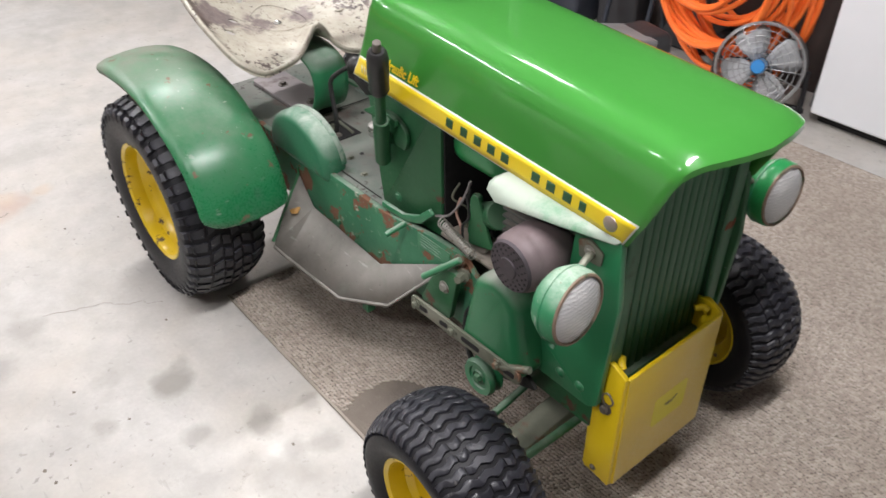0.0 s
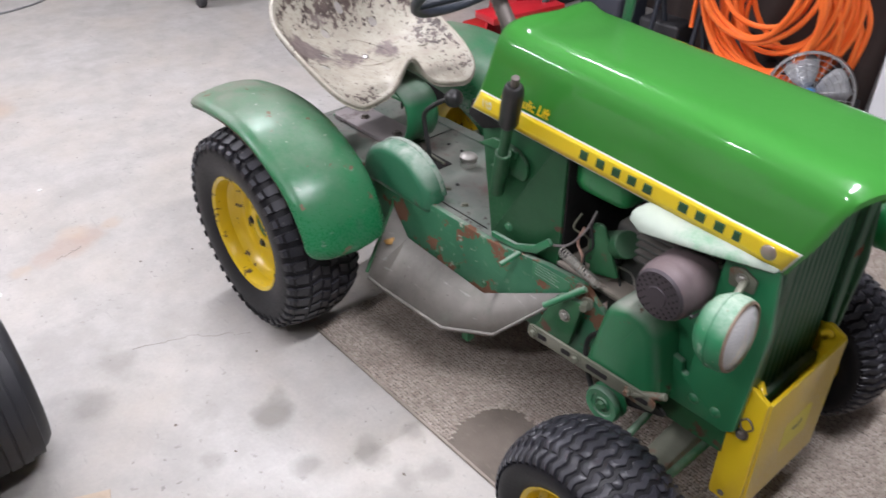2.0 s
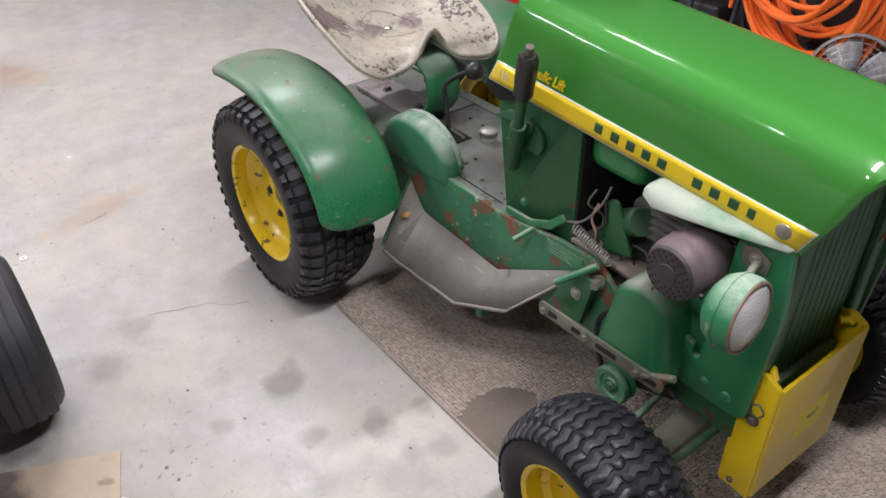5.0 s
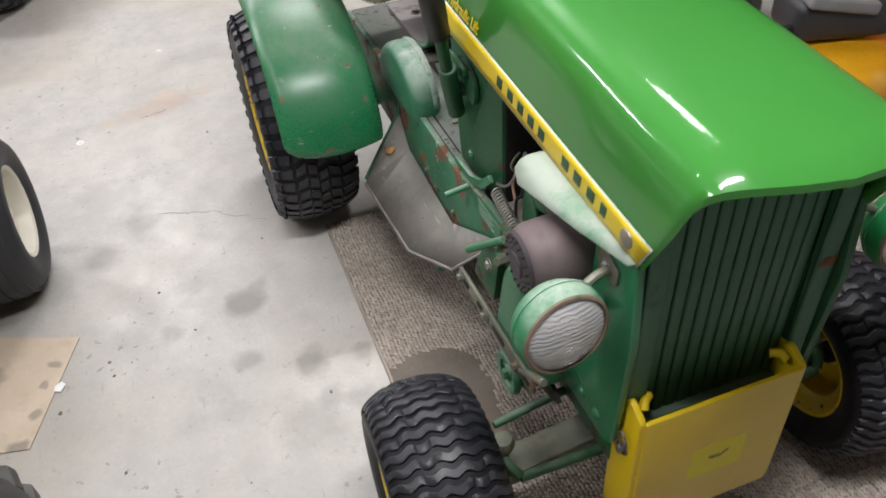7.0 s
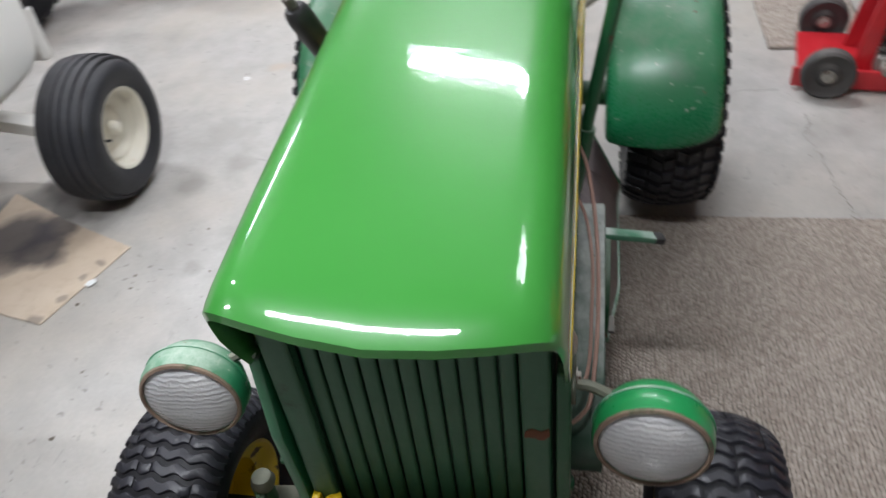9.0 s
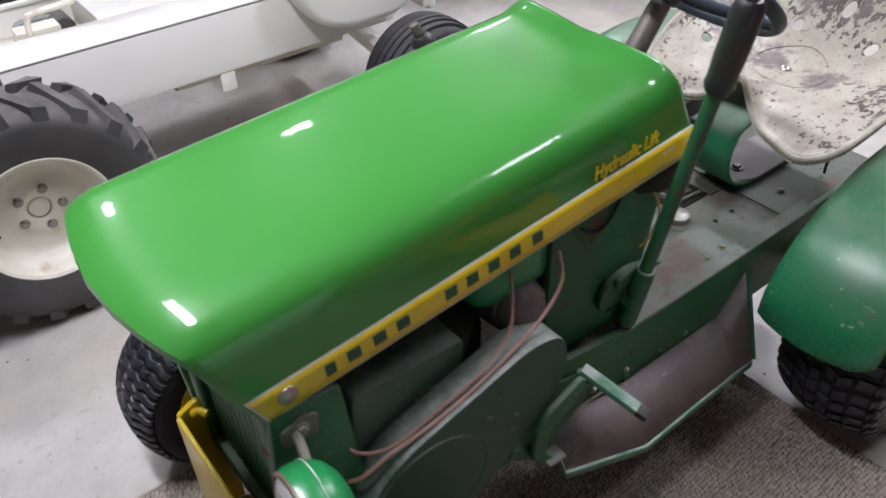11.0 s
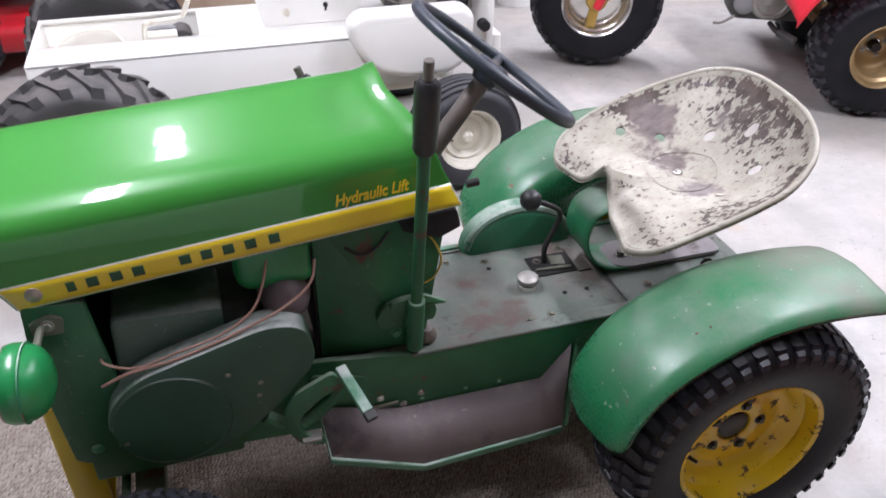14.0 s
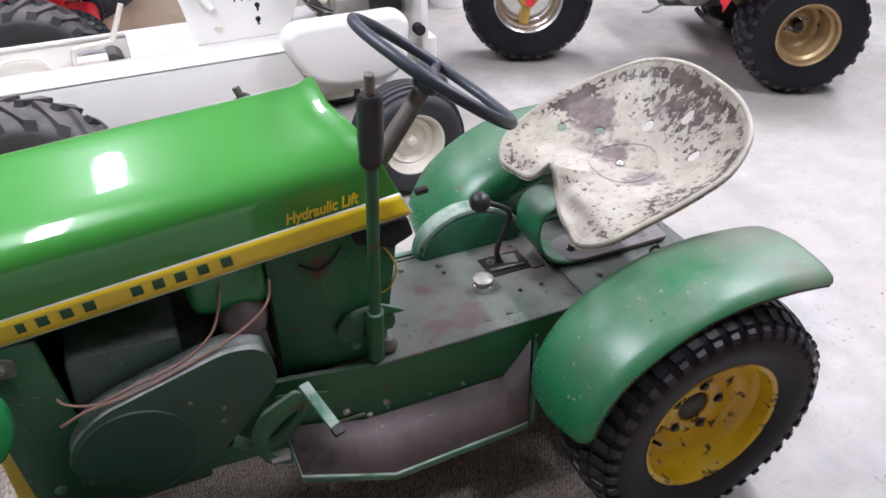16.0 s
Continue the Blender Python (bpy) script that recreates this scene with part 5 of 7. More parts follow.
# long levers on both sides
def lever(s, foot, top, grip_len, pin):
    f, t = Vector(foot), Vector(top)
    d = (t - f).normalized()
    g = t - d * (grip_len + pin)
    lv = part("lever", rod(f, g + d * 0.02, 0.0115), dark_green, tractor, "dark green steel lever")
    part("grip", lathe([(0, 0), (0.017, 0), (0.021, 0.01), (0.020, 0.02), (0.0215, 0.05), (0.0215, grip_len - 0.02), (0.019, grip_len - 0.006), (0.014, grip_len), (0, grip_len)], basis(g, t), 22), grip_black, lv, "black rubber grip")
    part("button", rod(t - d * pin, t, 0.0085), column_brown, lv, "brown steel push button")
    part("lever_socket", rod(f - d * 0.03, f + d * 0.11, 0.0175), dark_green, lv)
    part("pivot", rod(f + Vector((0.01, -s * 0.07, 0.05)), f + Vector((0, s * 0.012, 0.03)), 0.02), dark_green, lv)
    part("quadrant", plate([(f.x + 0.012 + 0.062 * math.cos(a), f.z + 0.05 + 0.045 * math.sin(a)) for a in np.linspace(-0.6, math.pi + 0.5, 18)], s * 0.154, s * 0.166, "y", 0.002), dark_green, lv)
    part("pawl", plate(rounded([(f.x - 0.07, f.z + 0.075), (f.x - 0.02, f.z + 0.105), (f.x + 0.05, f.z + 0.095), (f.x + 0.05, f.z + 0.075)], 0.008), s * 0.168, s * 0.178, "y", 0.002), dark_green, lv)
    return lv


lever(1, (0.612, 0.176, 0.50), (0.617, 0.281, 1.130), 0.135, 0.035)
lever(-1, (0.630, -0.178, 0.62), (0.747, -0.258, 0.927), 0.115, 0.022)

# hood
ROLL = 0.05  # the hood sits a little askew: its right side is higher


def hood_x(u, h):
    return (0.552 + 0.060 * h) * (1 - u) + (1.290 + 0.082 * h) * u


HOOD = [(0.0, 0.182), (0.06, 0.182), (0.22, 0.1815), (0.40, 0.1805), (0.56, 0.179), (0.68, 0.1765), (0.77, 0.1735), (0.85, 0.168), (0.905, 0.160), (0.946, 0.149), (0.974, 0.135), (0.993, 0.113), (1.009, 0.065), (1.019, 0.0)]


def hood_z(u, h):
    low = 0.781 + (0.733 - 0.781) * u
    high = 0.949 + (0.899 - 0.949) * u
    return low + (high - low) * h


def hood_skin():
    rows = []
    half = HOOD + [(h, -y) for h, y in reversed(HOOD[:-1])]
    for u in (0, 0.008, 0.02, 0.035, 0.055, 0.08, 0.12, 0.2, 0.3, 0.42, 0.54, 0.66, 0.78, 0.86, 0.92, 0.96, 0.985, 1.0):
        row = []
        for h, y in half:
            x, z = hood_x(u, h), hood_z(u, h)
            wide = 0.955 + 0.045 * min(1, u * 1.3)
            yy = y * (wide if h > 0.5 else 1 - (1 - wide) * h * 2)
            flare = math.exp(-(u / 0.030) ** 2) * max(0, (h - 0.55) / 0.45)
            z += 0.013 * flare
            bow = max(0, (u - 0.8) / 0.2) ** 2 * max(0, (h - 0.6) / 0.4)
            x += 0.024 * bow * (1 - (y / 0.16) ** 2)
            edge = max(0, (u - 0.955) / 0.045) ** 2
            z -= 0.012 * edge * max(0, (h - 0.75) / 0.25)
            if yy > 0:
                askew = (1 - u) * yy / 0.18
                x -= 0.030 * askew
                z += 0.030 * askew * max(0, 1 - 1.1 * h)
            z -= ROLL * yy * (0.7 if yy > 0 else 2.4 * max(0, (h - 0.5) / 0.5))
            row.append((x, yy * (1 - 0.02 * u) + 0.004 * u * h, z))
        rows.append(row)
    # the lip is turned under at the front
    last = rows[-1]
    rows.append([(x + 0.001, y * 0.995, z - (0.007 if k not in (0, len(last) - 1) else 0.0)) for k, (x, y, z) in enumerate(last)])
    rows.append([(x - 0.022, y * 0.965, z - (0.010 if k not in (0, len(last) - 1) else 0.0)) for k, (x, y, z) in enumerate(last)])
    return loft(rows)


hood = part("hood", hood_skin(), hood_green, tractor, "glossy bright green hood with yellow side stripes", 45)
thick(hood, 0.003, 1)


def stripe_lift(x, s):
    """How much higher the stripe sits on the side that is askew."""
    return (0.043 * (1.27 - x) - ROLL * 0.13) if s > 0 else 0.0


def stripe_z(x, s=0):
    return 0.763 + (1.27 - x) * 0.056 + stripe_lift(x, s)


def side_y(x, z):
    """The hood's side at a place."""
    u = (x - 0.57) / 0.74
    h = max(0, min(1, (z - hood_z(u, 0)) / (hood_z(u, 1) - hood_z(u, 0))))
    hs, ys = [p for p, _ in HOOD], [q for _, q in HOOD]
    y = float(np.interp(h, hs, ys))
    wide = 0.955 + 0.045 * min(1, max(u, 0) * 1.3)
    return y * (wide if h > 0.5 else 1 - (1 - wide) * h * 2) * (1 - 0.02 * max(u, 0)) + 0.0008


def side_band(xa, xb, half, lift, lean=0.0, s=1, mid=0.0):
    """A thin band that lies on the hood's side."""
    rows = []
    for x in np.linspace(xa, xb, 24):
        row = []
        for k in (-1, -0.5, 0, 0.5, 1):
            z = stripe_z(x) + mid + k * half
            row.append((x + lean * k * half, s * (side_y(x, z) + lift), z + stripe_lift(x, s)))
        rows.append(row)
    return loft(rows)


for s in (1, -1):
    edge = part("stripe_edge", side_band(0.533 if s > 0 else 0.561, 1.305, 0.0235, 0.0038, 0.5, s), trim_silver, hood, "silver stripe edging")
    thick(edge, 0.001, 0)
    st = part("stripe", side_band(0.536 if s > 0 else 0.564, 1.302, 0.0205, 0.0048, 0.5, s), stripe_yellow, hood, "yellow stripe")
    thick(st, 0.001, 0)
    for i, x in enumerate((1.205, 1.171, 1.133, 1.097, 1.02, 0.984, 0.947, 0.909, 0.868)):
        w = 0.0095 if i else 0.007
        bar = part("letter_bar", side_band(x - w, x + w, 0.0092, 0.0060, 0.1, s), letter_green, hood)
        thick(bar, 0.0008, 0)
    rz = stripe_z(1.262, s)
    part("rivet", lathe([(0, 0.007), (0.008, 0.0062), (0.0135, 0.003), (0.0145, 0)], basis((1.264, s * (side_y(1.264, rz) + 0.004), rz), (1.264, s * 2, rz)), 28), rivet_steel, hood, "domed steel rivet")
    # lettering on the side of the hood, at its rear
    x = 0.757 if s > 0 else 0.632
    zt = stripe_z(x, s) + 0.031
    m = Matrix.Translation((x, s * (side_y(x, zt) + 0.0052), zt)) @ Matrix.Rotation(radians(180 if s > 0 else 0), 4, "Z") @ Matrix.Rotation(radians(90), 4, "X") @ Matrix.Rotation(radians(5.6 if s > 0 else -3.2), 4, "Z") @ Matrix.Rotation(radians(-7), 4, "X")
    lettering("hood_lettering", "Hydraulic Lift", 0.030, m, stripe_yellow, hood, 0.3, 0.82, 0.0007)
    x = 0.612 if s > 0 else 0.580
    zt = stripe_z(x, s) - 0.009
    m = Matrix.Translation((x, s * (side_y(x, zt) + 0.0062), zt)) @ Matrix.Rotation(radians(180 if s > 0 else 0), 4, "Z") @ Matrix.Rotation(radians(90), 4, "X") @ Matrix.Rotation(radians(5.6 if s > 0 else -3.2), 4, "Z")
    lettering("model_number", "110", 0.027, m, trim_silver, hood, 0.0, 0.75)

# front housing and grille
for s in (1, -1):
    foot = [(1.13, 0.345), (1.13, 0.44), (1.17, 0.47)] if s > 0 else [(1.095, 0.345), (1.095, 0.462), (1.158, 0.448), (1.160, 0.424), (1.174, 0.424), (1.178, 0.50)]
    side = rounded(foot + [(1.195, 0.725), (1.292, 0.738), (1.305, 0.60), (1.290, 0.36), (1.27, 0.345)], 0.006)
    hs = part("grille_side_panel", plate(side, s * 0.168, s * 0.184, "y", 0.004), dark_green if s > 0 else old_green, tractor, "green steel front side panel")
    for x in (1.197, 1.246):
        part("panel_bolt", lathe([(0, 0.006), (0.006, 0.005), (0.0105, 0.002), (0.012, 0)], basis((x, s * 0.184, 0.381), (x, s * 2, 0.381)), 20), old_green, hs)
# solid backing whose dark colour gives the gaps between slats their shade
grille = part("grille", box((1.262, -0.165, 0.37), (1.268, 0.165, 0.838), 0.001), grille_gap_dark, tractor, "dark green slatted grille")
for s in (1, -1):
    part("grille_post", plate(rounded([(1.268, 0.36), (1.268, 0.838), (1.296, 0.838), (1.290, 0.36)], 0.004), s * 0.128, s * 0.163, "y", 0.006, 3), grille_green, grille)
slat = None
for i in range(11):
    y = -0.115 + i * 0.023
    if slat is None:
        slat = part("slat", plate([(1.266, 0.37), (1.266, 0.832), (1.280, 0.832), (1.276, 0.37)], -0.0101, 0.0101, "y", 0.0045, 3), grille_green, grille)
        slat.location = (0, y, 0)
    else:
        shared("slat", slat.data, Matrix.Translation((0, y, 0)), grille)
part("grille_sill", box((1.262, -0.163, 0.355), (1.29, 0.163, 0.385), 0.004), dark_green, tractor)
part("rust_patch", plate(rounded([(0.130, 0.622), (0.133, 0.637), (0.142, 0.641), (0.150, 0.636), (0.160, 0.643), (0.161, 0.628), (0.152, 0.618), (0.140, 0.624)], 0.004), 1.2925, 1.2945, "x", 0.0006), surface("bare_rust", (0.20, 0.065, 0.03), (0.13, 0.06, 0.03), 0.8, scale=30), grille, "orange rust patch")

# headlights
def headlight(s):
    c = Vector((1.290, -0.278, 0.655) if s < 0 else (1.314, 0.273, 0.654))
    m = Matrix.Translation(c) @ Matrix.Rotation(radians(-s * 4), 4, "Z") @ Matrix.Rotation(radians(90 - 4), 4, "Y")
    shell = lathe([(0.060, 0.006), (0.064, 0.004), (0.0665, -0.005), (0.066, -0.022), (0.063, -0.026), (0.062, -0.034), (0.054, -0.047), (0.040, -0.057), (0.020, -0.064), (0, -0.066)], m, 44)
    h = part("headlight", shell, lamp_green if s < 0 else tank_green, tractor, "round green headlight with faded, chipped paint" if s < 0 else "round glossy green headlight")
    part("shell_seam", lathe([(0.0652, -0.0215), (0.0672, -0.0225), (0.0672, -0.0250), (0.0640, -0.0262)], m, 44), lamp_green, h)
    part("lens", lathe([(0.0595, 0.003), (0.055, 0.007), (0.040, 0.012), (0.02, 0.0145), (0, 0.015)], m, 40), lens_glass, h, "ribbed clear glass lens")
    part("reflector", lathe([(0.0585, -0.001), (0.050, -0.022), (0.03, -0.036), (0.012, -0.042), (0, -0.043)], m, 36), reflector, h)
    part("lens_ring", lathe([(0.058, 0.0055), (0.0595, 0.0085), (0.063, 0.007), (0.064, 0.003)], m, 44), ring_rust, h, "rust-edged retaining ring")
    part("bracket", tube([c + Vector((-0.040, -s * 0.045, 0.030)), c + Vector((-0.045, -s * 0.07, 0.040)), c + Vector((-0.050, -s * 0.095, 0.036))], 0.0065, 8), greasy_steel, h)
    tab = rounded([(c.x - 0.078, c.z + 0.018), (c.x - 0.082, c.z + 0.052), (c.x - 0.058, c.z + 0.062), (c.x - 0.028, c.z + 0.048), (c.x - 0.030, c.z + 0.020)], 0.006)
    part("bracket_tab", plate(tab, s * 0.184, s * 0.189, "y", 0.001), greasy_steel, h, "bent steel lamp tab")
    part("bracket_bolt", hexbolt((c.x - 0.055, s * 0.189, c.z + 0.040), (0, s, 0), 0.008, 0.006), bolt_steel, h)
    if s < 0:
        part("lamp_wire", tube([c + Vector((-0.085, 0, -0.01)), c + Vector((-0.10, -s * 0.03, -0.04)), c + Vector((-0.10, -s * 0.09, -0.05))], 0.003, 6), grip_black, h)
    return h


for s in (1, -1):
    headlight(s)

# yellow front weight bracket
wt = part("front_weight", plate(rounded([(-0.152, 0.147), (-0.155, 0.445), (0.128, 0.447), (0.126, 0.147)], 0.004), 1.326, 1.335, "x", 0.003), yellow, tractor, "yellow steel front weight bracket")
for y0_, y1_ in ((-0.163, -0.151), (0.123, 0.135)):
    part("weight_side", plate(rounded([(1.262, 0.16), (1.262, 0.455), (1.298, 0.463), (1.331, 0.446), (1.331, 0.147)], 0.006), y0_, y1_, "y", 0.003), yellow, wt)
part("weight_base", box((1.262, -0.158, 0.147), (1.331, 0.130, 0.157), 0.003), yellow, wt)
for y in (-0.143, 0.112):
    part("weight_lug", tube([(1.308, y, 0.446), (1.299, y + (0.005 if y < 0 else -0.005), 0.453), (1.290, y + (0.018 if y < 0 else -0.018), 0.451)], 0.0075, 10), yellow, wt)
part("pin_clip", tube([(1.30, -0.168, 0.36), (1.292, -0.172, 0.385), (1.306, -0.174, 0.402), (1.318, -0.172, 0.385), (1.307, -0.168, 0.365)], 0.002, 6), column_brown, wt, "rusty wire clip")
part("weight_bolt", hexbolt((1.298, -0.163, 0.350), (0, -1, 0), 0.009, 0.01), column_brown, wt)
part("weight_bolt", hexbolt((1.290, -0.163, 0.170), (0, -1, 0), 0.005, 0.004), column_brown, wt)
decal = part("decal", plate(rounded([(-0.055, 0.245), (-0.055, 0.325), (0.050, 0.325), (0.050, 0.245)], 0.012), 1.3345, 1.3354, "x", 0), logo_yellow, wt, "pale yellow decal")
part("decal_mark", plate(rounded([(-0.020, 0.290), (-0.017, 0.295), (0.004, 0.291), (0.017, 0.300), (0.020, 0.296), (0.006, 0.284), (-0.010, 0.284)], 0.002), 1.3350, 1.3358, "x", 0), letter_olive, wt)
part("weight_rod", rod((1.275, -0.12, 0.20), (1.262, 0.10, 0.43), 0.009), greasy_steel, wt)

# front axle and steering links
part("front_axle", plate(rounded([(-0.33, 0.190), (-0.33, 0.222), (-0.06, 0.262), (0.06, 0.262), (0.33, 0.222), (0.33, 0.190), (0.06, 0.222), (-0.06, 0.222)], 0.008), AX_F - 0.03, AX_F + 0.03, "x", 0.005), greasy_steel, tractor, "dusty green cast front axle")
for s in (1, -1):
    part("kingpin", rod((AX_F, s * 0.325, 0.165), (AX_F, s * 0.325, 0.275), 0.018), dark_green, tractor)
    part("stub_axle", rod((AX_F, s * 0.325, 0.205), (AX_F, s * 0.43, 0.205), 0.013), black_metal, tractor)
    part("steering_arm", tube([(AX_F, s * 0.325, 0.268), (AX_F + 0.03, s * 0.318, 0.262), (AX_F + 0.048, s * 0.305, 0.246)], 0.010, 8), dark_green, tractor)
    part("ball_joint", lathe([(0, -0.018), (0.016, -0.014), (0.021, 0), (0.016, 0.014), (0, 0.019)], Matrix.Translation((AX_F + 0.004, s * 0.318, 0.288)), 20), greasy_steel, tractor)
part("tie_rod", rod((AX_F + 0.048, -0.305, 0.240), (AX_F + 0.048, 0.305, 0.240), 0.009), dark_green, tractor)
part("drag_link", rod((AX_F - 0.055, -0.31, 0.262), (AX_F - 0.075, -0.06, 0.285), 0.008), dark_green, tractor)
part("front_frame", box((0.98, -0.165, 0.27), (1.27, 0.165, 0.36), 0.006), dark_green, tractor)

# engine bay
part("engine_block", box((0.90, -0.10, 0.36), (1.15, 0.12, 0.62), 0.02, 3), engine_grey, tractor, "dusty dark engine block")
eng = part("engine_shroud", plate(rounded([(0.985, 0.48), (0.975, 0.645), (1.17, 0.653), (1.18, 0.50)], 0.012), 0.02, 0.158, "y", 0.006, 2), shroud_green, tractor, "dull dusty green engine shroud")
part("shroud_bolt", hexbolt((1.055, 0.158, 0.575), (0, 1, 0), 0.009, 0.006), bolt_steel, eng)
part("shroud_tab", box((1.035, 0.157, 0.555), (1.065, 0.162, 0.59), 0.002), column_brown, eng)
part("cylinder_head", box((1.02, -0.15, 0.60), (1.16, -0.02, 0.70), 0.01), black_metal, tractor)
for i in range(6):
    part("cooling_fin", box((1.00, -0.165, 0.60 + i * 0.017), (1.18, -0.01, 0.606 + i * 0.017), 0.001), engine_grey, tractor)
# near-black sheet added for the shade deep in the engine bay
part("bay_shade_sheet", box((0.795, -0.145, 0.46), (0.805, 0.145, 0.74), 0.002), hole_black, tractor)
tank = part("fuel_tank", box((0.790, -0.128, 0.652), (0.945, 0.152, 0.775), 0.035, 4), tank_green, tractor, "bright green fuel tank under the hood")
part("battery_tray", box((0.83, -0.14, 0.455), (0.99, 0.14, 0.475), 0.004), tray_brown, tractor, "dusty brown-grey tray")
part("carburettor", rod((0.90, -0.11, 0.56), (0.96, -0.13, 0.60), 0.03), dark_green, tractor)
part("governor_arm", plate(rounded([(0.885, 0.50), (0.89, 0.62), (0.91, 0.63), (0.96, 0.52)], 0.01), -0.150, -0.143, "y", 0.002), dark_green, tractor)
part("bay_cable", tube([(0.86, -0.148, 0.60), (0.85, -0.152, 0.56), (0.87, -0.155, 0.53), (0.865, -0.16, 0.50)], 0.003, 6), copper_wire, tractor)
part("bay_cable", tube([(0.875, -0.148, 0.62), (0.89, -0.152, 0.57), (0.875, -0.157, 0.54), (0.885, -0.16, 0.49)], 0.003, 6), grip_black, tractor)
# pale flap under the stripe
flap = loft([[(1.016, -0.216, 0.738), (1.018, -0.205, 0.744), (1.026, -0.190, 0.750)], [(1.022, -0.228, 0.730), (1.028, -0.205, 0.745), (1.040, -0.174, 0.756)], [(1.05, -0.236, 0.721), (1.06, -0.205, 0.742), (1.07, -0.172, 0.757)], [(1.18, -0.214, 0.729), (1.19, -0.198, 0.740), (1.20, -0.172, 0.750)], [(1.285, -0.192, 0.737), (1.29, -0.184, 0.741), (1.295, -0.172, 0.744)]])
thick(part("pale_flap", flap, pale_green, tractor, "faded pale green sheet flap"), 0.004, 0)

# muffler
MUF = basis((1.134, -0.150, 0.645), (1.130, -0.290, 0.640))
muf = part("muffler", lathe([(0, 0), (0.044, 0.002), (0.053, 0.010), (0.057, 0.022), (0.059, 0.045), (0.059, 0.084), (0.0575, 0.090), (0.0585, 0.094), (0.056, 0.106), (0.052, 0.115), (0.046, 0.1205), (0, 0.122)], MUF, 44), muffler_steel, tractor, "heat-browned drum muffler with a perforated end")
part("end_cap", lathe([(0.0515, 0.1165), (0.048, 0.1220), (0.021, 0.1245), (0.020, 0.127), (0, 0.1275)], MUF, 36), muffler_dark, muf, "dark perforated end cap")
pore = None
for k, (r, n) in enumerate(((0.027, 12), (0.035, 16), (0.043, 20))):
    for i in range(n):
        a = 2 * math.pi * (i + 0.5 * (k % 2)) / n
        m = MUF @ Matrix.Translation((r * math.cos(a), r * math.sin(a), 0.1228))
        if pore is None:
            o = part("vent_hole", lathe([(0.0021, 0), (0.0021, 0.0014), (0, 0.0014)], None, 10), hole_black, muf)
            o.matrix_basis = m
            pore = o.data
        else:
            shared("vent_hole", pore, m, muf)
part("exhaust_pipe", tube([(1.10, -0.12, 0.62), (1.12, -0.16, 0.64)], 0.02, 12), column_brown, tractor)
part("muffler_strap", box((1.175, -0.215, 0.610), (1.24, -0.185, 0.622), 0.002), muffler_steel, tractor)

# rounded gearcase cover low on the side, link bar and pulley
cover = rounded([(0.965, 0.352), (1.005, 0.535), (1.075, 0.560), (1.125, 0.52), (1.150, 0.37), (1.14, 0.345)], [0.01, 0.05, 0.06, 0.05, 0.02, 0.01])
part("side_cover", plate(cover, -0.245, -0.13, "y", 0.024, 4), cover_green, tractor, "rounded dusty green side cover")
part("cover_flange", plate(rounded([(1.04, 0.335), (1.04, 0.58), (1.16, 0.62), (1.20, 0.60), (1.20, 0.335)], 0.012), -0.166, -0.152, "y", 0.003), old_green, tractor, "green plate behind the side panel")
part("cover_tab", plate(rounded([(1.092, 0.430), (1.092, 0.470), (1.112, 0.472), (1.118, 0.448)], 0.004), -0.196, -0.1845, "y", 0.002), greasy_steel, tractor, "rusty bent tab")
part("cover_bolt", rod((1.10, -0.25, 0.365), (1.17, -0.24, 0.40), 0.008), greasy_steel, tractor)
link = part("link_bar", plate(rounded([(0.815, 0.338), (0.815, 0.372), (1.155, 0.386), (1.155, 0.352)], 0.014), -0.253, -0.246, "y", 0.0015), greasy_steel, tractor, "worn slotted steel link bar")
for xa, xb in ((0.985, 1.04), (1.105, 1.142), (0.845, 0.872), (0.915, 0.94)):
    z = 0.355 + (xa - 0.815) * 0.042
    part("bar_slot", plate(rounded([(xa, z - 0.006), (xa, z + 0.006), (xb, z + 0.008), (xb, z - 0.004)], 0.005), -0.2545, -0.2525, "y", 0), hole_black, link)
for x in (0.835, 0.957, 1.094):
    part("bar_bolt", hexbolt((x, -0.2535, 0.356 + (x - 0.815) * 0.042), (0, -1, 0), 0.0085, 0.010), greasy_steel, link)
part("hanger", plate(rounded([(0.80, 0.33), (0.86, 0.46), (0.93, 0.47), (0.90, 0.33)], 0.012), -0.215, -0.200, "y", 0.003), dark_green, tractor)
part("hanger_bolt", hexbolt((0.885, -0.215, 0.415), (0, -1, 0), 0.010, 0.008), bolt_steel, tractor)
pul = part("pulley", lathe([(0.016, 0), (0.018, 0.004), (0.026, 0.004), (0.028, 0.000), (0.040, -0.002), (0.044, 0.004), (0.044, 0.010), (0.034, 0.016), (0.034, 0.022), (0.044, 0.028), (0.044, 0.032), (0.02, 0.034), (0.0, 0.034)], basis((1.030, -0.245, 0.275), (1.030, 0, 0.275)), 36), old_green, tractor, "green steel belt pulley")
part("pulley_bolt", hexbolt((1.030, -0.240, 0.275), (0, -1, 0), 0.011, 0.012), dark_green, pul)
part("drive_belt", tube([(0.985, -0.225, 0.285), (0.955, -0.215, 0.33), (0.945, -0.20, 0.38), (0.98, -0.19, 0.42)], 0.006, 8), grip_black, tractor)
part("pulley_arm", plate(rounded([(1.03, 0.26), (1.03, 0.29), (1.13, 0.33), (1.16, 0.31)], 0.01), -0.205, -0.195, "y", 0.002), black_metal, tractor)
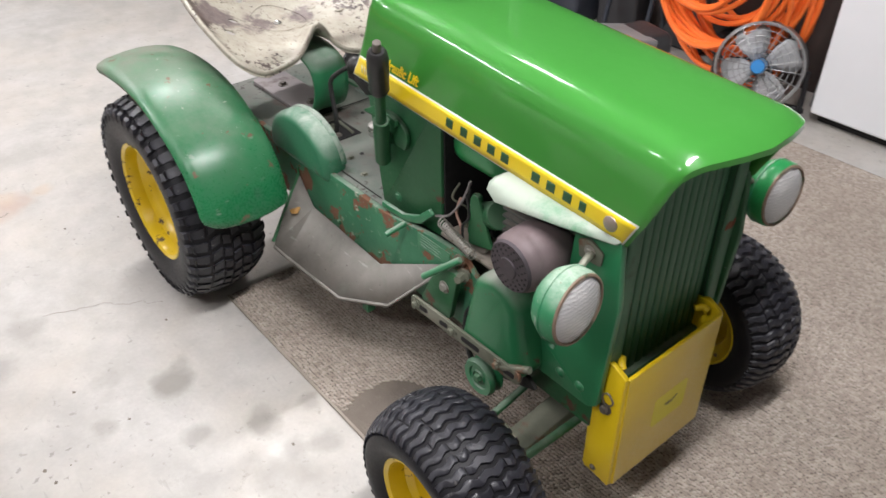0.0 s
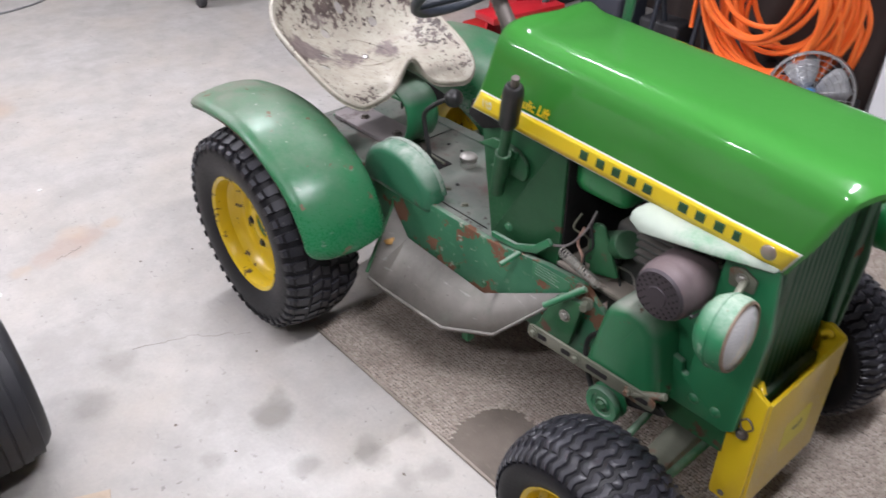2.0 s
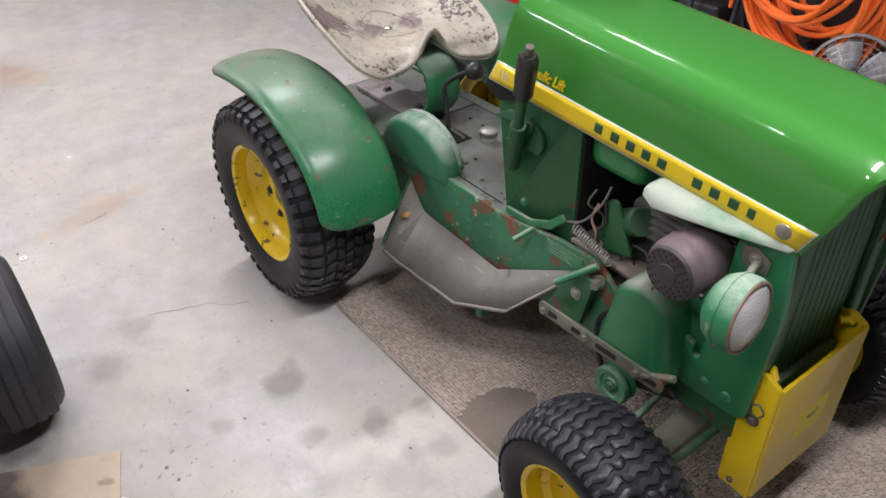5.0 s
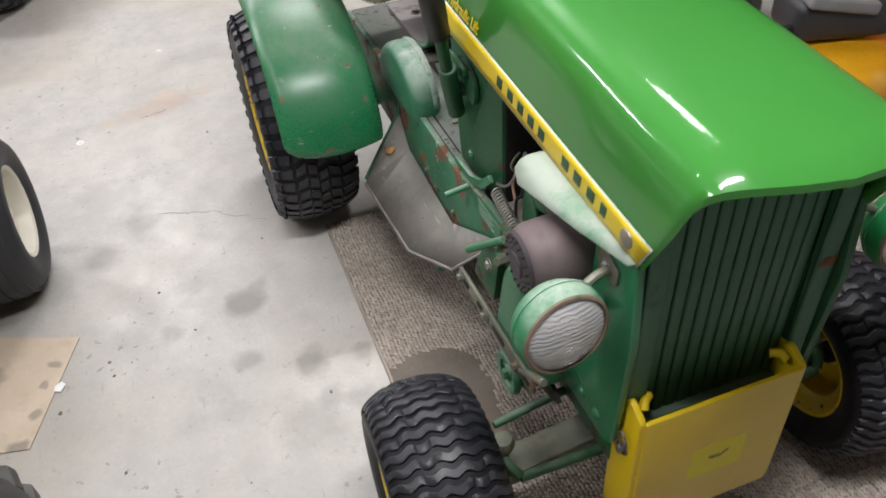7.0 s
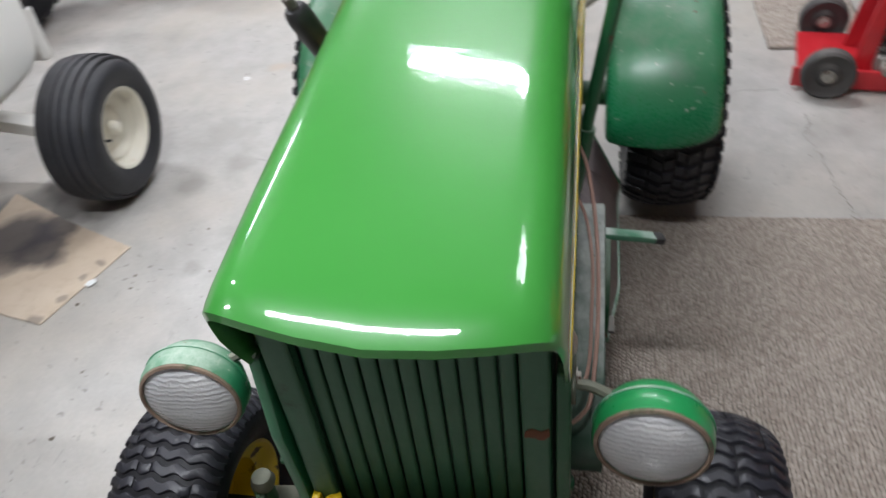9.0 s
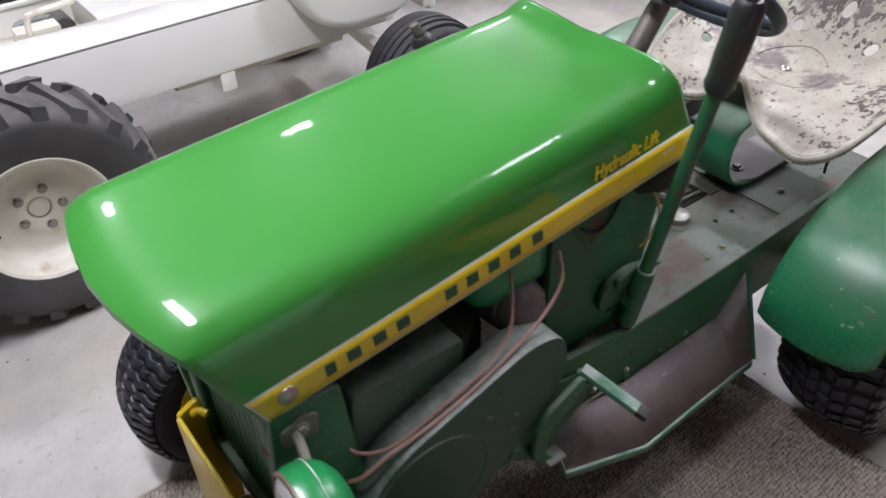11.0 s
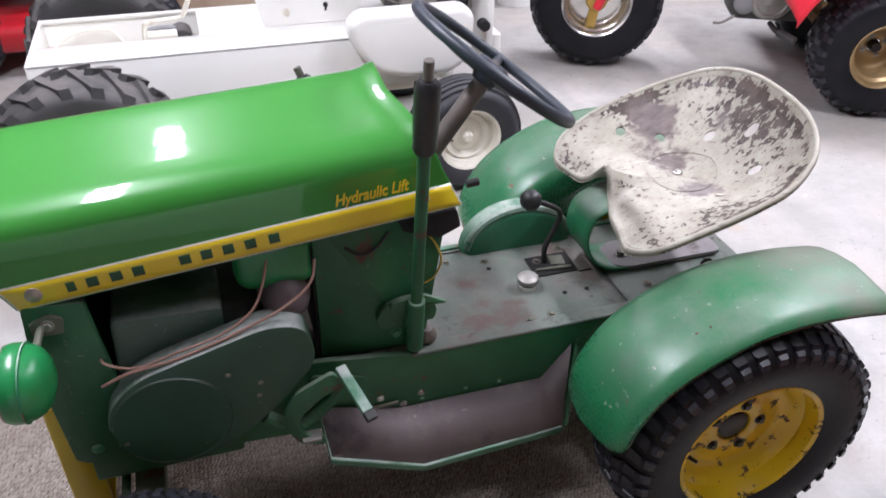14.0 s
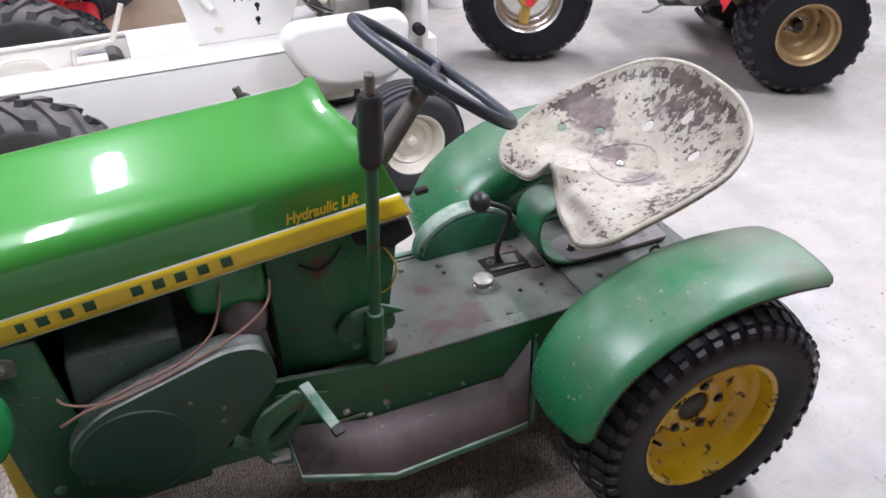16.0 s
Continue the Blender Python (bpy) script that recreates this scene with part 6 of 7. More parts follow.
# coil spring and its rods by the rail
coil = [(0.828 + 0.102 * t, -0.176 + 0.0105 * math.cos(t * 2 * math.pi * 16), 0.536 - 0.031 * t + 0.0105 * math.sin(t * 2 * math.pi * 16)) for t in np.linspace(0, 1, 16 * 10)]
part("coil_spring", tube(coil, 0.0017, 6, steps=1), bolt_steel, tractor, "rusty coil spring")
part("clutch_strap", plate(rounded([(0.61, 0.466), (0.61, 0.480), (0.69, 0.484), (0.745, 0.508), (0.785, 0.545), (0.797, 0.533), (0.756, 0.492), (0.70, 0.469)], 0.004), -0.176, -0.166, "y", 0.002), old_green, tractor, "chipped green clutch strap")
part("pedal_rod", rod((0.700, -0.232, 0.458), (0.715, -0.185, 0.478), 0.0065), old_green, tractor, "worn green pedal rod")
part("pedal_rod", rod((0.850, -0.245, 0.437), (0.925, -0.205, 0.505), 0.0075), old_green, tractor)
part("data_plate", plate([(0.755, 0.438), (0.755, 0.474), (0.865, 0.476), (0.865, 0.440)], -0.1838, -0.1822, "y", 0), old_green, tractor, "faded instruction plate")
for i in range(4):
    part("plate_bar", plate([(0.765, 0.444 + i * 0.0075), (0.765, 0.447 + i * 0.0075), (0.835 - 0.008 * (i % 2), 0.447 + i * 0.0075), (0.835 - 0.008 * (i % 2), 0.444 + i * 0.0075)], -0.1846, -0.1836, "y", 0), chalky_green, tractor)
part("linkage_end", hexbolt((0.90, -0.184, 0.478), (0, -1, 0), 0.011, 0.02), greasy_steel, tractor)
part("linkage_end", hexbolt((0.925, -0.195, 0.462), (0.4, -1, 0.2), 0.010, 0.03), greasy_steel, tractor)


part("engine_pan", box((0.80, -0.155, 0.476), (1.00, 0.10, 0.485), 0.002), pan_dust, tractor, "flat engine pan caked with tan dust")
part("bay_lever", plate(rounded([(0.845, 0.49), (0.86, 0.60), (0.885, 0.605), (0.90, 0.50)], 0.01), -0.118, -0.110, "y", 0.002), dark_green, tractor)
part("choke_wire", tube([(0.885, -0.145, 0.65), (0.868, -0.15, 0.60), (0.83, -0.155, 0.545), (0.785, -0.155, 0.52)], 0.0028, 6), grey_steel, tractor)


# footrests: bent plates hung from the rails
def footrest(s):
    if s < 0:
        out_y, out_z = 0.290, 0.205
        top = [(0.235, 0.186, 0.395), (0.30, 0.186, 0.312), (0.60, 0.186, 0.296)]
        low = [(0.262, 0.298, 0.217), (0.31, 0.290, 0.205), (0.545, 0.276, 0.203), (0.67, 0.215, 0.226), (0.882, 0.192, 0.462)]
    else:
        out_y, out_z = 0.268, 0.222
        top = [(0.252, 0.186, 0.400), (0.32, 0.186, 0.313), (0.65, 0.186, 0.316)]
        low = [(0.300, 0.274, 0.243), (0.345, 0.268, 0.232), (0.618, 0.268, 0.216), (0.812, 0.240, 0.272), (0.824, 0.190, 0.372)]
    b = bmesh.new()
    pts = [top[0], top[1], top[2], low[4], low[3], low[2], low[1], low[0]]
    v = [b.verts.new((x, s * y, z)) for x, y, z in pts]
    for f in ((0, 1, 7), (1, 6, 7), (1, 2, 5, 6), (2, 3, 4, 5)):
        b.faces.new([v[i] for i in f])
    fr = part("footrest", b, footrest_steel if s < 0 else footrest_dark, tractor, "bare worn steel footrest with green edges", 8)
    thick(fr, 0.004, 0)
    rim = [(x, s * y, z) for x, y, z in low]
    fine = smooth_line(rim, 1)
    drop = 0.017 if s > 0 else 0.008
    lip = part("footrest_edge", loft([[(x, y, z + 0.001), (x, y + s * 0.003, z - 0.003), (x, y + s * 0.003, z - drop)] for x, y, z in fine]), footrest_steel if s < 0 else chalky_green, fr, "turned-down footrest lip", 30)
    thick(lip, 0.004, 0)
    part("footrest_back", plate([(0.236, 0.23), (0.236, 0.41), (0.242, 0.41), (0.255, 0.22)], s * 0.186, s * 0.19, "y", 0), dark_green, fr)
    part("footrest_stay", tube([(0.240, s * 0.187, 0.39), (low[0][0] - 0.010, s * (out_y + 0.006), out_z + 0.018)], 0.005, 6), dark_green, fr)
    part("footrest_foot", box((0.56, s * 0.21 - 0.012, out_z - 0.06), (0.585, s * 0.21 + 0.012, out_z), 0.002), old_green, fr)
    for x in (0.42, 0.50, 0.60):
        part("footrest_bolt", hexbolt((x, s * 0.182, 0.325), (0, s, 0), 0.006, 0.005), dark_green, fr)
    return fr


for s in (1, -1):
    footrest(s)
leaf = bmesh.new()
lv = [leaf.verts.new(p) for p in ((0.245, -0.235, 0.306), (0.272, -0.240, 0.300), (0.285, -0.230, 0.302), (0.278, -0.215, 0.311), (0.255, -0.213, 0.316))]
leaf.faces.new(lv)
lf = part("dry_leaf", leaf, brown_leaf)
thick(lf, 0.0015, 0)
tagged(lf, "small dry brown leaf lying on the footrest", "leaf")

# belt guard on the other side, pedal and cables
GUARD = [(0.815, 0.535), (0.835, 0.62), (0.90, 0.635), (1.15, 0.565), (1.215, 0.49), (1.19, 0.385), (1.10, 0.335), (1.02, 0.345), (0.90, 0.435)]
bg = part("belt_guard", plate(rounded(GUARD, [0.05, 0.05, 0.06, 0.08, 0.09, 0.09, 0.08, 0.05, 0.05], 8), 0.165, 0.226, "y", 0.004, 2), guard_green, tractor, "long dark green belt guard dulled by dust")
part("guard_face", lathe([(0.0, 0.0012), (0.104, 0.0012), (0.1055, -0.001), (0.107, 0.0008), (0.108, -0.002)], basis((1.095, 0.226, 0.452), (1.095, 1, 0.452)), 48), guard_green, bg)
for x, z in ((0.929, 0.506), (0.935, 0.475), (0.985, 0.54), (1.185, 0.42)):
    part("guard_bolt", hexbolt((x, 0.2265, z), (0, 1, 0), 0.0036, 0.003), greasy_steel, bg)
part("starter_cover", lathe([(0, 0.150), (0.018, 0.149), (0.030, 0.144), (0.041, 0.132), (0.045, 0.118), (0.0455, 0.110), (0.049, 0.108), (0.050, 0.10), (0.050, 0), (0, 0)], basis((0.862, 0.03, 0.628), (0.855, 0.18, 0.636)), 36), muffler_steel, tractor, "dusty round starter cover")
part("pedal_bar", box((-0.011, -0.006, 0), (0.011, 0.006, 0.108), 0.002, m=basis((0.777, 0.22, 0.499), (0.739, 0.334, 0.456))), chalky_green, tractor, "worn pale pedal bar")
part("pedal_tip", box((-0.0112, -0.0062, 0.108), (0.0112, 0.0062, 0.127), 0.002, m=basis((0.777, 0.22, 0.499), (0.739, 0.334, 0.456))), black_metal, tractor, "black pedal bar end")
part("pedal_arm", tube([(0.775, 0.225, 0.49), (0.80, 0.22, 0.42), (0.87, 0.215, 0.36), (0.93, 0.21, 0.40)], 0.014, 8), dark_green, tractor)
hook = rounded([(0.770, 0.470), (0.795, 0.505), (0.866, 0.470), (0.893, 0.426), (0.895, 0.379), (0.872, 0.332), (0.820, 0.312), (0.820, 0.340), (0.856, 0.350), (0.868, 0.379), (0.858, 0.412), (0.826, 0.440)], 0.012)
part("pedal_hook", plate(hook, 0.228, 0.240, "y", 0.003), dark_green, tractor, "dark green curved pedal hook")
part("pedal_step", box((0.828, 0.222, 0.340), (0.866, 0.252, 0.347), 0.002), footrest_steel, tractor, "worn bare pedal step")
part("throttle_cable", tube([(1.205, 0.185, 0.535), (1.192, 0.205, 0.556), (1.147, 0.212, 0.578), (1.061, 0.216, 0.594), (0.959, 0.214, 0.625), (0.87, 0.205, 0.656), (0.815, 0.19, 0.69), (0.80, 0.165, 0.725)], 0.0030, 8), copper_wire, tractor, "pinkish throttle cable")
part("throttle_cable", tube([(1.195, 0.165, 0.60), (1.188, 0.195, 0.594), (1.137, 0.205, 0.580), (1.068, 0.207, 0.599), (0.985, 0.207, 0.622), (0.925, 0.196, 0.655), (0.90, 0.175, 0.69), (0.885, 0.15, 0.73)], 0.0026, 8), copper_wire, tractor)
part("dash_wire", tube([(0.585, 0.153, 0.74), (0.565, 0.157, 0.71), (0.552, 0.158, 0.67), (0.565, 0.156, 0.63), (0.585, 0.153, 0.615)], 0.0022, 6), yellow_wire, tractor, "yellow dash wire")
part("cable_loop", tube([(0.74, 0.153, 0.73), (0.71, 0.157, 0.71), (0.68, 0.157, 0.722), (0.655, 0.153, 0.75)], 0.003, 6), grip_black, tractor)
part("rail_strip", box((0.652, 0.1835, 0.331), (0.728, 0.190, 0.338), 0.002), greasy_steel, tractor, "worn steel strip on the rail")
for x, z in ((0.640, 0.322), (0.690, 0.352), (0.60, 0.345)):
    part("rail_bolt", hexbolt((x, 0.1825, z), (0, 1, 0), 0.0055, 0.005), bolt_steel, tractor)
part("tie_bracket", plate(rounded([(0.72, 0.37), (0.72, 0.43), (0.83, 0.46), (0.86, 0.37)], 0.01), 0.183, 0.190, "y", 0.002), dark_green, tractor)

rng = random.Random(3)
for i in range(6):
    x, y, z = 0.84 + 0.02 * i, -0.135 + 0.012 * (i % 3), 0.62 - 0.01 * i
    part("bay_wire", tube([(x, y, z), (x + rng.uniform(-0.02, 0.03), y - 0.012, z - 0.035), (x + rng.uniform(-0.01, 0.04), y + 0.01, z - 0.06), (x + rng.uniform(0, 0.05), y, z - 0.10)], 0.0026, 6), (greasy_steel, grip_black, bolt_steel)[i % 3], tractor)
part("throttle_body", lathe([(0.012, 0), (0.020, 0.004), (0.020, 0.03), (0.028, 0.034), (0.028, 0.048), (0, 0.05)], basis((0.905, -0.085, 0.535), (0.92, -0.16, 0.55)), 22), black_metal, tractor, "grimy carburettor body")
part("rail_lip", box((0.02, 0.150, 0.4500), (0.62, 0.1845, 0.4592), 0.004, 3), tunnel_paint, tractor, "worn rolled edge of the deck")
part("deck_seam", box((0.10, -0.16, 0.4562), (0.103, 0.15, 0.4575), 0), hole_black, deck)
part("deck_seam", box((0.352, -0.15, 0.4562), (0.57, -0.1475, 0.4575), 0), hole_black, deck)

# ---------- the white tractor beside it ----------
WC = -1.70
white = thing("white_tractor", pose(0, WC, 0), "stripped garden tractor freshly painted white with bare frame", "tractor")
for s in (1, -1):
    wheel("rear_wheel", white, (1.31, s * 0.55, 0.320), s, 0.300, 0.165, 0.20, 0.02, 0.03, tractor_bars(0.300, 0.10, 20), 0.022, rim_white, old_rubber, old_rubber, rim_white, 5, 0.055, 10)
    fw = wheel("front_wheel", white, (0.012, s * 0.467, 0.219), s, 0.214, 0.118, 0.165, 0.022, 0.022, None, 0, rim_white, dull_rubber, dull_rubber, rim_white, 0, steer=0)
    for v in (-0.056, -0.028, 0.0, 0.028, 0.056):
        r = crown(0.214, 0.0825, v)
        part("tread_rib", lathe([(r - 0.003, v - 0.0125), (r + 0.004, v - 0.011), (r + 0.004, v + 0.011), (r - 0.003, v + 0.0125)], None, 64), dull_rubber, fw)
    part("hub_cap", lathe([(0, 0.062), (0.014, 0.060), (0.021, 0.052), (0.022, 0.03), (0.03, 0.028)], None, 24), rim_white, fw)
    part("rail", plate(rounded([(-0.02, 0.35), (-0.02, 0.55), (1.50, 0.55), (1.50, 0.40), (1.02, 0.35)], 0.012), s * 0.232, s * 0.246, "y", 0.005), white_paint, white)
    part("rail_flange", box((-0.02, s * 0.075, 0.538) if s > 0 else (-0.02, -0.246, 0.538), (1.50, 0.246, 0.5505) if s > 0 else (1.50, -0.222, 0.5505), 0.003), white_paint, white)
    part("kingpin", rod((0.012, s * 0.33, 0.19), (0.012, s * 0.33, 0.31), 0.018), white_paint, white)
part("front_deck", box((-0.02, -0.232, 0.537), (0.92, 0.232, 0.5495), 0.002), white_paint, white)
part("tray_floor", box((0.92, -0.232, 0.44), (1.49, 0.232, 0.45), 0.002), rim_white, white)
part("tray_end", box((0.905, -0.232, 0.44), (0.92, 0.232, 0.537), 0.002), rim_white, white)
part("rear_plate", box((1.485, -0.232, 0.36), (1.50, 0.232, 0.55), 0.002), white_paint, white)
part("tray_drum", rod((0.985, -0.205, 0.475), (0.985, -0.10, 0.475), 0.04), old_rubber, white)
part("tray_lever", tube([(1.12, -0.13, 0.46), (1.10, -0.16, 0.505), (1.00, -0.17, 0.50), (0.95, -0.17, 0.48)], 0.012, 8), grey_plastic, white)
part("tray_wire", tube([(1.45, -0.14, 0.47), (1.38, -0.20, 0.505), (1.25, -0.20, 0.505), (1.20, -0.15, 0.46)], 0.005, 6), rim_white, white)
part("tray_block", box((1.00, -0.13, 0.45), (1.13, -0.06, 0.515), 0.006), rim_white, white)
part("front_axle", plate(rounded([(-0.34, 0.21), (-0.34, 0.25), (0, 0.31), (0.34, 0.25), (0.34, 0.21), (0, 0.265)], 0.01), 0.005, 0.065, "x", 0.005), white_paint, white)
part("rear_axle", rod((1.30, -0.50, 0.33), (1.30, 0.50, 0.33), 0.03), white_paint, white)
part("gear_rod", tube([(1.112, 0.06, 0.47), (1.108, 0.06, 0.585), (1.085, 0.06, 0.606), (0.99, 0.06, 0.614), (0.965, 0.06, 0.63), (0.912, 0.06, 0.74)], 0.0095, 10), rim_white, white, "bent white gear rod")
ped = part("dash_tower", plate(rounded([(0.338, 0.551), (0.235, 0.77), (0.235, 0.92), (0.765, 0.92), (0.735, 0.80), (0.68, 0.551)], 0.006), -0.09, 0.06, "y", 0.004), white_paint, white, "white dash tower with stamped slots")
for x, z in ((0.440, 0.672), (0.444, 0.620)):
    part("key_slot", lathe([(0.010, 0), (0.010, 0.0015), (0, 0.0015)], basis((x, 0.060, z), (x, 1, z)), 18), hole_black, ped)
    part("key_slot", box((x - 0.004, 0.0595, z - 0.022), (x + 0.004, 0.0615, z), 0), hole_black, ped)
part("pivot_bolt", lathe([(0.015, 0), (0.015, 0.006), (0.009, 0.008), (0.009, 0.004), (0, 0.004)], basis((0.595, 0.060, 0.602), (0.595, 1, 0.602)), 24), rim_white, ped)
part("quadrant_arm", rod((0.612, 0.075, 0.682), (0.655, 0.075, 0.75), 0.014), white_paint, ped)
lettering("model_number", "110", 0.045, Matrix.Translation((0.535, 0.0608, 0.693)) @ Matrix.Rotation(math.pi, 4, "Z") @ Matrix.Rotation(math.pi / 2, 4, "X"), hole_black, ped, 0, 1.25)
part("engine", box((-0.13, -0.14, 0.56), (0.20, 0.10, 0.90), 0.03, 3), engine_grey, white, "dark engine with cooling fins")
part("crankcase", box((0.10, -0.10, 0.62), (0.20, 0.155, 0.90), 0.03, 3), cast_alloy, white, "pale alloy crankcase")
part("cover_plate", box((0.03, 0.10, 0.61), (0.17, 0.165, 0.685), 0.015, 3), cast_alloy, white)
part("fuel_line", tube([(0.235, 0.15, 0.90), (0.245, 0.15, 0.80), (0.235, 0.15, 0.72), (0.20, 0.15, 0.68)], 0.015, 10), rim_white, white, "pale fuel line")
for k in range(4):
    part("engine_wire", tube([(0.20, 0.14 + 0.008 * k, 0.83), (0.265 + 0.012 * k, 0.15, 0.78 - 0.01 * k), (0.285, 0.15 + 0.006 * k, 0.70), (0.24 - 0.02 * k, 0.16, 0.64)], 0.004, 6), grip_black if k % 2 else bolt_steel, white)
for i in range(7):
    part("cooling_fin", box((0.015 + i * 0.012, -0.10, 0.69), (0.021 + i * 0.012, 0.150, 0.90), 0.001), black_metal, white)
part("engine_hose", tube([(0.05, 0.17, 0.78), (0.02, 0.19, 0.725), (-0.04, 0.19, 0.715), (-0.10, 0.18, 0.74)], 0.024, 10), grip_black, white)
body = rounded([(-0.20, 0.42), (-0.215, 0.60), (-0.17, 0.645), (0.27, 0.645), (0.325, 0.60), (0.31, 0.52), (0.22, 0.40), (0.10, 0.36), (-0.12, 0.36)], [0.05, 0.04, 0.05, 0.05, 0.05, 0.08, 0.08, 0.06, 0.08])
body = [(0.06 + (x - 0.06) * 0.9 + 0.12, 0.532 + (z - 0.50) * 0.9) for x, z in body]
part("front_guard", plate(body, 0.245, 0.345, "y", 0.03, 4), white_paint, white, "rounded white guard panel")
part("front_panel", box((-0.175, -0.20, 0.36), (-0.145, 0.25, 0.95), 0.006), white_paint, white)
part("front_nose", box((-0.215, -0.22, 0.34), (-0.175, 0.24, 0.51), 0.012, 3), white_paint, white)
part("panel_knob", rod((-0.125, 0.25, 0.56), (-0.125, 0.29, 0.56), 0.022), hole_black, white)
part("tow_tab", plate(rounded([(0.60, 0.285), (0.60, 0.35), (0.65, 0.35), (0.65, 0.285)], 0.008), 0.236, 0.242, "y", 0.001), white_paint, white)
part("under_pipe", rod((0.10, 0.05, 0.27), (0.75, 0.08, 0.29), 0.03), rim_white, white)

# ---------- the red three-wheeler ----------
trike = thing("three_wheeler", Matrix.Translation((-1.075, -2.30, 0)) @ Matrix.Rotation(radians(154.8), 4, "Z"), "red three-wheeled off-road bike with knobby balloon tyres", "three-wheeler")
front = wheel("front_wheel", trike, (0, 0.0, 0.342), -1, 0.330, 0.172, 0.22, 0.03, 0.03, knobs(0.330, 0.11, 28), 0.012, chrome, rubber, tread_rubber, gold_bright, 0)
for i in range(3):
    a = 2 * math.pi * i / 3 + 0.4
    part("spoke", box((0.02, -0.024, -0.012), (0.140, 0.024, 0.012), 0.006, m=Matrix.Rotation(a, 4, "Z") @ Matrix.Translation((0, 0, 0.06))), gold_bright, front)
part("hub_drum", lathe([(0, 0.085), (0.045, 0.085), (0.055, 0.07), (0.055, 0.04), (0, 0.04)], None, 28), gold_bright, front)
for s in (1, -1):
    part("fork_leg", rod((0.0, s * 0.135, 0.32), (0.22, s * 0.125, 0.86), 0.022), trike_red, trike)
    wheel("rear_wheel", trike, (1.27, s * 0.42, 0.30), s, 0.288, 0.142, 0.26, -0.045, 0.030, knobs(0.288, 0.13, 26), 0.010, gold, rubber, tread_rubber, black_metal, 4, 0.05)
part("rear_axle", rod((1.27, -0.42, 0.30), (1.27, 0.42, 0.30), 0.022), black_metal, trike)
part("frame_tube", tube([(0.22, 0, 0.84), (0.40, 0, 0.72), (0.75, 0, 0.62), (1.15, 0, 0.60)], 0.022), trike_red, trike)
part("down_tube", tube([(0.26, 0, 0.80), (0.46, 0, 0.62), (0.58, 0.02, 0.50), (0.66, 0.05, 0.42)], 0.016), black_metal, trike)
part("crankcase", box((0.60, -0.12, 0.27), (0.98, 0.12, 0.46), 0.05, 4), engine_grey, trike, "cast alloy engine case")
part("case_cover", lathe([(0, 0.04), (0.070, 0.040), (0.076, 0.050), (0.092, 0.046), (0.102, 0.03), (0.104, 0), (0, 0)], basis((0.78, -0.115, 0.39), (0.78, -1, 0.39)), 36), cast_alloy, trike)
part("clutch_cover", lathe([(0, 0.04), (0.03, 0.038), (0.05, 0.025), (0.052, 0), (0, 0)], basis((0.66, -0.115, 0.36), (0.66, -1, 0.36)), 30), grey_plastic, trike)
part("case_badge", box((0.735, -0.164, 0.365), (0.825, -0.152, 0.415), 0.004), cast_alloy, trike)
for k in range(6):
    a = 2 * math.pi * k / 6
    part("case_bolt", hexbolt((0.78 + 0.078 * math.cos(a), -0.132, 0.39 + 0.078 * math.sin(a)), (0, -1, 0), 0.007, 0.01), bolt_steel, trike)
part("cylinder", rod((0.66, 0, 0.42), (0.57, 0, 0.62), 0.06), black_metal, trike)
for i in range(7):
    part("cooling_fin", lathe([(0, 0), (0.085, 0), (0.085, 0.004), (0, 0.004)], basis((0.652 - 0.011 * i, 0, 0.44 + 0.0245 * i), (0.57, 0, 0.62)), 24), cast_alloy, trike)
part("carburettor", rod((0.74, -0.02, 0.52), (0.86, -0.03, 0.54), 0.035), grip_black, trike)
part("kick_lever", tube([(0.86, -0.13, 0.36), (0.88, -0.18, 0.44), (0.90, -0.19, 0.50)], 0.009, 8), cast_alloy, trike)
part("shift_rod", tube([(0.62, -0.14, 0.30), (0.56, -0.16, 0.27), (0.52, -0.17, 0.27)], 0.007, 8), cast_alloy, trike)
part("foot_peg", tube([(0.80, -0.12, 0.27), (0.82, -0.16, 0.25), (0.85, -0.20, 0.235)], 0.013, 8), black_metal, trike)
part("peg_pad", rod((0.835, -0.185, 0.242), (0.905, -0.245, 0.222), 0.021), old_rubber, trike, "worn round rubber foot peg")
part("heat_shield", plate(rounded([(0.64, 0.48), (0.66, 0.58), (0.84, 0.57), (0.88, 0.48)], 0.02), -0.16, -0.14, "y", 0.004), black_metal, trike)
rows = []
for i, (x, z) in enumerate(smooth_line([(0.77, 0.34), (0.84, 0.46), (0.92, 0.60), (1.06, 0.70), (1.27, 0.72), (1.47, 0.68), (1.59, 0.58)], 4)):
    rows.append([(x, y, z + d) for y, d in ((-0.60, -0.035), (-0.59, -0.005), (-0.45, 0.008), (-0.30, 0.010), (-0.22, 0.03), (0, 0.04), (0.22, 0.03), (0.30, 0.01), (0.45, 0.008), (0.59, -0.005), (0.60, -0.035))])
thick(part("rear_mudguard", loft([r for r in rows if r[0][2] > 0.40]), trike_red, trike, "red plastic rear mudguard", 50), 0.006, 0)
part("carrier", tube([(1.10, -0.40, 0.73), (1.42, -0.40, 0.73), (1.42, 0.40, 0.73), (1.10, 0.40, 0.73)], 0.014, 10, steps=4), chrome, trike)
part("saddle", box((0.55, -0.14, 0.66), (1.30, 0.14, 0.78), 0.05, 4), grip_black, trike)
part("petrol_tank", box((0.28, -0.13, 0.68), (0.58, 0.13, 0.86), 0.06, 4), trike_red, trike)
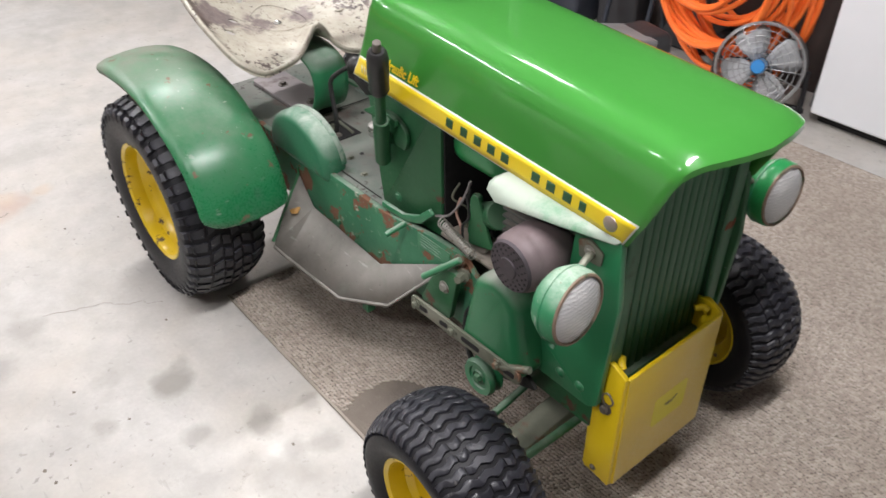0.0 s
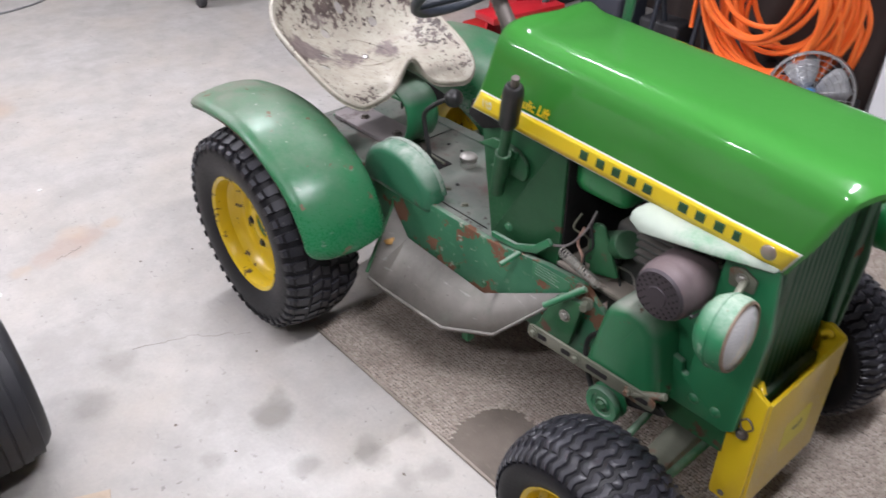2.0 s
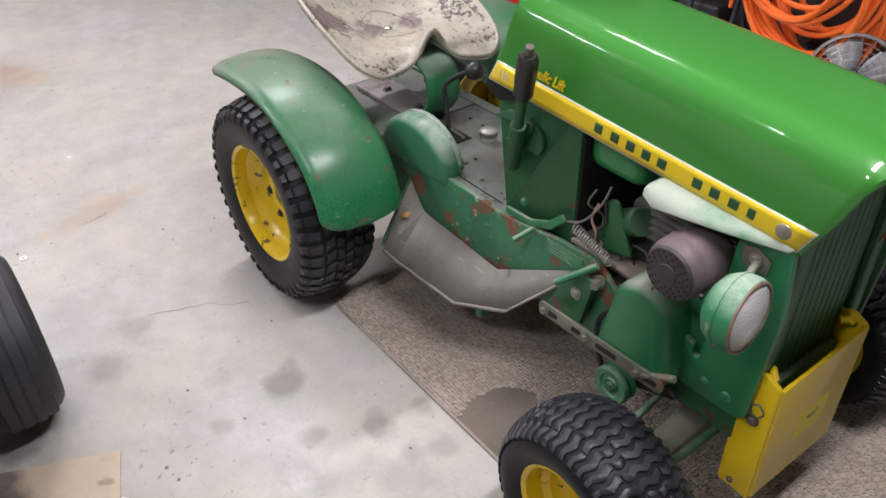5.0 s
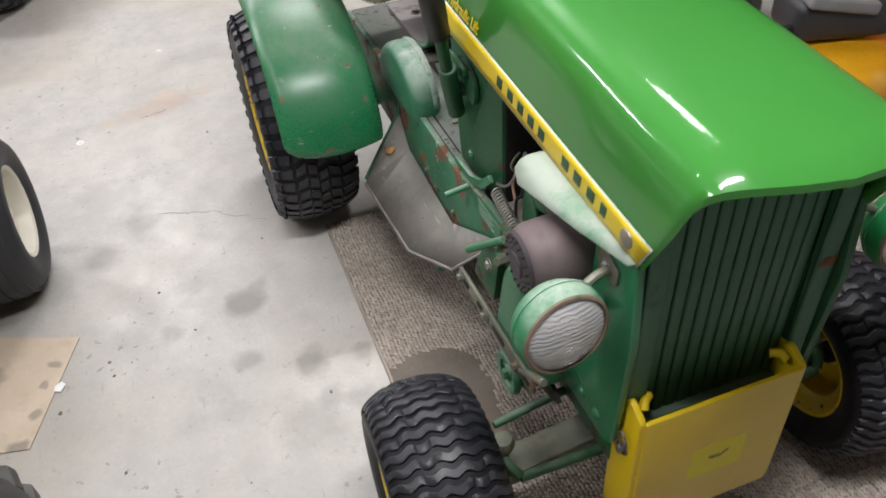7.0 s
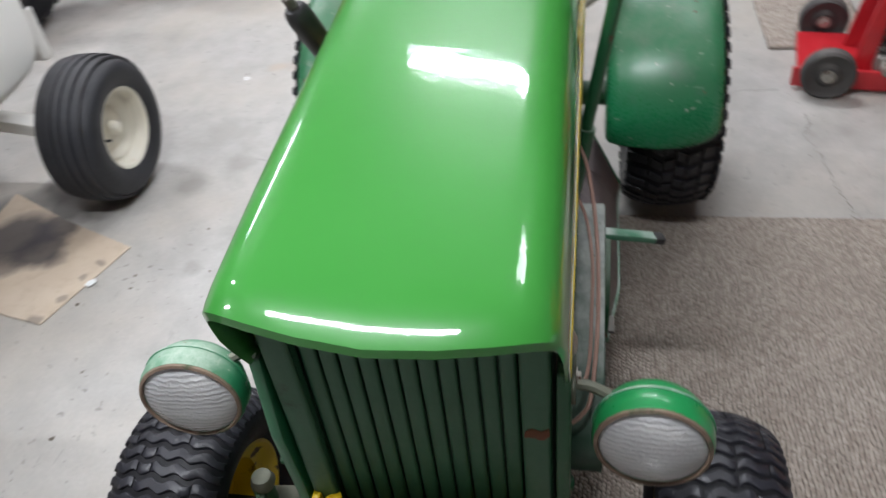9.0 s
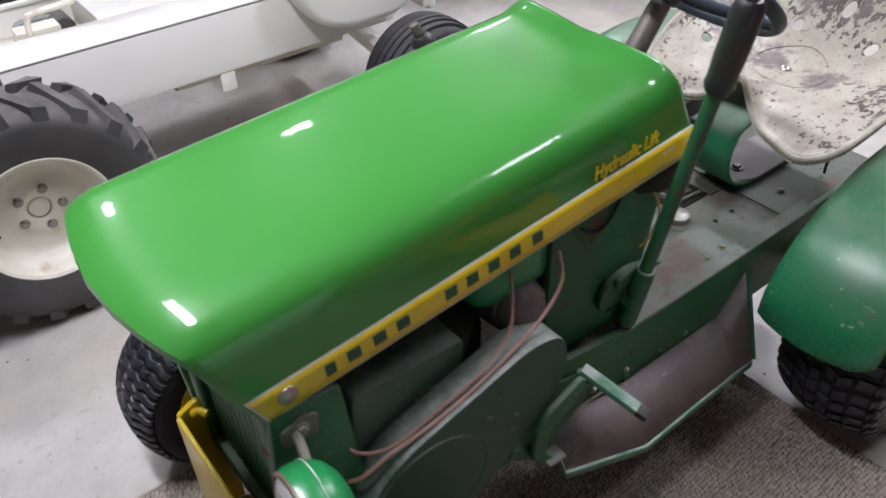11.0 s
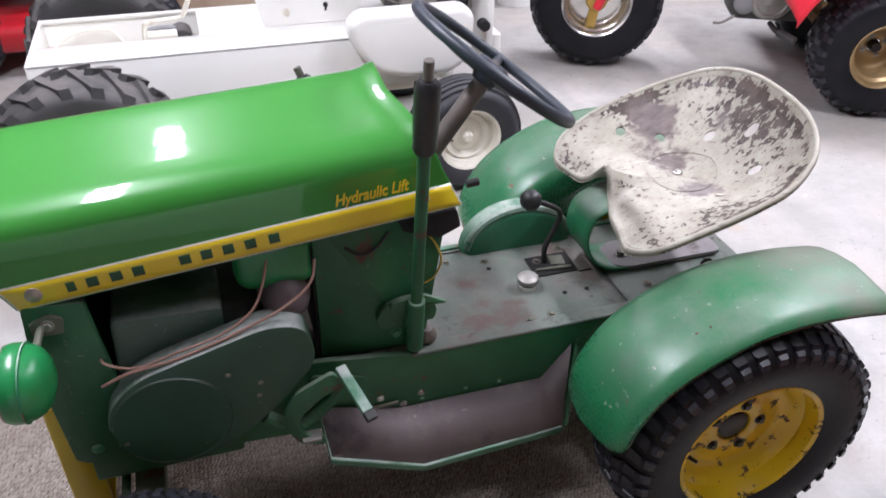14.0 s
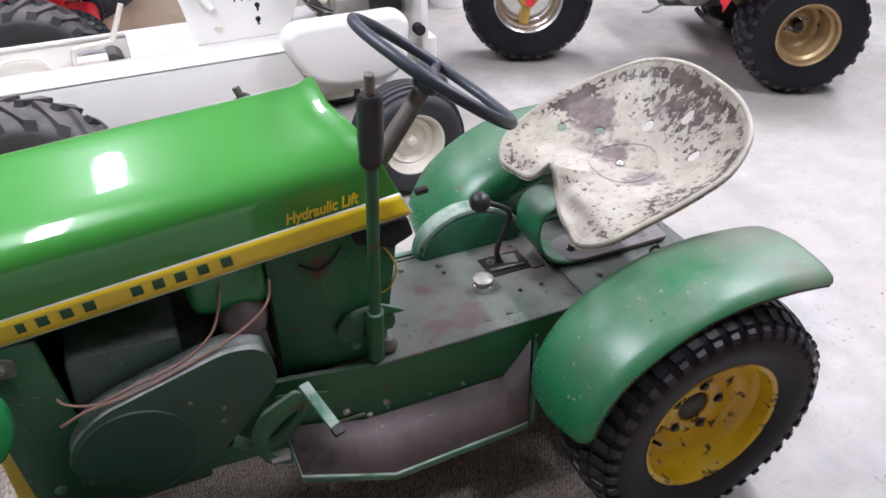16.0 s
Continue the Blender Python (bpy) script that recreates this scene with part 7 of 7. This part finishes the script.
part("front_mudguard", plate(rounded([(-0.16, 0.64), (-0.05, 0.70), (0.20, 0.68), (0.30, 0.60), (0.20, 0.645), (0.0, 0.66)], 0.02), -0.10, 0.10, "y", 0.006), trike_red, trike)
part("handlebar", tube([(0.20, -0.36, 0.98), (0.26, -0.14, 0.96), (0.27, 0, 0.88), (0.26, 0.14, 0.96), (0.20, 0.36, 0.98)], 0.012), black_metal, trike)

for ob in trike.children:
    if ob.name.split(".")[0] in ("crankcase", "case_cover", "clutch_cover", "case_badge", "case_bolt", "cylinder", "cooling_fin", "carburettor", "kick_lever", "shift_rod", "heat_shield", "foot_peg", "peg_pad"):
        ob.location = (0.055, 0, 0.025)

# ---------- along the dark wall ----------
def hose_coil():
    rng = random.Random(4)
    hang = thing("hose_coil", pose(0.12, 1.98, 0), "bright orange air hose hanging in loose coils", "hose")
    for i in range(22):
        R = 0.225 + 0.018 * (i % 5) + rng.uniform(-0.015, 0.015)
        cz = 0.85 - R * 1.22 - 0.010 * i + 0.11 * (i % 3) * 0.5
        pts = []
        for k in range(18):
            a = 2 * math.pi * k / 18
            sag = 1.22 if math.sin(a) < 0 else 0.9
            pts.append((R * math.cos(a) * (1 + 0.05 * math.sin(a * 2 + i)) + 0.006 * i - 0.04, -0.10 + 0.012 * (i - 8) + 0.012 * math.sin(a * 3 + i), cz + 0.42 + R * sag * math.sin(a) - 0.40))
        part("hose_turn", tube(pts, 0.0118, 8, closed=True, steps=3), hose_orange, hang)
    part("hose_end", tube([(-0.28, -0.12, 0.85), (-0.31, -0.12, 0.62), (-0.33, -0.12, 0.42), (-0.335, -0.12, 0.30)], 0.0095, 8), hose_orange, hang)
    part("hook", tube([(0.0, 0.70, 1.02), (0.0, 0.20, 1.0), (0.0, -0.20, 1.0), (0.0, -0.24, 1.06)], 0.012, 8), black_metal, hang)
    return hang


hose_coil()


def floor_fan():
    f = thing("floor_fan", pose(0.40, 1.83, 0) @ Matrix.Rotation(radians(20), 4, "Z"), "grey metal floor fan with a blue hub and wire guard", "fan")
    c = Vector((0, 0, 0.185))
    M = Matrix.Translation(c) @ Matrix.Rotation(radians(75), 4, "X")
    part("drum", lathe([(0.165, -0.05), (0.172, -0.05), (0.172, 0.04), (0.165, 0.04)], M, 48, closed=True), wire_steel, f)
    for k in range(7):
        r = 0.03 + 0.022 * k
        part("guard_ring", tube([M @ Vector((r * math.cos(a), r * math.sin(a), 0.06 - 0.02 * (r / 0.17) ** 2)) for a in np.linspace(0, 2 * math.pi, 25)[:-1]], 0.0016, 5, closed=True, steps=2), wire_steel, f)
    for k in range(20):
        a = 2 * math.pi * k / 20
        part("guard_wire", tube([M @ Vector((r * math.cos(a), r * math.sin(a), 0.062 - 0.022 * (r / 0.17) ** 2)) for r in (0.03, 0.10, 0.168)], 0.0016, 5, steps=2), wire_steel, f)
    for k in range(4):
        R = Matrix.Rotation(2 * math.pi * k / 4 + 0.5, 4, "Z")
        rows = [[M @ R @ Vector((r, w * side, h * side)) for side in (-1, -0.4, 0.4, 1)] for r, w, h in ((0.03, 0.02, 0.012), (0.07, 0.05, 0.016), (0.12, 0.068, 0.014), (0.15, 0.05, 0.010))]
        thick(part("blade", loft(rows), fan_grey, f), 0.003, 0)
    part("hub", lathe([(0, 0.075), (0.024, 0.073), (0.028, 0.062), (0.028, 0.0), (0, 0)], M, 28), blue_plastic, f, "blue hub")
    part("motor", lathe([(0, -0.12), (0.045, -0.11), (0.05, -0.02), (0, -0.01)], M, 28), dark_plastic, f)
    part("stand", tube([(-0.18, 0.02, 0.185), (-0.18, 0.04, 0.02), (-0.16, 0.06, 0.012), (0.16, 0.06, 0.012), (0.18, 0.04, 0.02), (0.18, 0.02, 0.185)], 0.011, 8), dark_plastic, f)
    return f


floor_fan()
board = part("wall_panel", box((-0.55, 2.15, 0.001), (0.60, 2.175, 1.5), 0.003), dark_wall)
tagged(board, "dark brown stained panel standing behind the orange hose", "panel", kind="structure")
pole = part("leaning_pole", rod((0.565, 2.03, 0.002), (0.60, 2.135, 1.30), 0.013), grey_plastic)
tagged(pole, "thin grey pole leaning on the dark panel", "pole")

fz = thing("chest_freezer", pose(0.62, 1.93, 0), "large white enamel freezer standing on dark feet", "freezer")
part("cabinet", box((0, 0, 0.05), (1.25, 0.70, 0.80), 0.012, 3), freezer_white, fz)
part("front_panel", box((0.004, -0.055, 0.045), (1.246, -0.004, 0.795), 0.012, 3), freezer_white, fz)
part("lid", box((-0.01, -0.065, 0.805), (1.26, 0.71, 0.875), 0.015, 3), freezer_white, fz)
part("plinth", box((0.02, 0.0, 0.0005), (1.23, 0.66, 0.05), 0.003), hole_black, fz)
part("handle", box((0.55, -0.085, 0.815), (0.72, -0.0655, 0.845), 0.006), grey_plastic, fz)

comp = thing("air_compressor", pose(0.17, 1.22, 0) @ Matrix.Rotation(radians(75), 4, "Z"), "orange-yellow pancake air compressor on rubber feet", "compressor")
part("tank", lathe([(0, 0.07), (0.15, 0.075), (0.215, 0.10), (0.238, 0.14), (0.240, 0.165), (0.238, 0.19), (0.215, 0.228), (0.15, 0.255), (0.06, 0.265), (0, 0.266)], None, 56), compressor_yellow, comp)
for k in range(4):
    a = radians(205 + 90 * k)
    d = Vector((math.cos(a), math.sin(a), 0))
    leg = part("leg", rod(d * 0.125 + Vector((0, 0, 0.11)), d * 0.16 + Vector((0, 0, 0.03)), 0.022, 0.016), compressor_yellow, comp)
    part("rubber_foot", rod(d * 0.165 + Vector((0, 0, 0.034)), d * 0.172 + Vector((0, 0, 0.0005)), 0.022, 0.025), grip_black, leg)
part("pump", box((-0.15, -0.08, 0.275), (0.18, 0.11, 0.40), 0.03, 3), dark_plastic, comp)
part("pump_shroud", box((-0.20, -0.10, 0.365), (0.02, 0.10, 0.405), 0.012, 3, m=Matrix.Rotation(radians(10), 4, "Y")), grey_plastic, comp)
for y in (-0.07, 0.02):
    part("gauge", lathe([(0.026, 0), (0.028, 0.012), (0.023, 0.014), (0.022, 0.009), (0, 0.009)], basis((-0.10, y, 0.418), (-0.14, y, 0.64)), 28), chrome, comp)
part("regulator", rod((-0.13, -0.03, 0.305), (-0.195, -0.075, 0.315), 0.021), grip_black, comp, "black regulator knob")
part("valve", rod((-0.10, 0.02, 0.262), (-0.10, 0.02, 0.30), 0.016), gold_bright, comp)
part("band", lathe([(0.2405, 0.150), (0.2415, 0.152), (0.2415, 0.178), (0.2405, 0.180)], None, 56), compressor_yellow, comp)
for k in range(6):
    a = radians(176 + k * 7.5)
    part("label_bar", box((-0.001, -0.011, -0.016), (0.001, 0.011, 0.016), 0, m=Matrix.Rotation(a, 4, "Z") @ Matrix.Translation((0.2418, 0, 0.165))), hole_black, comp)

jack = thing("floor_jack", pose(-0.56, 0.84, 0) @ Matrix.Rotation(radians(-9), 4, "Z"), "red steel lifting jack on large grey wheels", "jack")
part("base_plate", box((-0.30, 0.02, 0.012), (0.0, 0.62, 0.050), 0.006), jack_red, jack)
part("base_lip", box((-0.004, 0.0, 0.010), (0.010, 0.64, 0.075), 0.004), jack_red, jack)
for y, r in ((0.10, 0.080), (0.56, 0.080)):
    for x in (0.045, -0.33):
        c = Vector((x, y, r + 0.001))
        w = part("wheel", lathe([(0, -0.020), (r * 0.35, -0.022), (r * 0.5, -0.012), (r * 0.72, -0.014), (r - 0.008, -0.024), (r, -0.016), (r, 0.016), (r - 0.008, 0.024), (r * 0.72, 0.014), (r * 0.5, 0.012), (r * 0.35, 0.022), (0, 0.020)], basis(c, c + Vector((1, 0, 0))), 36), old_rubber, jack, "grey rubber wheel")
        part("axle_cap", hexbolt(c + Vector((0.02, 0, 0)), (1, 0, 0), 0.014, 0.016), bolt_steel, w)
for y, lean in ((0.20, 0.05), (0.33, -0.02), (0.47, -0.05)):
    part("upright", plate(rounded([(y - 0.028, 0.045), (y - 0.02 + lean, 0.42), (y + 0.02 + lean, 0.42), (y + 0.028, 0.045)], 0.006), -0.06, -0.045, "x", 0.002), jack_red, jack)
part("rear_upright", plate(rounded([(0.16, 0.045), (0.22, 0.42), (0.46, 0.42), (0.54, 0.045)], 0.01), -0.22, -0.205, "x", 0.002), jack_red, jack)
part("ram", rod((-0.13, 0.265, 0.05), (-0.13, 0.275, 0.40), 0.036), black_metal, jack)
coil = [(-0.05 + 0.022 * math.cos(t * 2 * math.pi * 11), 0.265 + 0.022 * math.sin(t * 2 * math.pi * 11), 0.10 + 0.26 * t) for t in np.linspace(0, 1, 121)]
part("coil_spring", tube(coil, 0.004, 6, steps=1), black_metal, jack)
part("pump_body", box((-0.09, 0.235, 0.05), (-0.01, 0.31, 0.115), 0.012, 3), cast_alloy, jack, "cast alloy pump body")
part("pump_knob", lathe([(0, 0.035), (0.02, 0.032), (0.026, 0.02), (0.026, 0.0), (0, 0)], basis((-0.01, 0.275, 0.085), (1, 0.275, 0.085)), 24), bolt_steel, jack)
part("release_valve", rod((-0.01, 0.40, 0.09), (0.04, 0.40, 0.10), 0.014), cast_alloy, jack)
part("blue_cap", rod((0.0, 0.45, 0.13), (0.03, 0.45, 0.135), 0.018), blue_plastic, jack)
for y in (0.17, 0.33, 0.44):
    part("base_bolt", hexbolt((0.010, y, 0.045), (1, 0, 0), 0.010, 0.007), chrome, jack)
part("cross_bar", box((-0.20, 0.14, 0.405), (-0.06, 0.52, 0.435), 0.005), jack_red, jack)
part("handle", rod((-0.13, 0.45, 0.41), (-0.20, 0.80, 0.95), 0.016), black_metal, jack)

# clutter in front of the dark wall
ped2 = thing("red_jack_stand", pose(-1.35, 1.85, 0), "red painted steel jack stand with white labels", "jack stand")
part("column", plate(rounded([(-0.14, 0.0005), (-0.05, 0.46), (0.05, 0.46), (0.14, 0.0005)], 0.01), -0.06, 0.06, "y", 0.008), jack_red, ped2)
part("base", box((-0.20, -0.18, 0.0005), (0.20, 0.18, 0.04), 0.006), jack_red, ped2)
part("label", box((-0.04, -0.064, 0.26), (0.04, -0.061, 0.37), 0), paper_white, ped2)
part("post", rod((0, 0, 0.44), (0, 0, 0.62), 0.03), jack_red, ped2)
bin_ = thing("orange_tub", pose(-2.05, 2.05, 0), "orange plastic tub with a dark printed band", "tub")
part("tub", lathe([(0, 0.001), (0.13, 0.001), (0.155, 0.38), (0.165, 0.385), (0.165, 0.36), (0.150, 0.35), (0, 0.33)], None, 40), orange_plastic, bin_)
part("print_bar", lathe([(0.1485, 0.28), (0.151, 0.32)], None, 40), hole_black, bin_)
rack = thing("black_shelf", pose(-2.4, 2.20, 0), "black wire shelf crowded with dark boxes", "shelf")
for x in (0, 0.8, 1.6, 2.3):
    for y in (0, 0.42):
        part("upright", rod((x, y, 0.0005), (x, y, 1.75), 0.016), black_metal, rack)
for z in (0.25, 0.75, 1.25, 1.7):
    for k in range(9):
        part("shelf_wire", rod((0, 0.0525 * k, z), (2.3, 0.0525 * k, z), 0.005), black_metal, rack)
rng = random.Random(11)
for i in range(14):
    x, z = -2.35 + 0.165 * i, (0.258, 0.758, 1.258)[i % 3]
    w, h = rng.uniform(0.10, 0.15), rng.uniform(0.14, 0.34)
    o = part("dark_box", box((x, 2.25, z), (x + w, 2.25 + rng.uniform(0.2, 0.34), z + h), 0.008), rng.choice([dark_plastic, tarp_blue, dark_plastic, black_metal]))
    tagged(o, "dark closed storage box on the wire shelf", "box", "boxes on the shelf")
for i, (x, y, w, d, h, mt) in enumerate(((-0.95, 1.95, 0.26, 0.24, 0.30, tarp_blue), (-0.62, 2.02, 0.24, 0.22, 0.22, dark_plastic), (-0.30, 2.10, 0.24, 0.30, 0.26, dark_plastic), (0.02, 2.10, 0.26, 0.3, 0.15, dark_plastic), (-1.75, 2.25, 0.3, 0.3, 0.34, dark_plastic))):
    o = part("floor_box", box((x, y, 0.0005), (x + w, y + d, h), 0.02, 3), mt)
    tagged(o, "dark plastic box standing on the floor", "box", "boxes on the floor")
chair = thing("folded_chair", pose(-0.38, 1.92, 0), "folded chair frame of dark blue-grey tube", "chair")
for x in (-0.12, 0.12):
    part("leg", rod((x, 0.0, 0.001), (x, 0.20, 0.85), 0.012), wheel_plastic, chair)
    part("leg", rod((x * 0.9, 0.22, 0.001), (x * 0.9, 0.02, 0.55), 0.012), wheel_plastic, chair)
part("crossbar", rod((-0.12, 0.09, 0.40), (0.12, 0.09, 0.40), 0.011), wheel_plastic, chair)
part("back_bar", rod((-0.12, 0.19, 0.80), (0.12, 0.19, 0.80), 0.011), wheel_plastic, chair)
# ---------- beyond the white tractor ----------
mower = thing("red_mower", pose(1.56, -3.22, 0), "red riding mower with a rounded hood", "mower")
part("hood", box((-0.45, -0.25, 0.35), (0.35, 0.25, 0.80), 0.12, 5), trike_red, mower)
part("deck", box((-0.55, -0.40, 0.12), (0.55, 0.40, 0.26), 0.05, 3), jack_red, mower)
for x in (-0.40, 0.45):
    for s in (1, -1):
        wheel("wheel", mower, (x, s * 0.34, 0.20), s, 0.19, 0.10, 0.14, 0.02, 0.02, turf(0.19, 0.07, 30, 6), 0.006, rim_white, rubber, tread_rubber, black_metal, 0)
pallet = thing("wooden_pallet", pose(0.80, -4.1, 0), "low dark pallet with pale boards on top", "pallet")
part("base", box((-0.42, -0.22, 0.0005), (0.42, 0.22, 0.19), 0.01), dark_plastic, pallet)
for k in range(3):
    part("board", box((-0.44, -0.22 + 0.15 * k, 0.1905), (0.44, -0.08 + 0.15 * k, 0.225), 0.004), sand, pallet, "pale rough board")
heap = bmesh.new()
rows = []
for i in range(25):
    row = []
    for j in range(19):
        u, v = i / 24 * 2 - 1, j / 18 * 2 - 1
        f = max(0, 1 - math.hypot(u, v))
        h = 0.001 + 0.30 * f ** 0.85 + 0.03 * f ** 0.5 * (0.5 + noise.noise(Vector((u * 4, v * 4, 0))))
        row.append((u * 0.50, v * 0.42, h))
    rows.append(row)
hp = part("sand_heap", loft(rows, heap), sand, None, "", 80)
hp.location = (0.70, -3.40, 0)
tagged(hp, "heap of brown sand lying on the floor", "sand", kind="stuff")
bk = thing("white_bucket", pose(-1.08, -3.35, 0), "white plastic bucket with dark printed marks", "bucket")
part("pail", lathe([(0, 0.001), (0.12, 0.001), (0.145, 0.36), (0.155, 0.362), (0.155, 0.34), (0.145, 0.34), (0.145, 0.37), (0.12, 0.375), (0, 0.375)], None, 40), paper_white, bk)
part("print_bar", box((0.09, 0.10, 0.12), (0.13, 0.112, 0.20), 0), hole_black, bk)
part("print_bar", box((-0.02, 0.129, 0.10), (0.05, 0.137, 0.24), 0), grey_plastic, bk)
for x, y, w in ((0.22, -3.3, 0.22),):
    o = part("dark_crate", box((x, y - 0.3, 0.0005), (x + w, y, 0.36), 0.01), dark_plastic)
    tagged(o, "dark crate standing behind the white tractor", "crate", "dark crates")
caster = thing("rolling_stand", pose(-2.95, 0.74, 0), "low dark blue rolling stand on black castors", "stand")
part("frame", box((-0.55, -0.05, 0.16), (0.10, 0.60, 0.24), 0.012, 3), tarp_blue, caster)
part("top", box((-0.57, -0.07, 0.241), (0.12, 0.62, 0.262), 0.005), dark_plastic, caster)
for x, y in ((0.06, 0.0), (0.06, 0.50), (-0.50, 0.0), (-0.50, 0.50)):
    lg = part("leg", rod((x, y, 0.07), (x, y, 0.165), 0.016), black_metal, caster)
    part("castor", lathe([(0, -0.022), (0.034, -0.022), (0.040, -0.014), (0.040, 0.014), (0.034, 0.022), (0, 0.022)], basis((x, y, 0.041), (x, y + 1, 0.041)), 24), dark_plastic, lg)

# small things on the floor
for x, y, r in ((-0.66, -1.065, 0.012), (-1.25, -0.75, 0.008)):
    o = part("washer", lathe([(r * 0.45, 0.0005), (r, 0.0005), (r, 0.002), (r * 0.45, 0.002)], Matrix.Translation((x, y, 0)), 20, closed=True), paper_white)
    tagged(o, "small pale washer lying on the concrete", "washer", "washers on the floor")
rng = np.random.default_rng(12)
grit = bmesh.new()
for k in range(230):
    x, y = rng.uniform(-2.6, 1.6), rng.uniform(-2.9, 1.0)
    if 0.08 < x < 1.76 and y > -0.44:
        continue
    r, a0 = rng.uniform(0.002, 0.0065) * (1.6 if k % 17 == 0 else 1), rng.uniform(0, 6.28)
    low = [grit.verts.new((x + r * rng.uniform(0.6, 1.3) * math.cos(a0 + i * 1.257), y + r * rng.uniform(0.4, 1.0) * math.sin(a0 + i * 1.257), 0.0004)) for i in range(5)]
    tip = grit.verts.new((x, y, r * rng.uniform(0.25, 0.5)))
    for i in range(5):
        grit.faces.new((low[i], low[(i + 1) % 5], tip))
dirt = part("grit", grit, surface("dark_grit", (0.10, 0.085, 0.07), (0.22, 0.19, 0.16), 0.9, scale=3, fine=80, bump=0.1), None, "", 20)
tagged(dirt, "scattered crumbs of dark dirt on the concrete", "dirt", kind="stuff")
wire = part("floor_cable", tube([(-3.10, -1.05, 0.006), (-3.22, -0.92, 0.006), (-3.12, -0.80, 0.006), (-3.28, -0.72, 0.006), (-3.45, -0.60, 0.006), (-3.56, -0.44, 0.006), (-3.58, -0.20, 0.006), (-3.66, 0.03, 0.006), (-3.85, 0.25, 0.006)], 0.006, 8), grey_plastic)
tagged(wire, "thin grey cable lying loose on the floor", "cable")
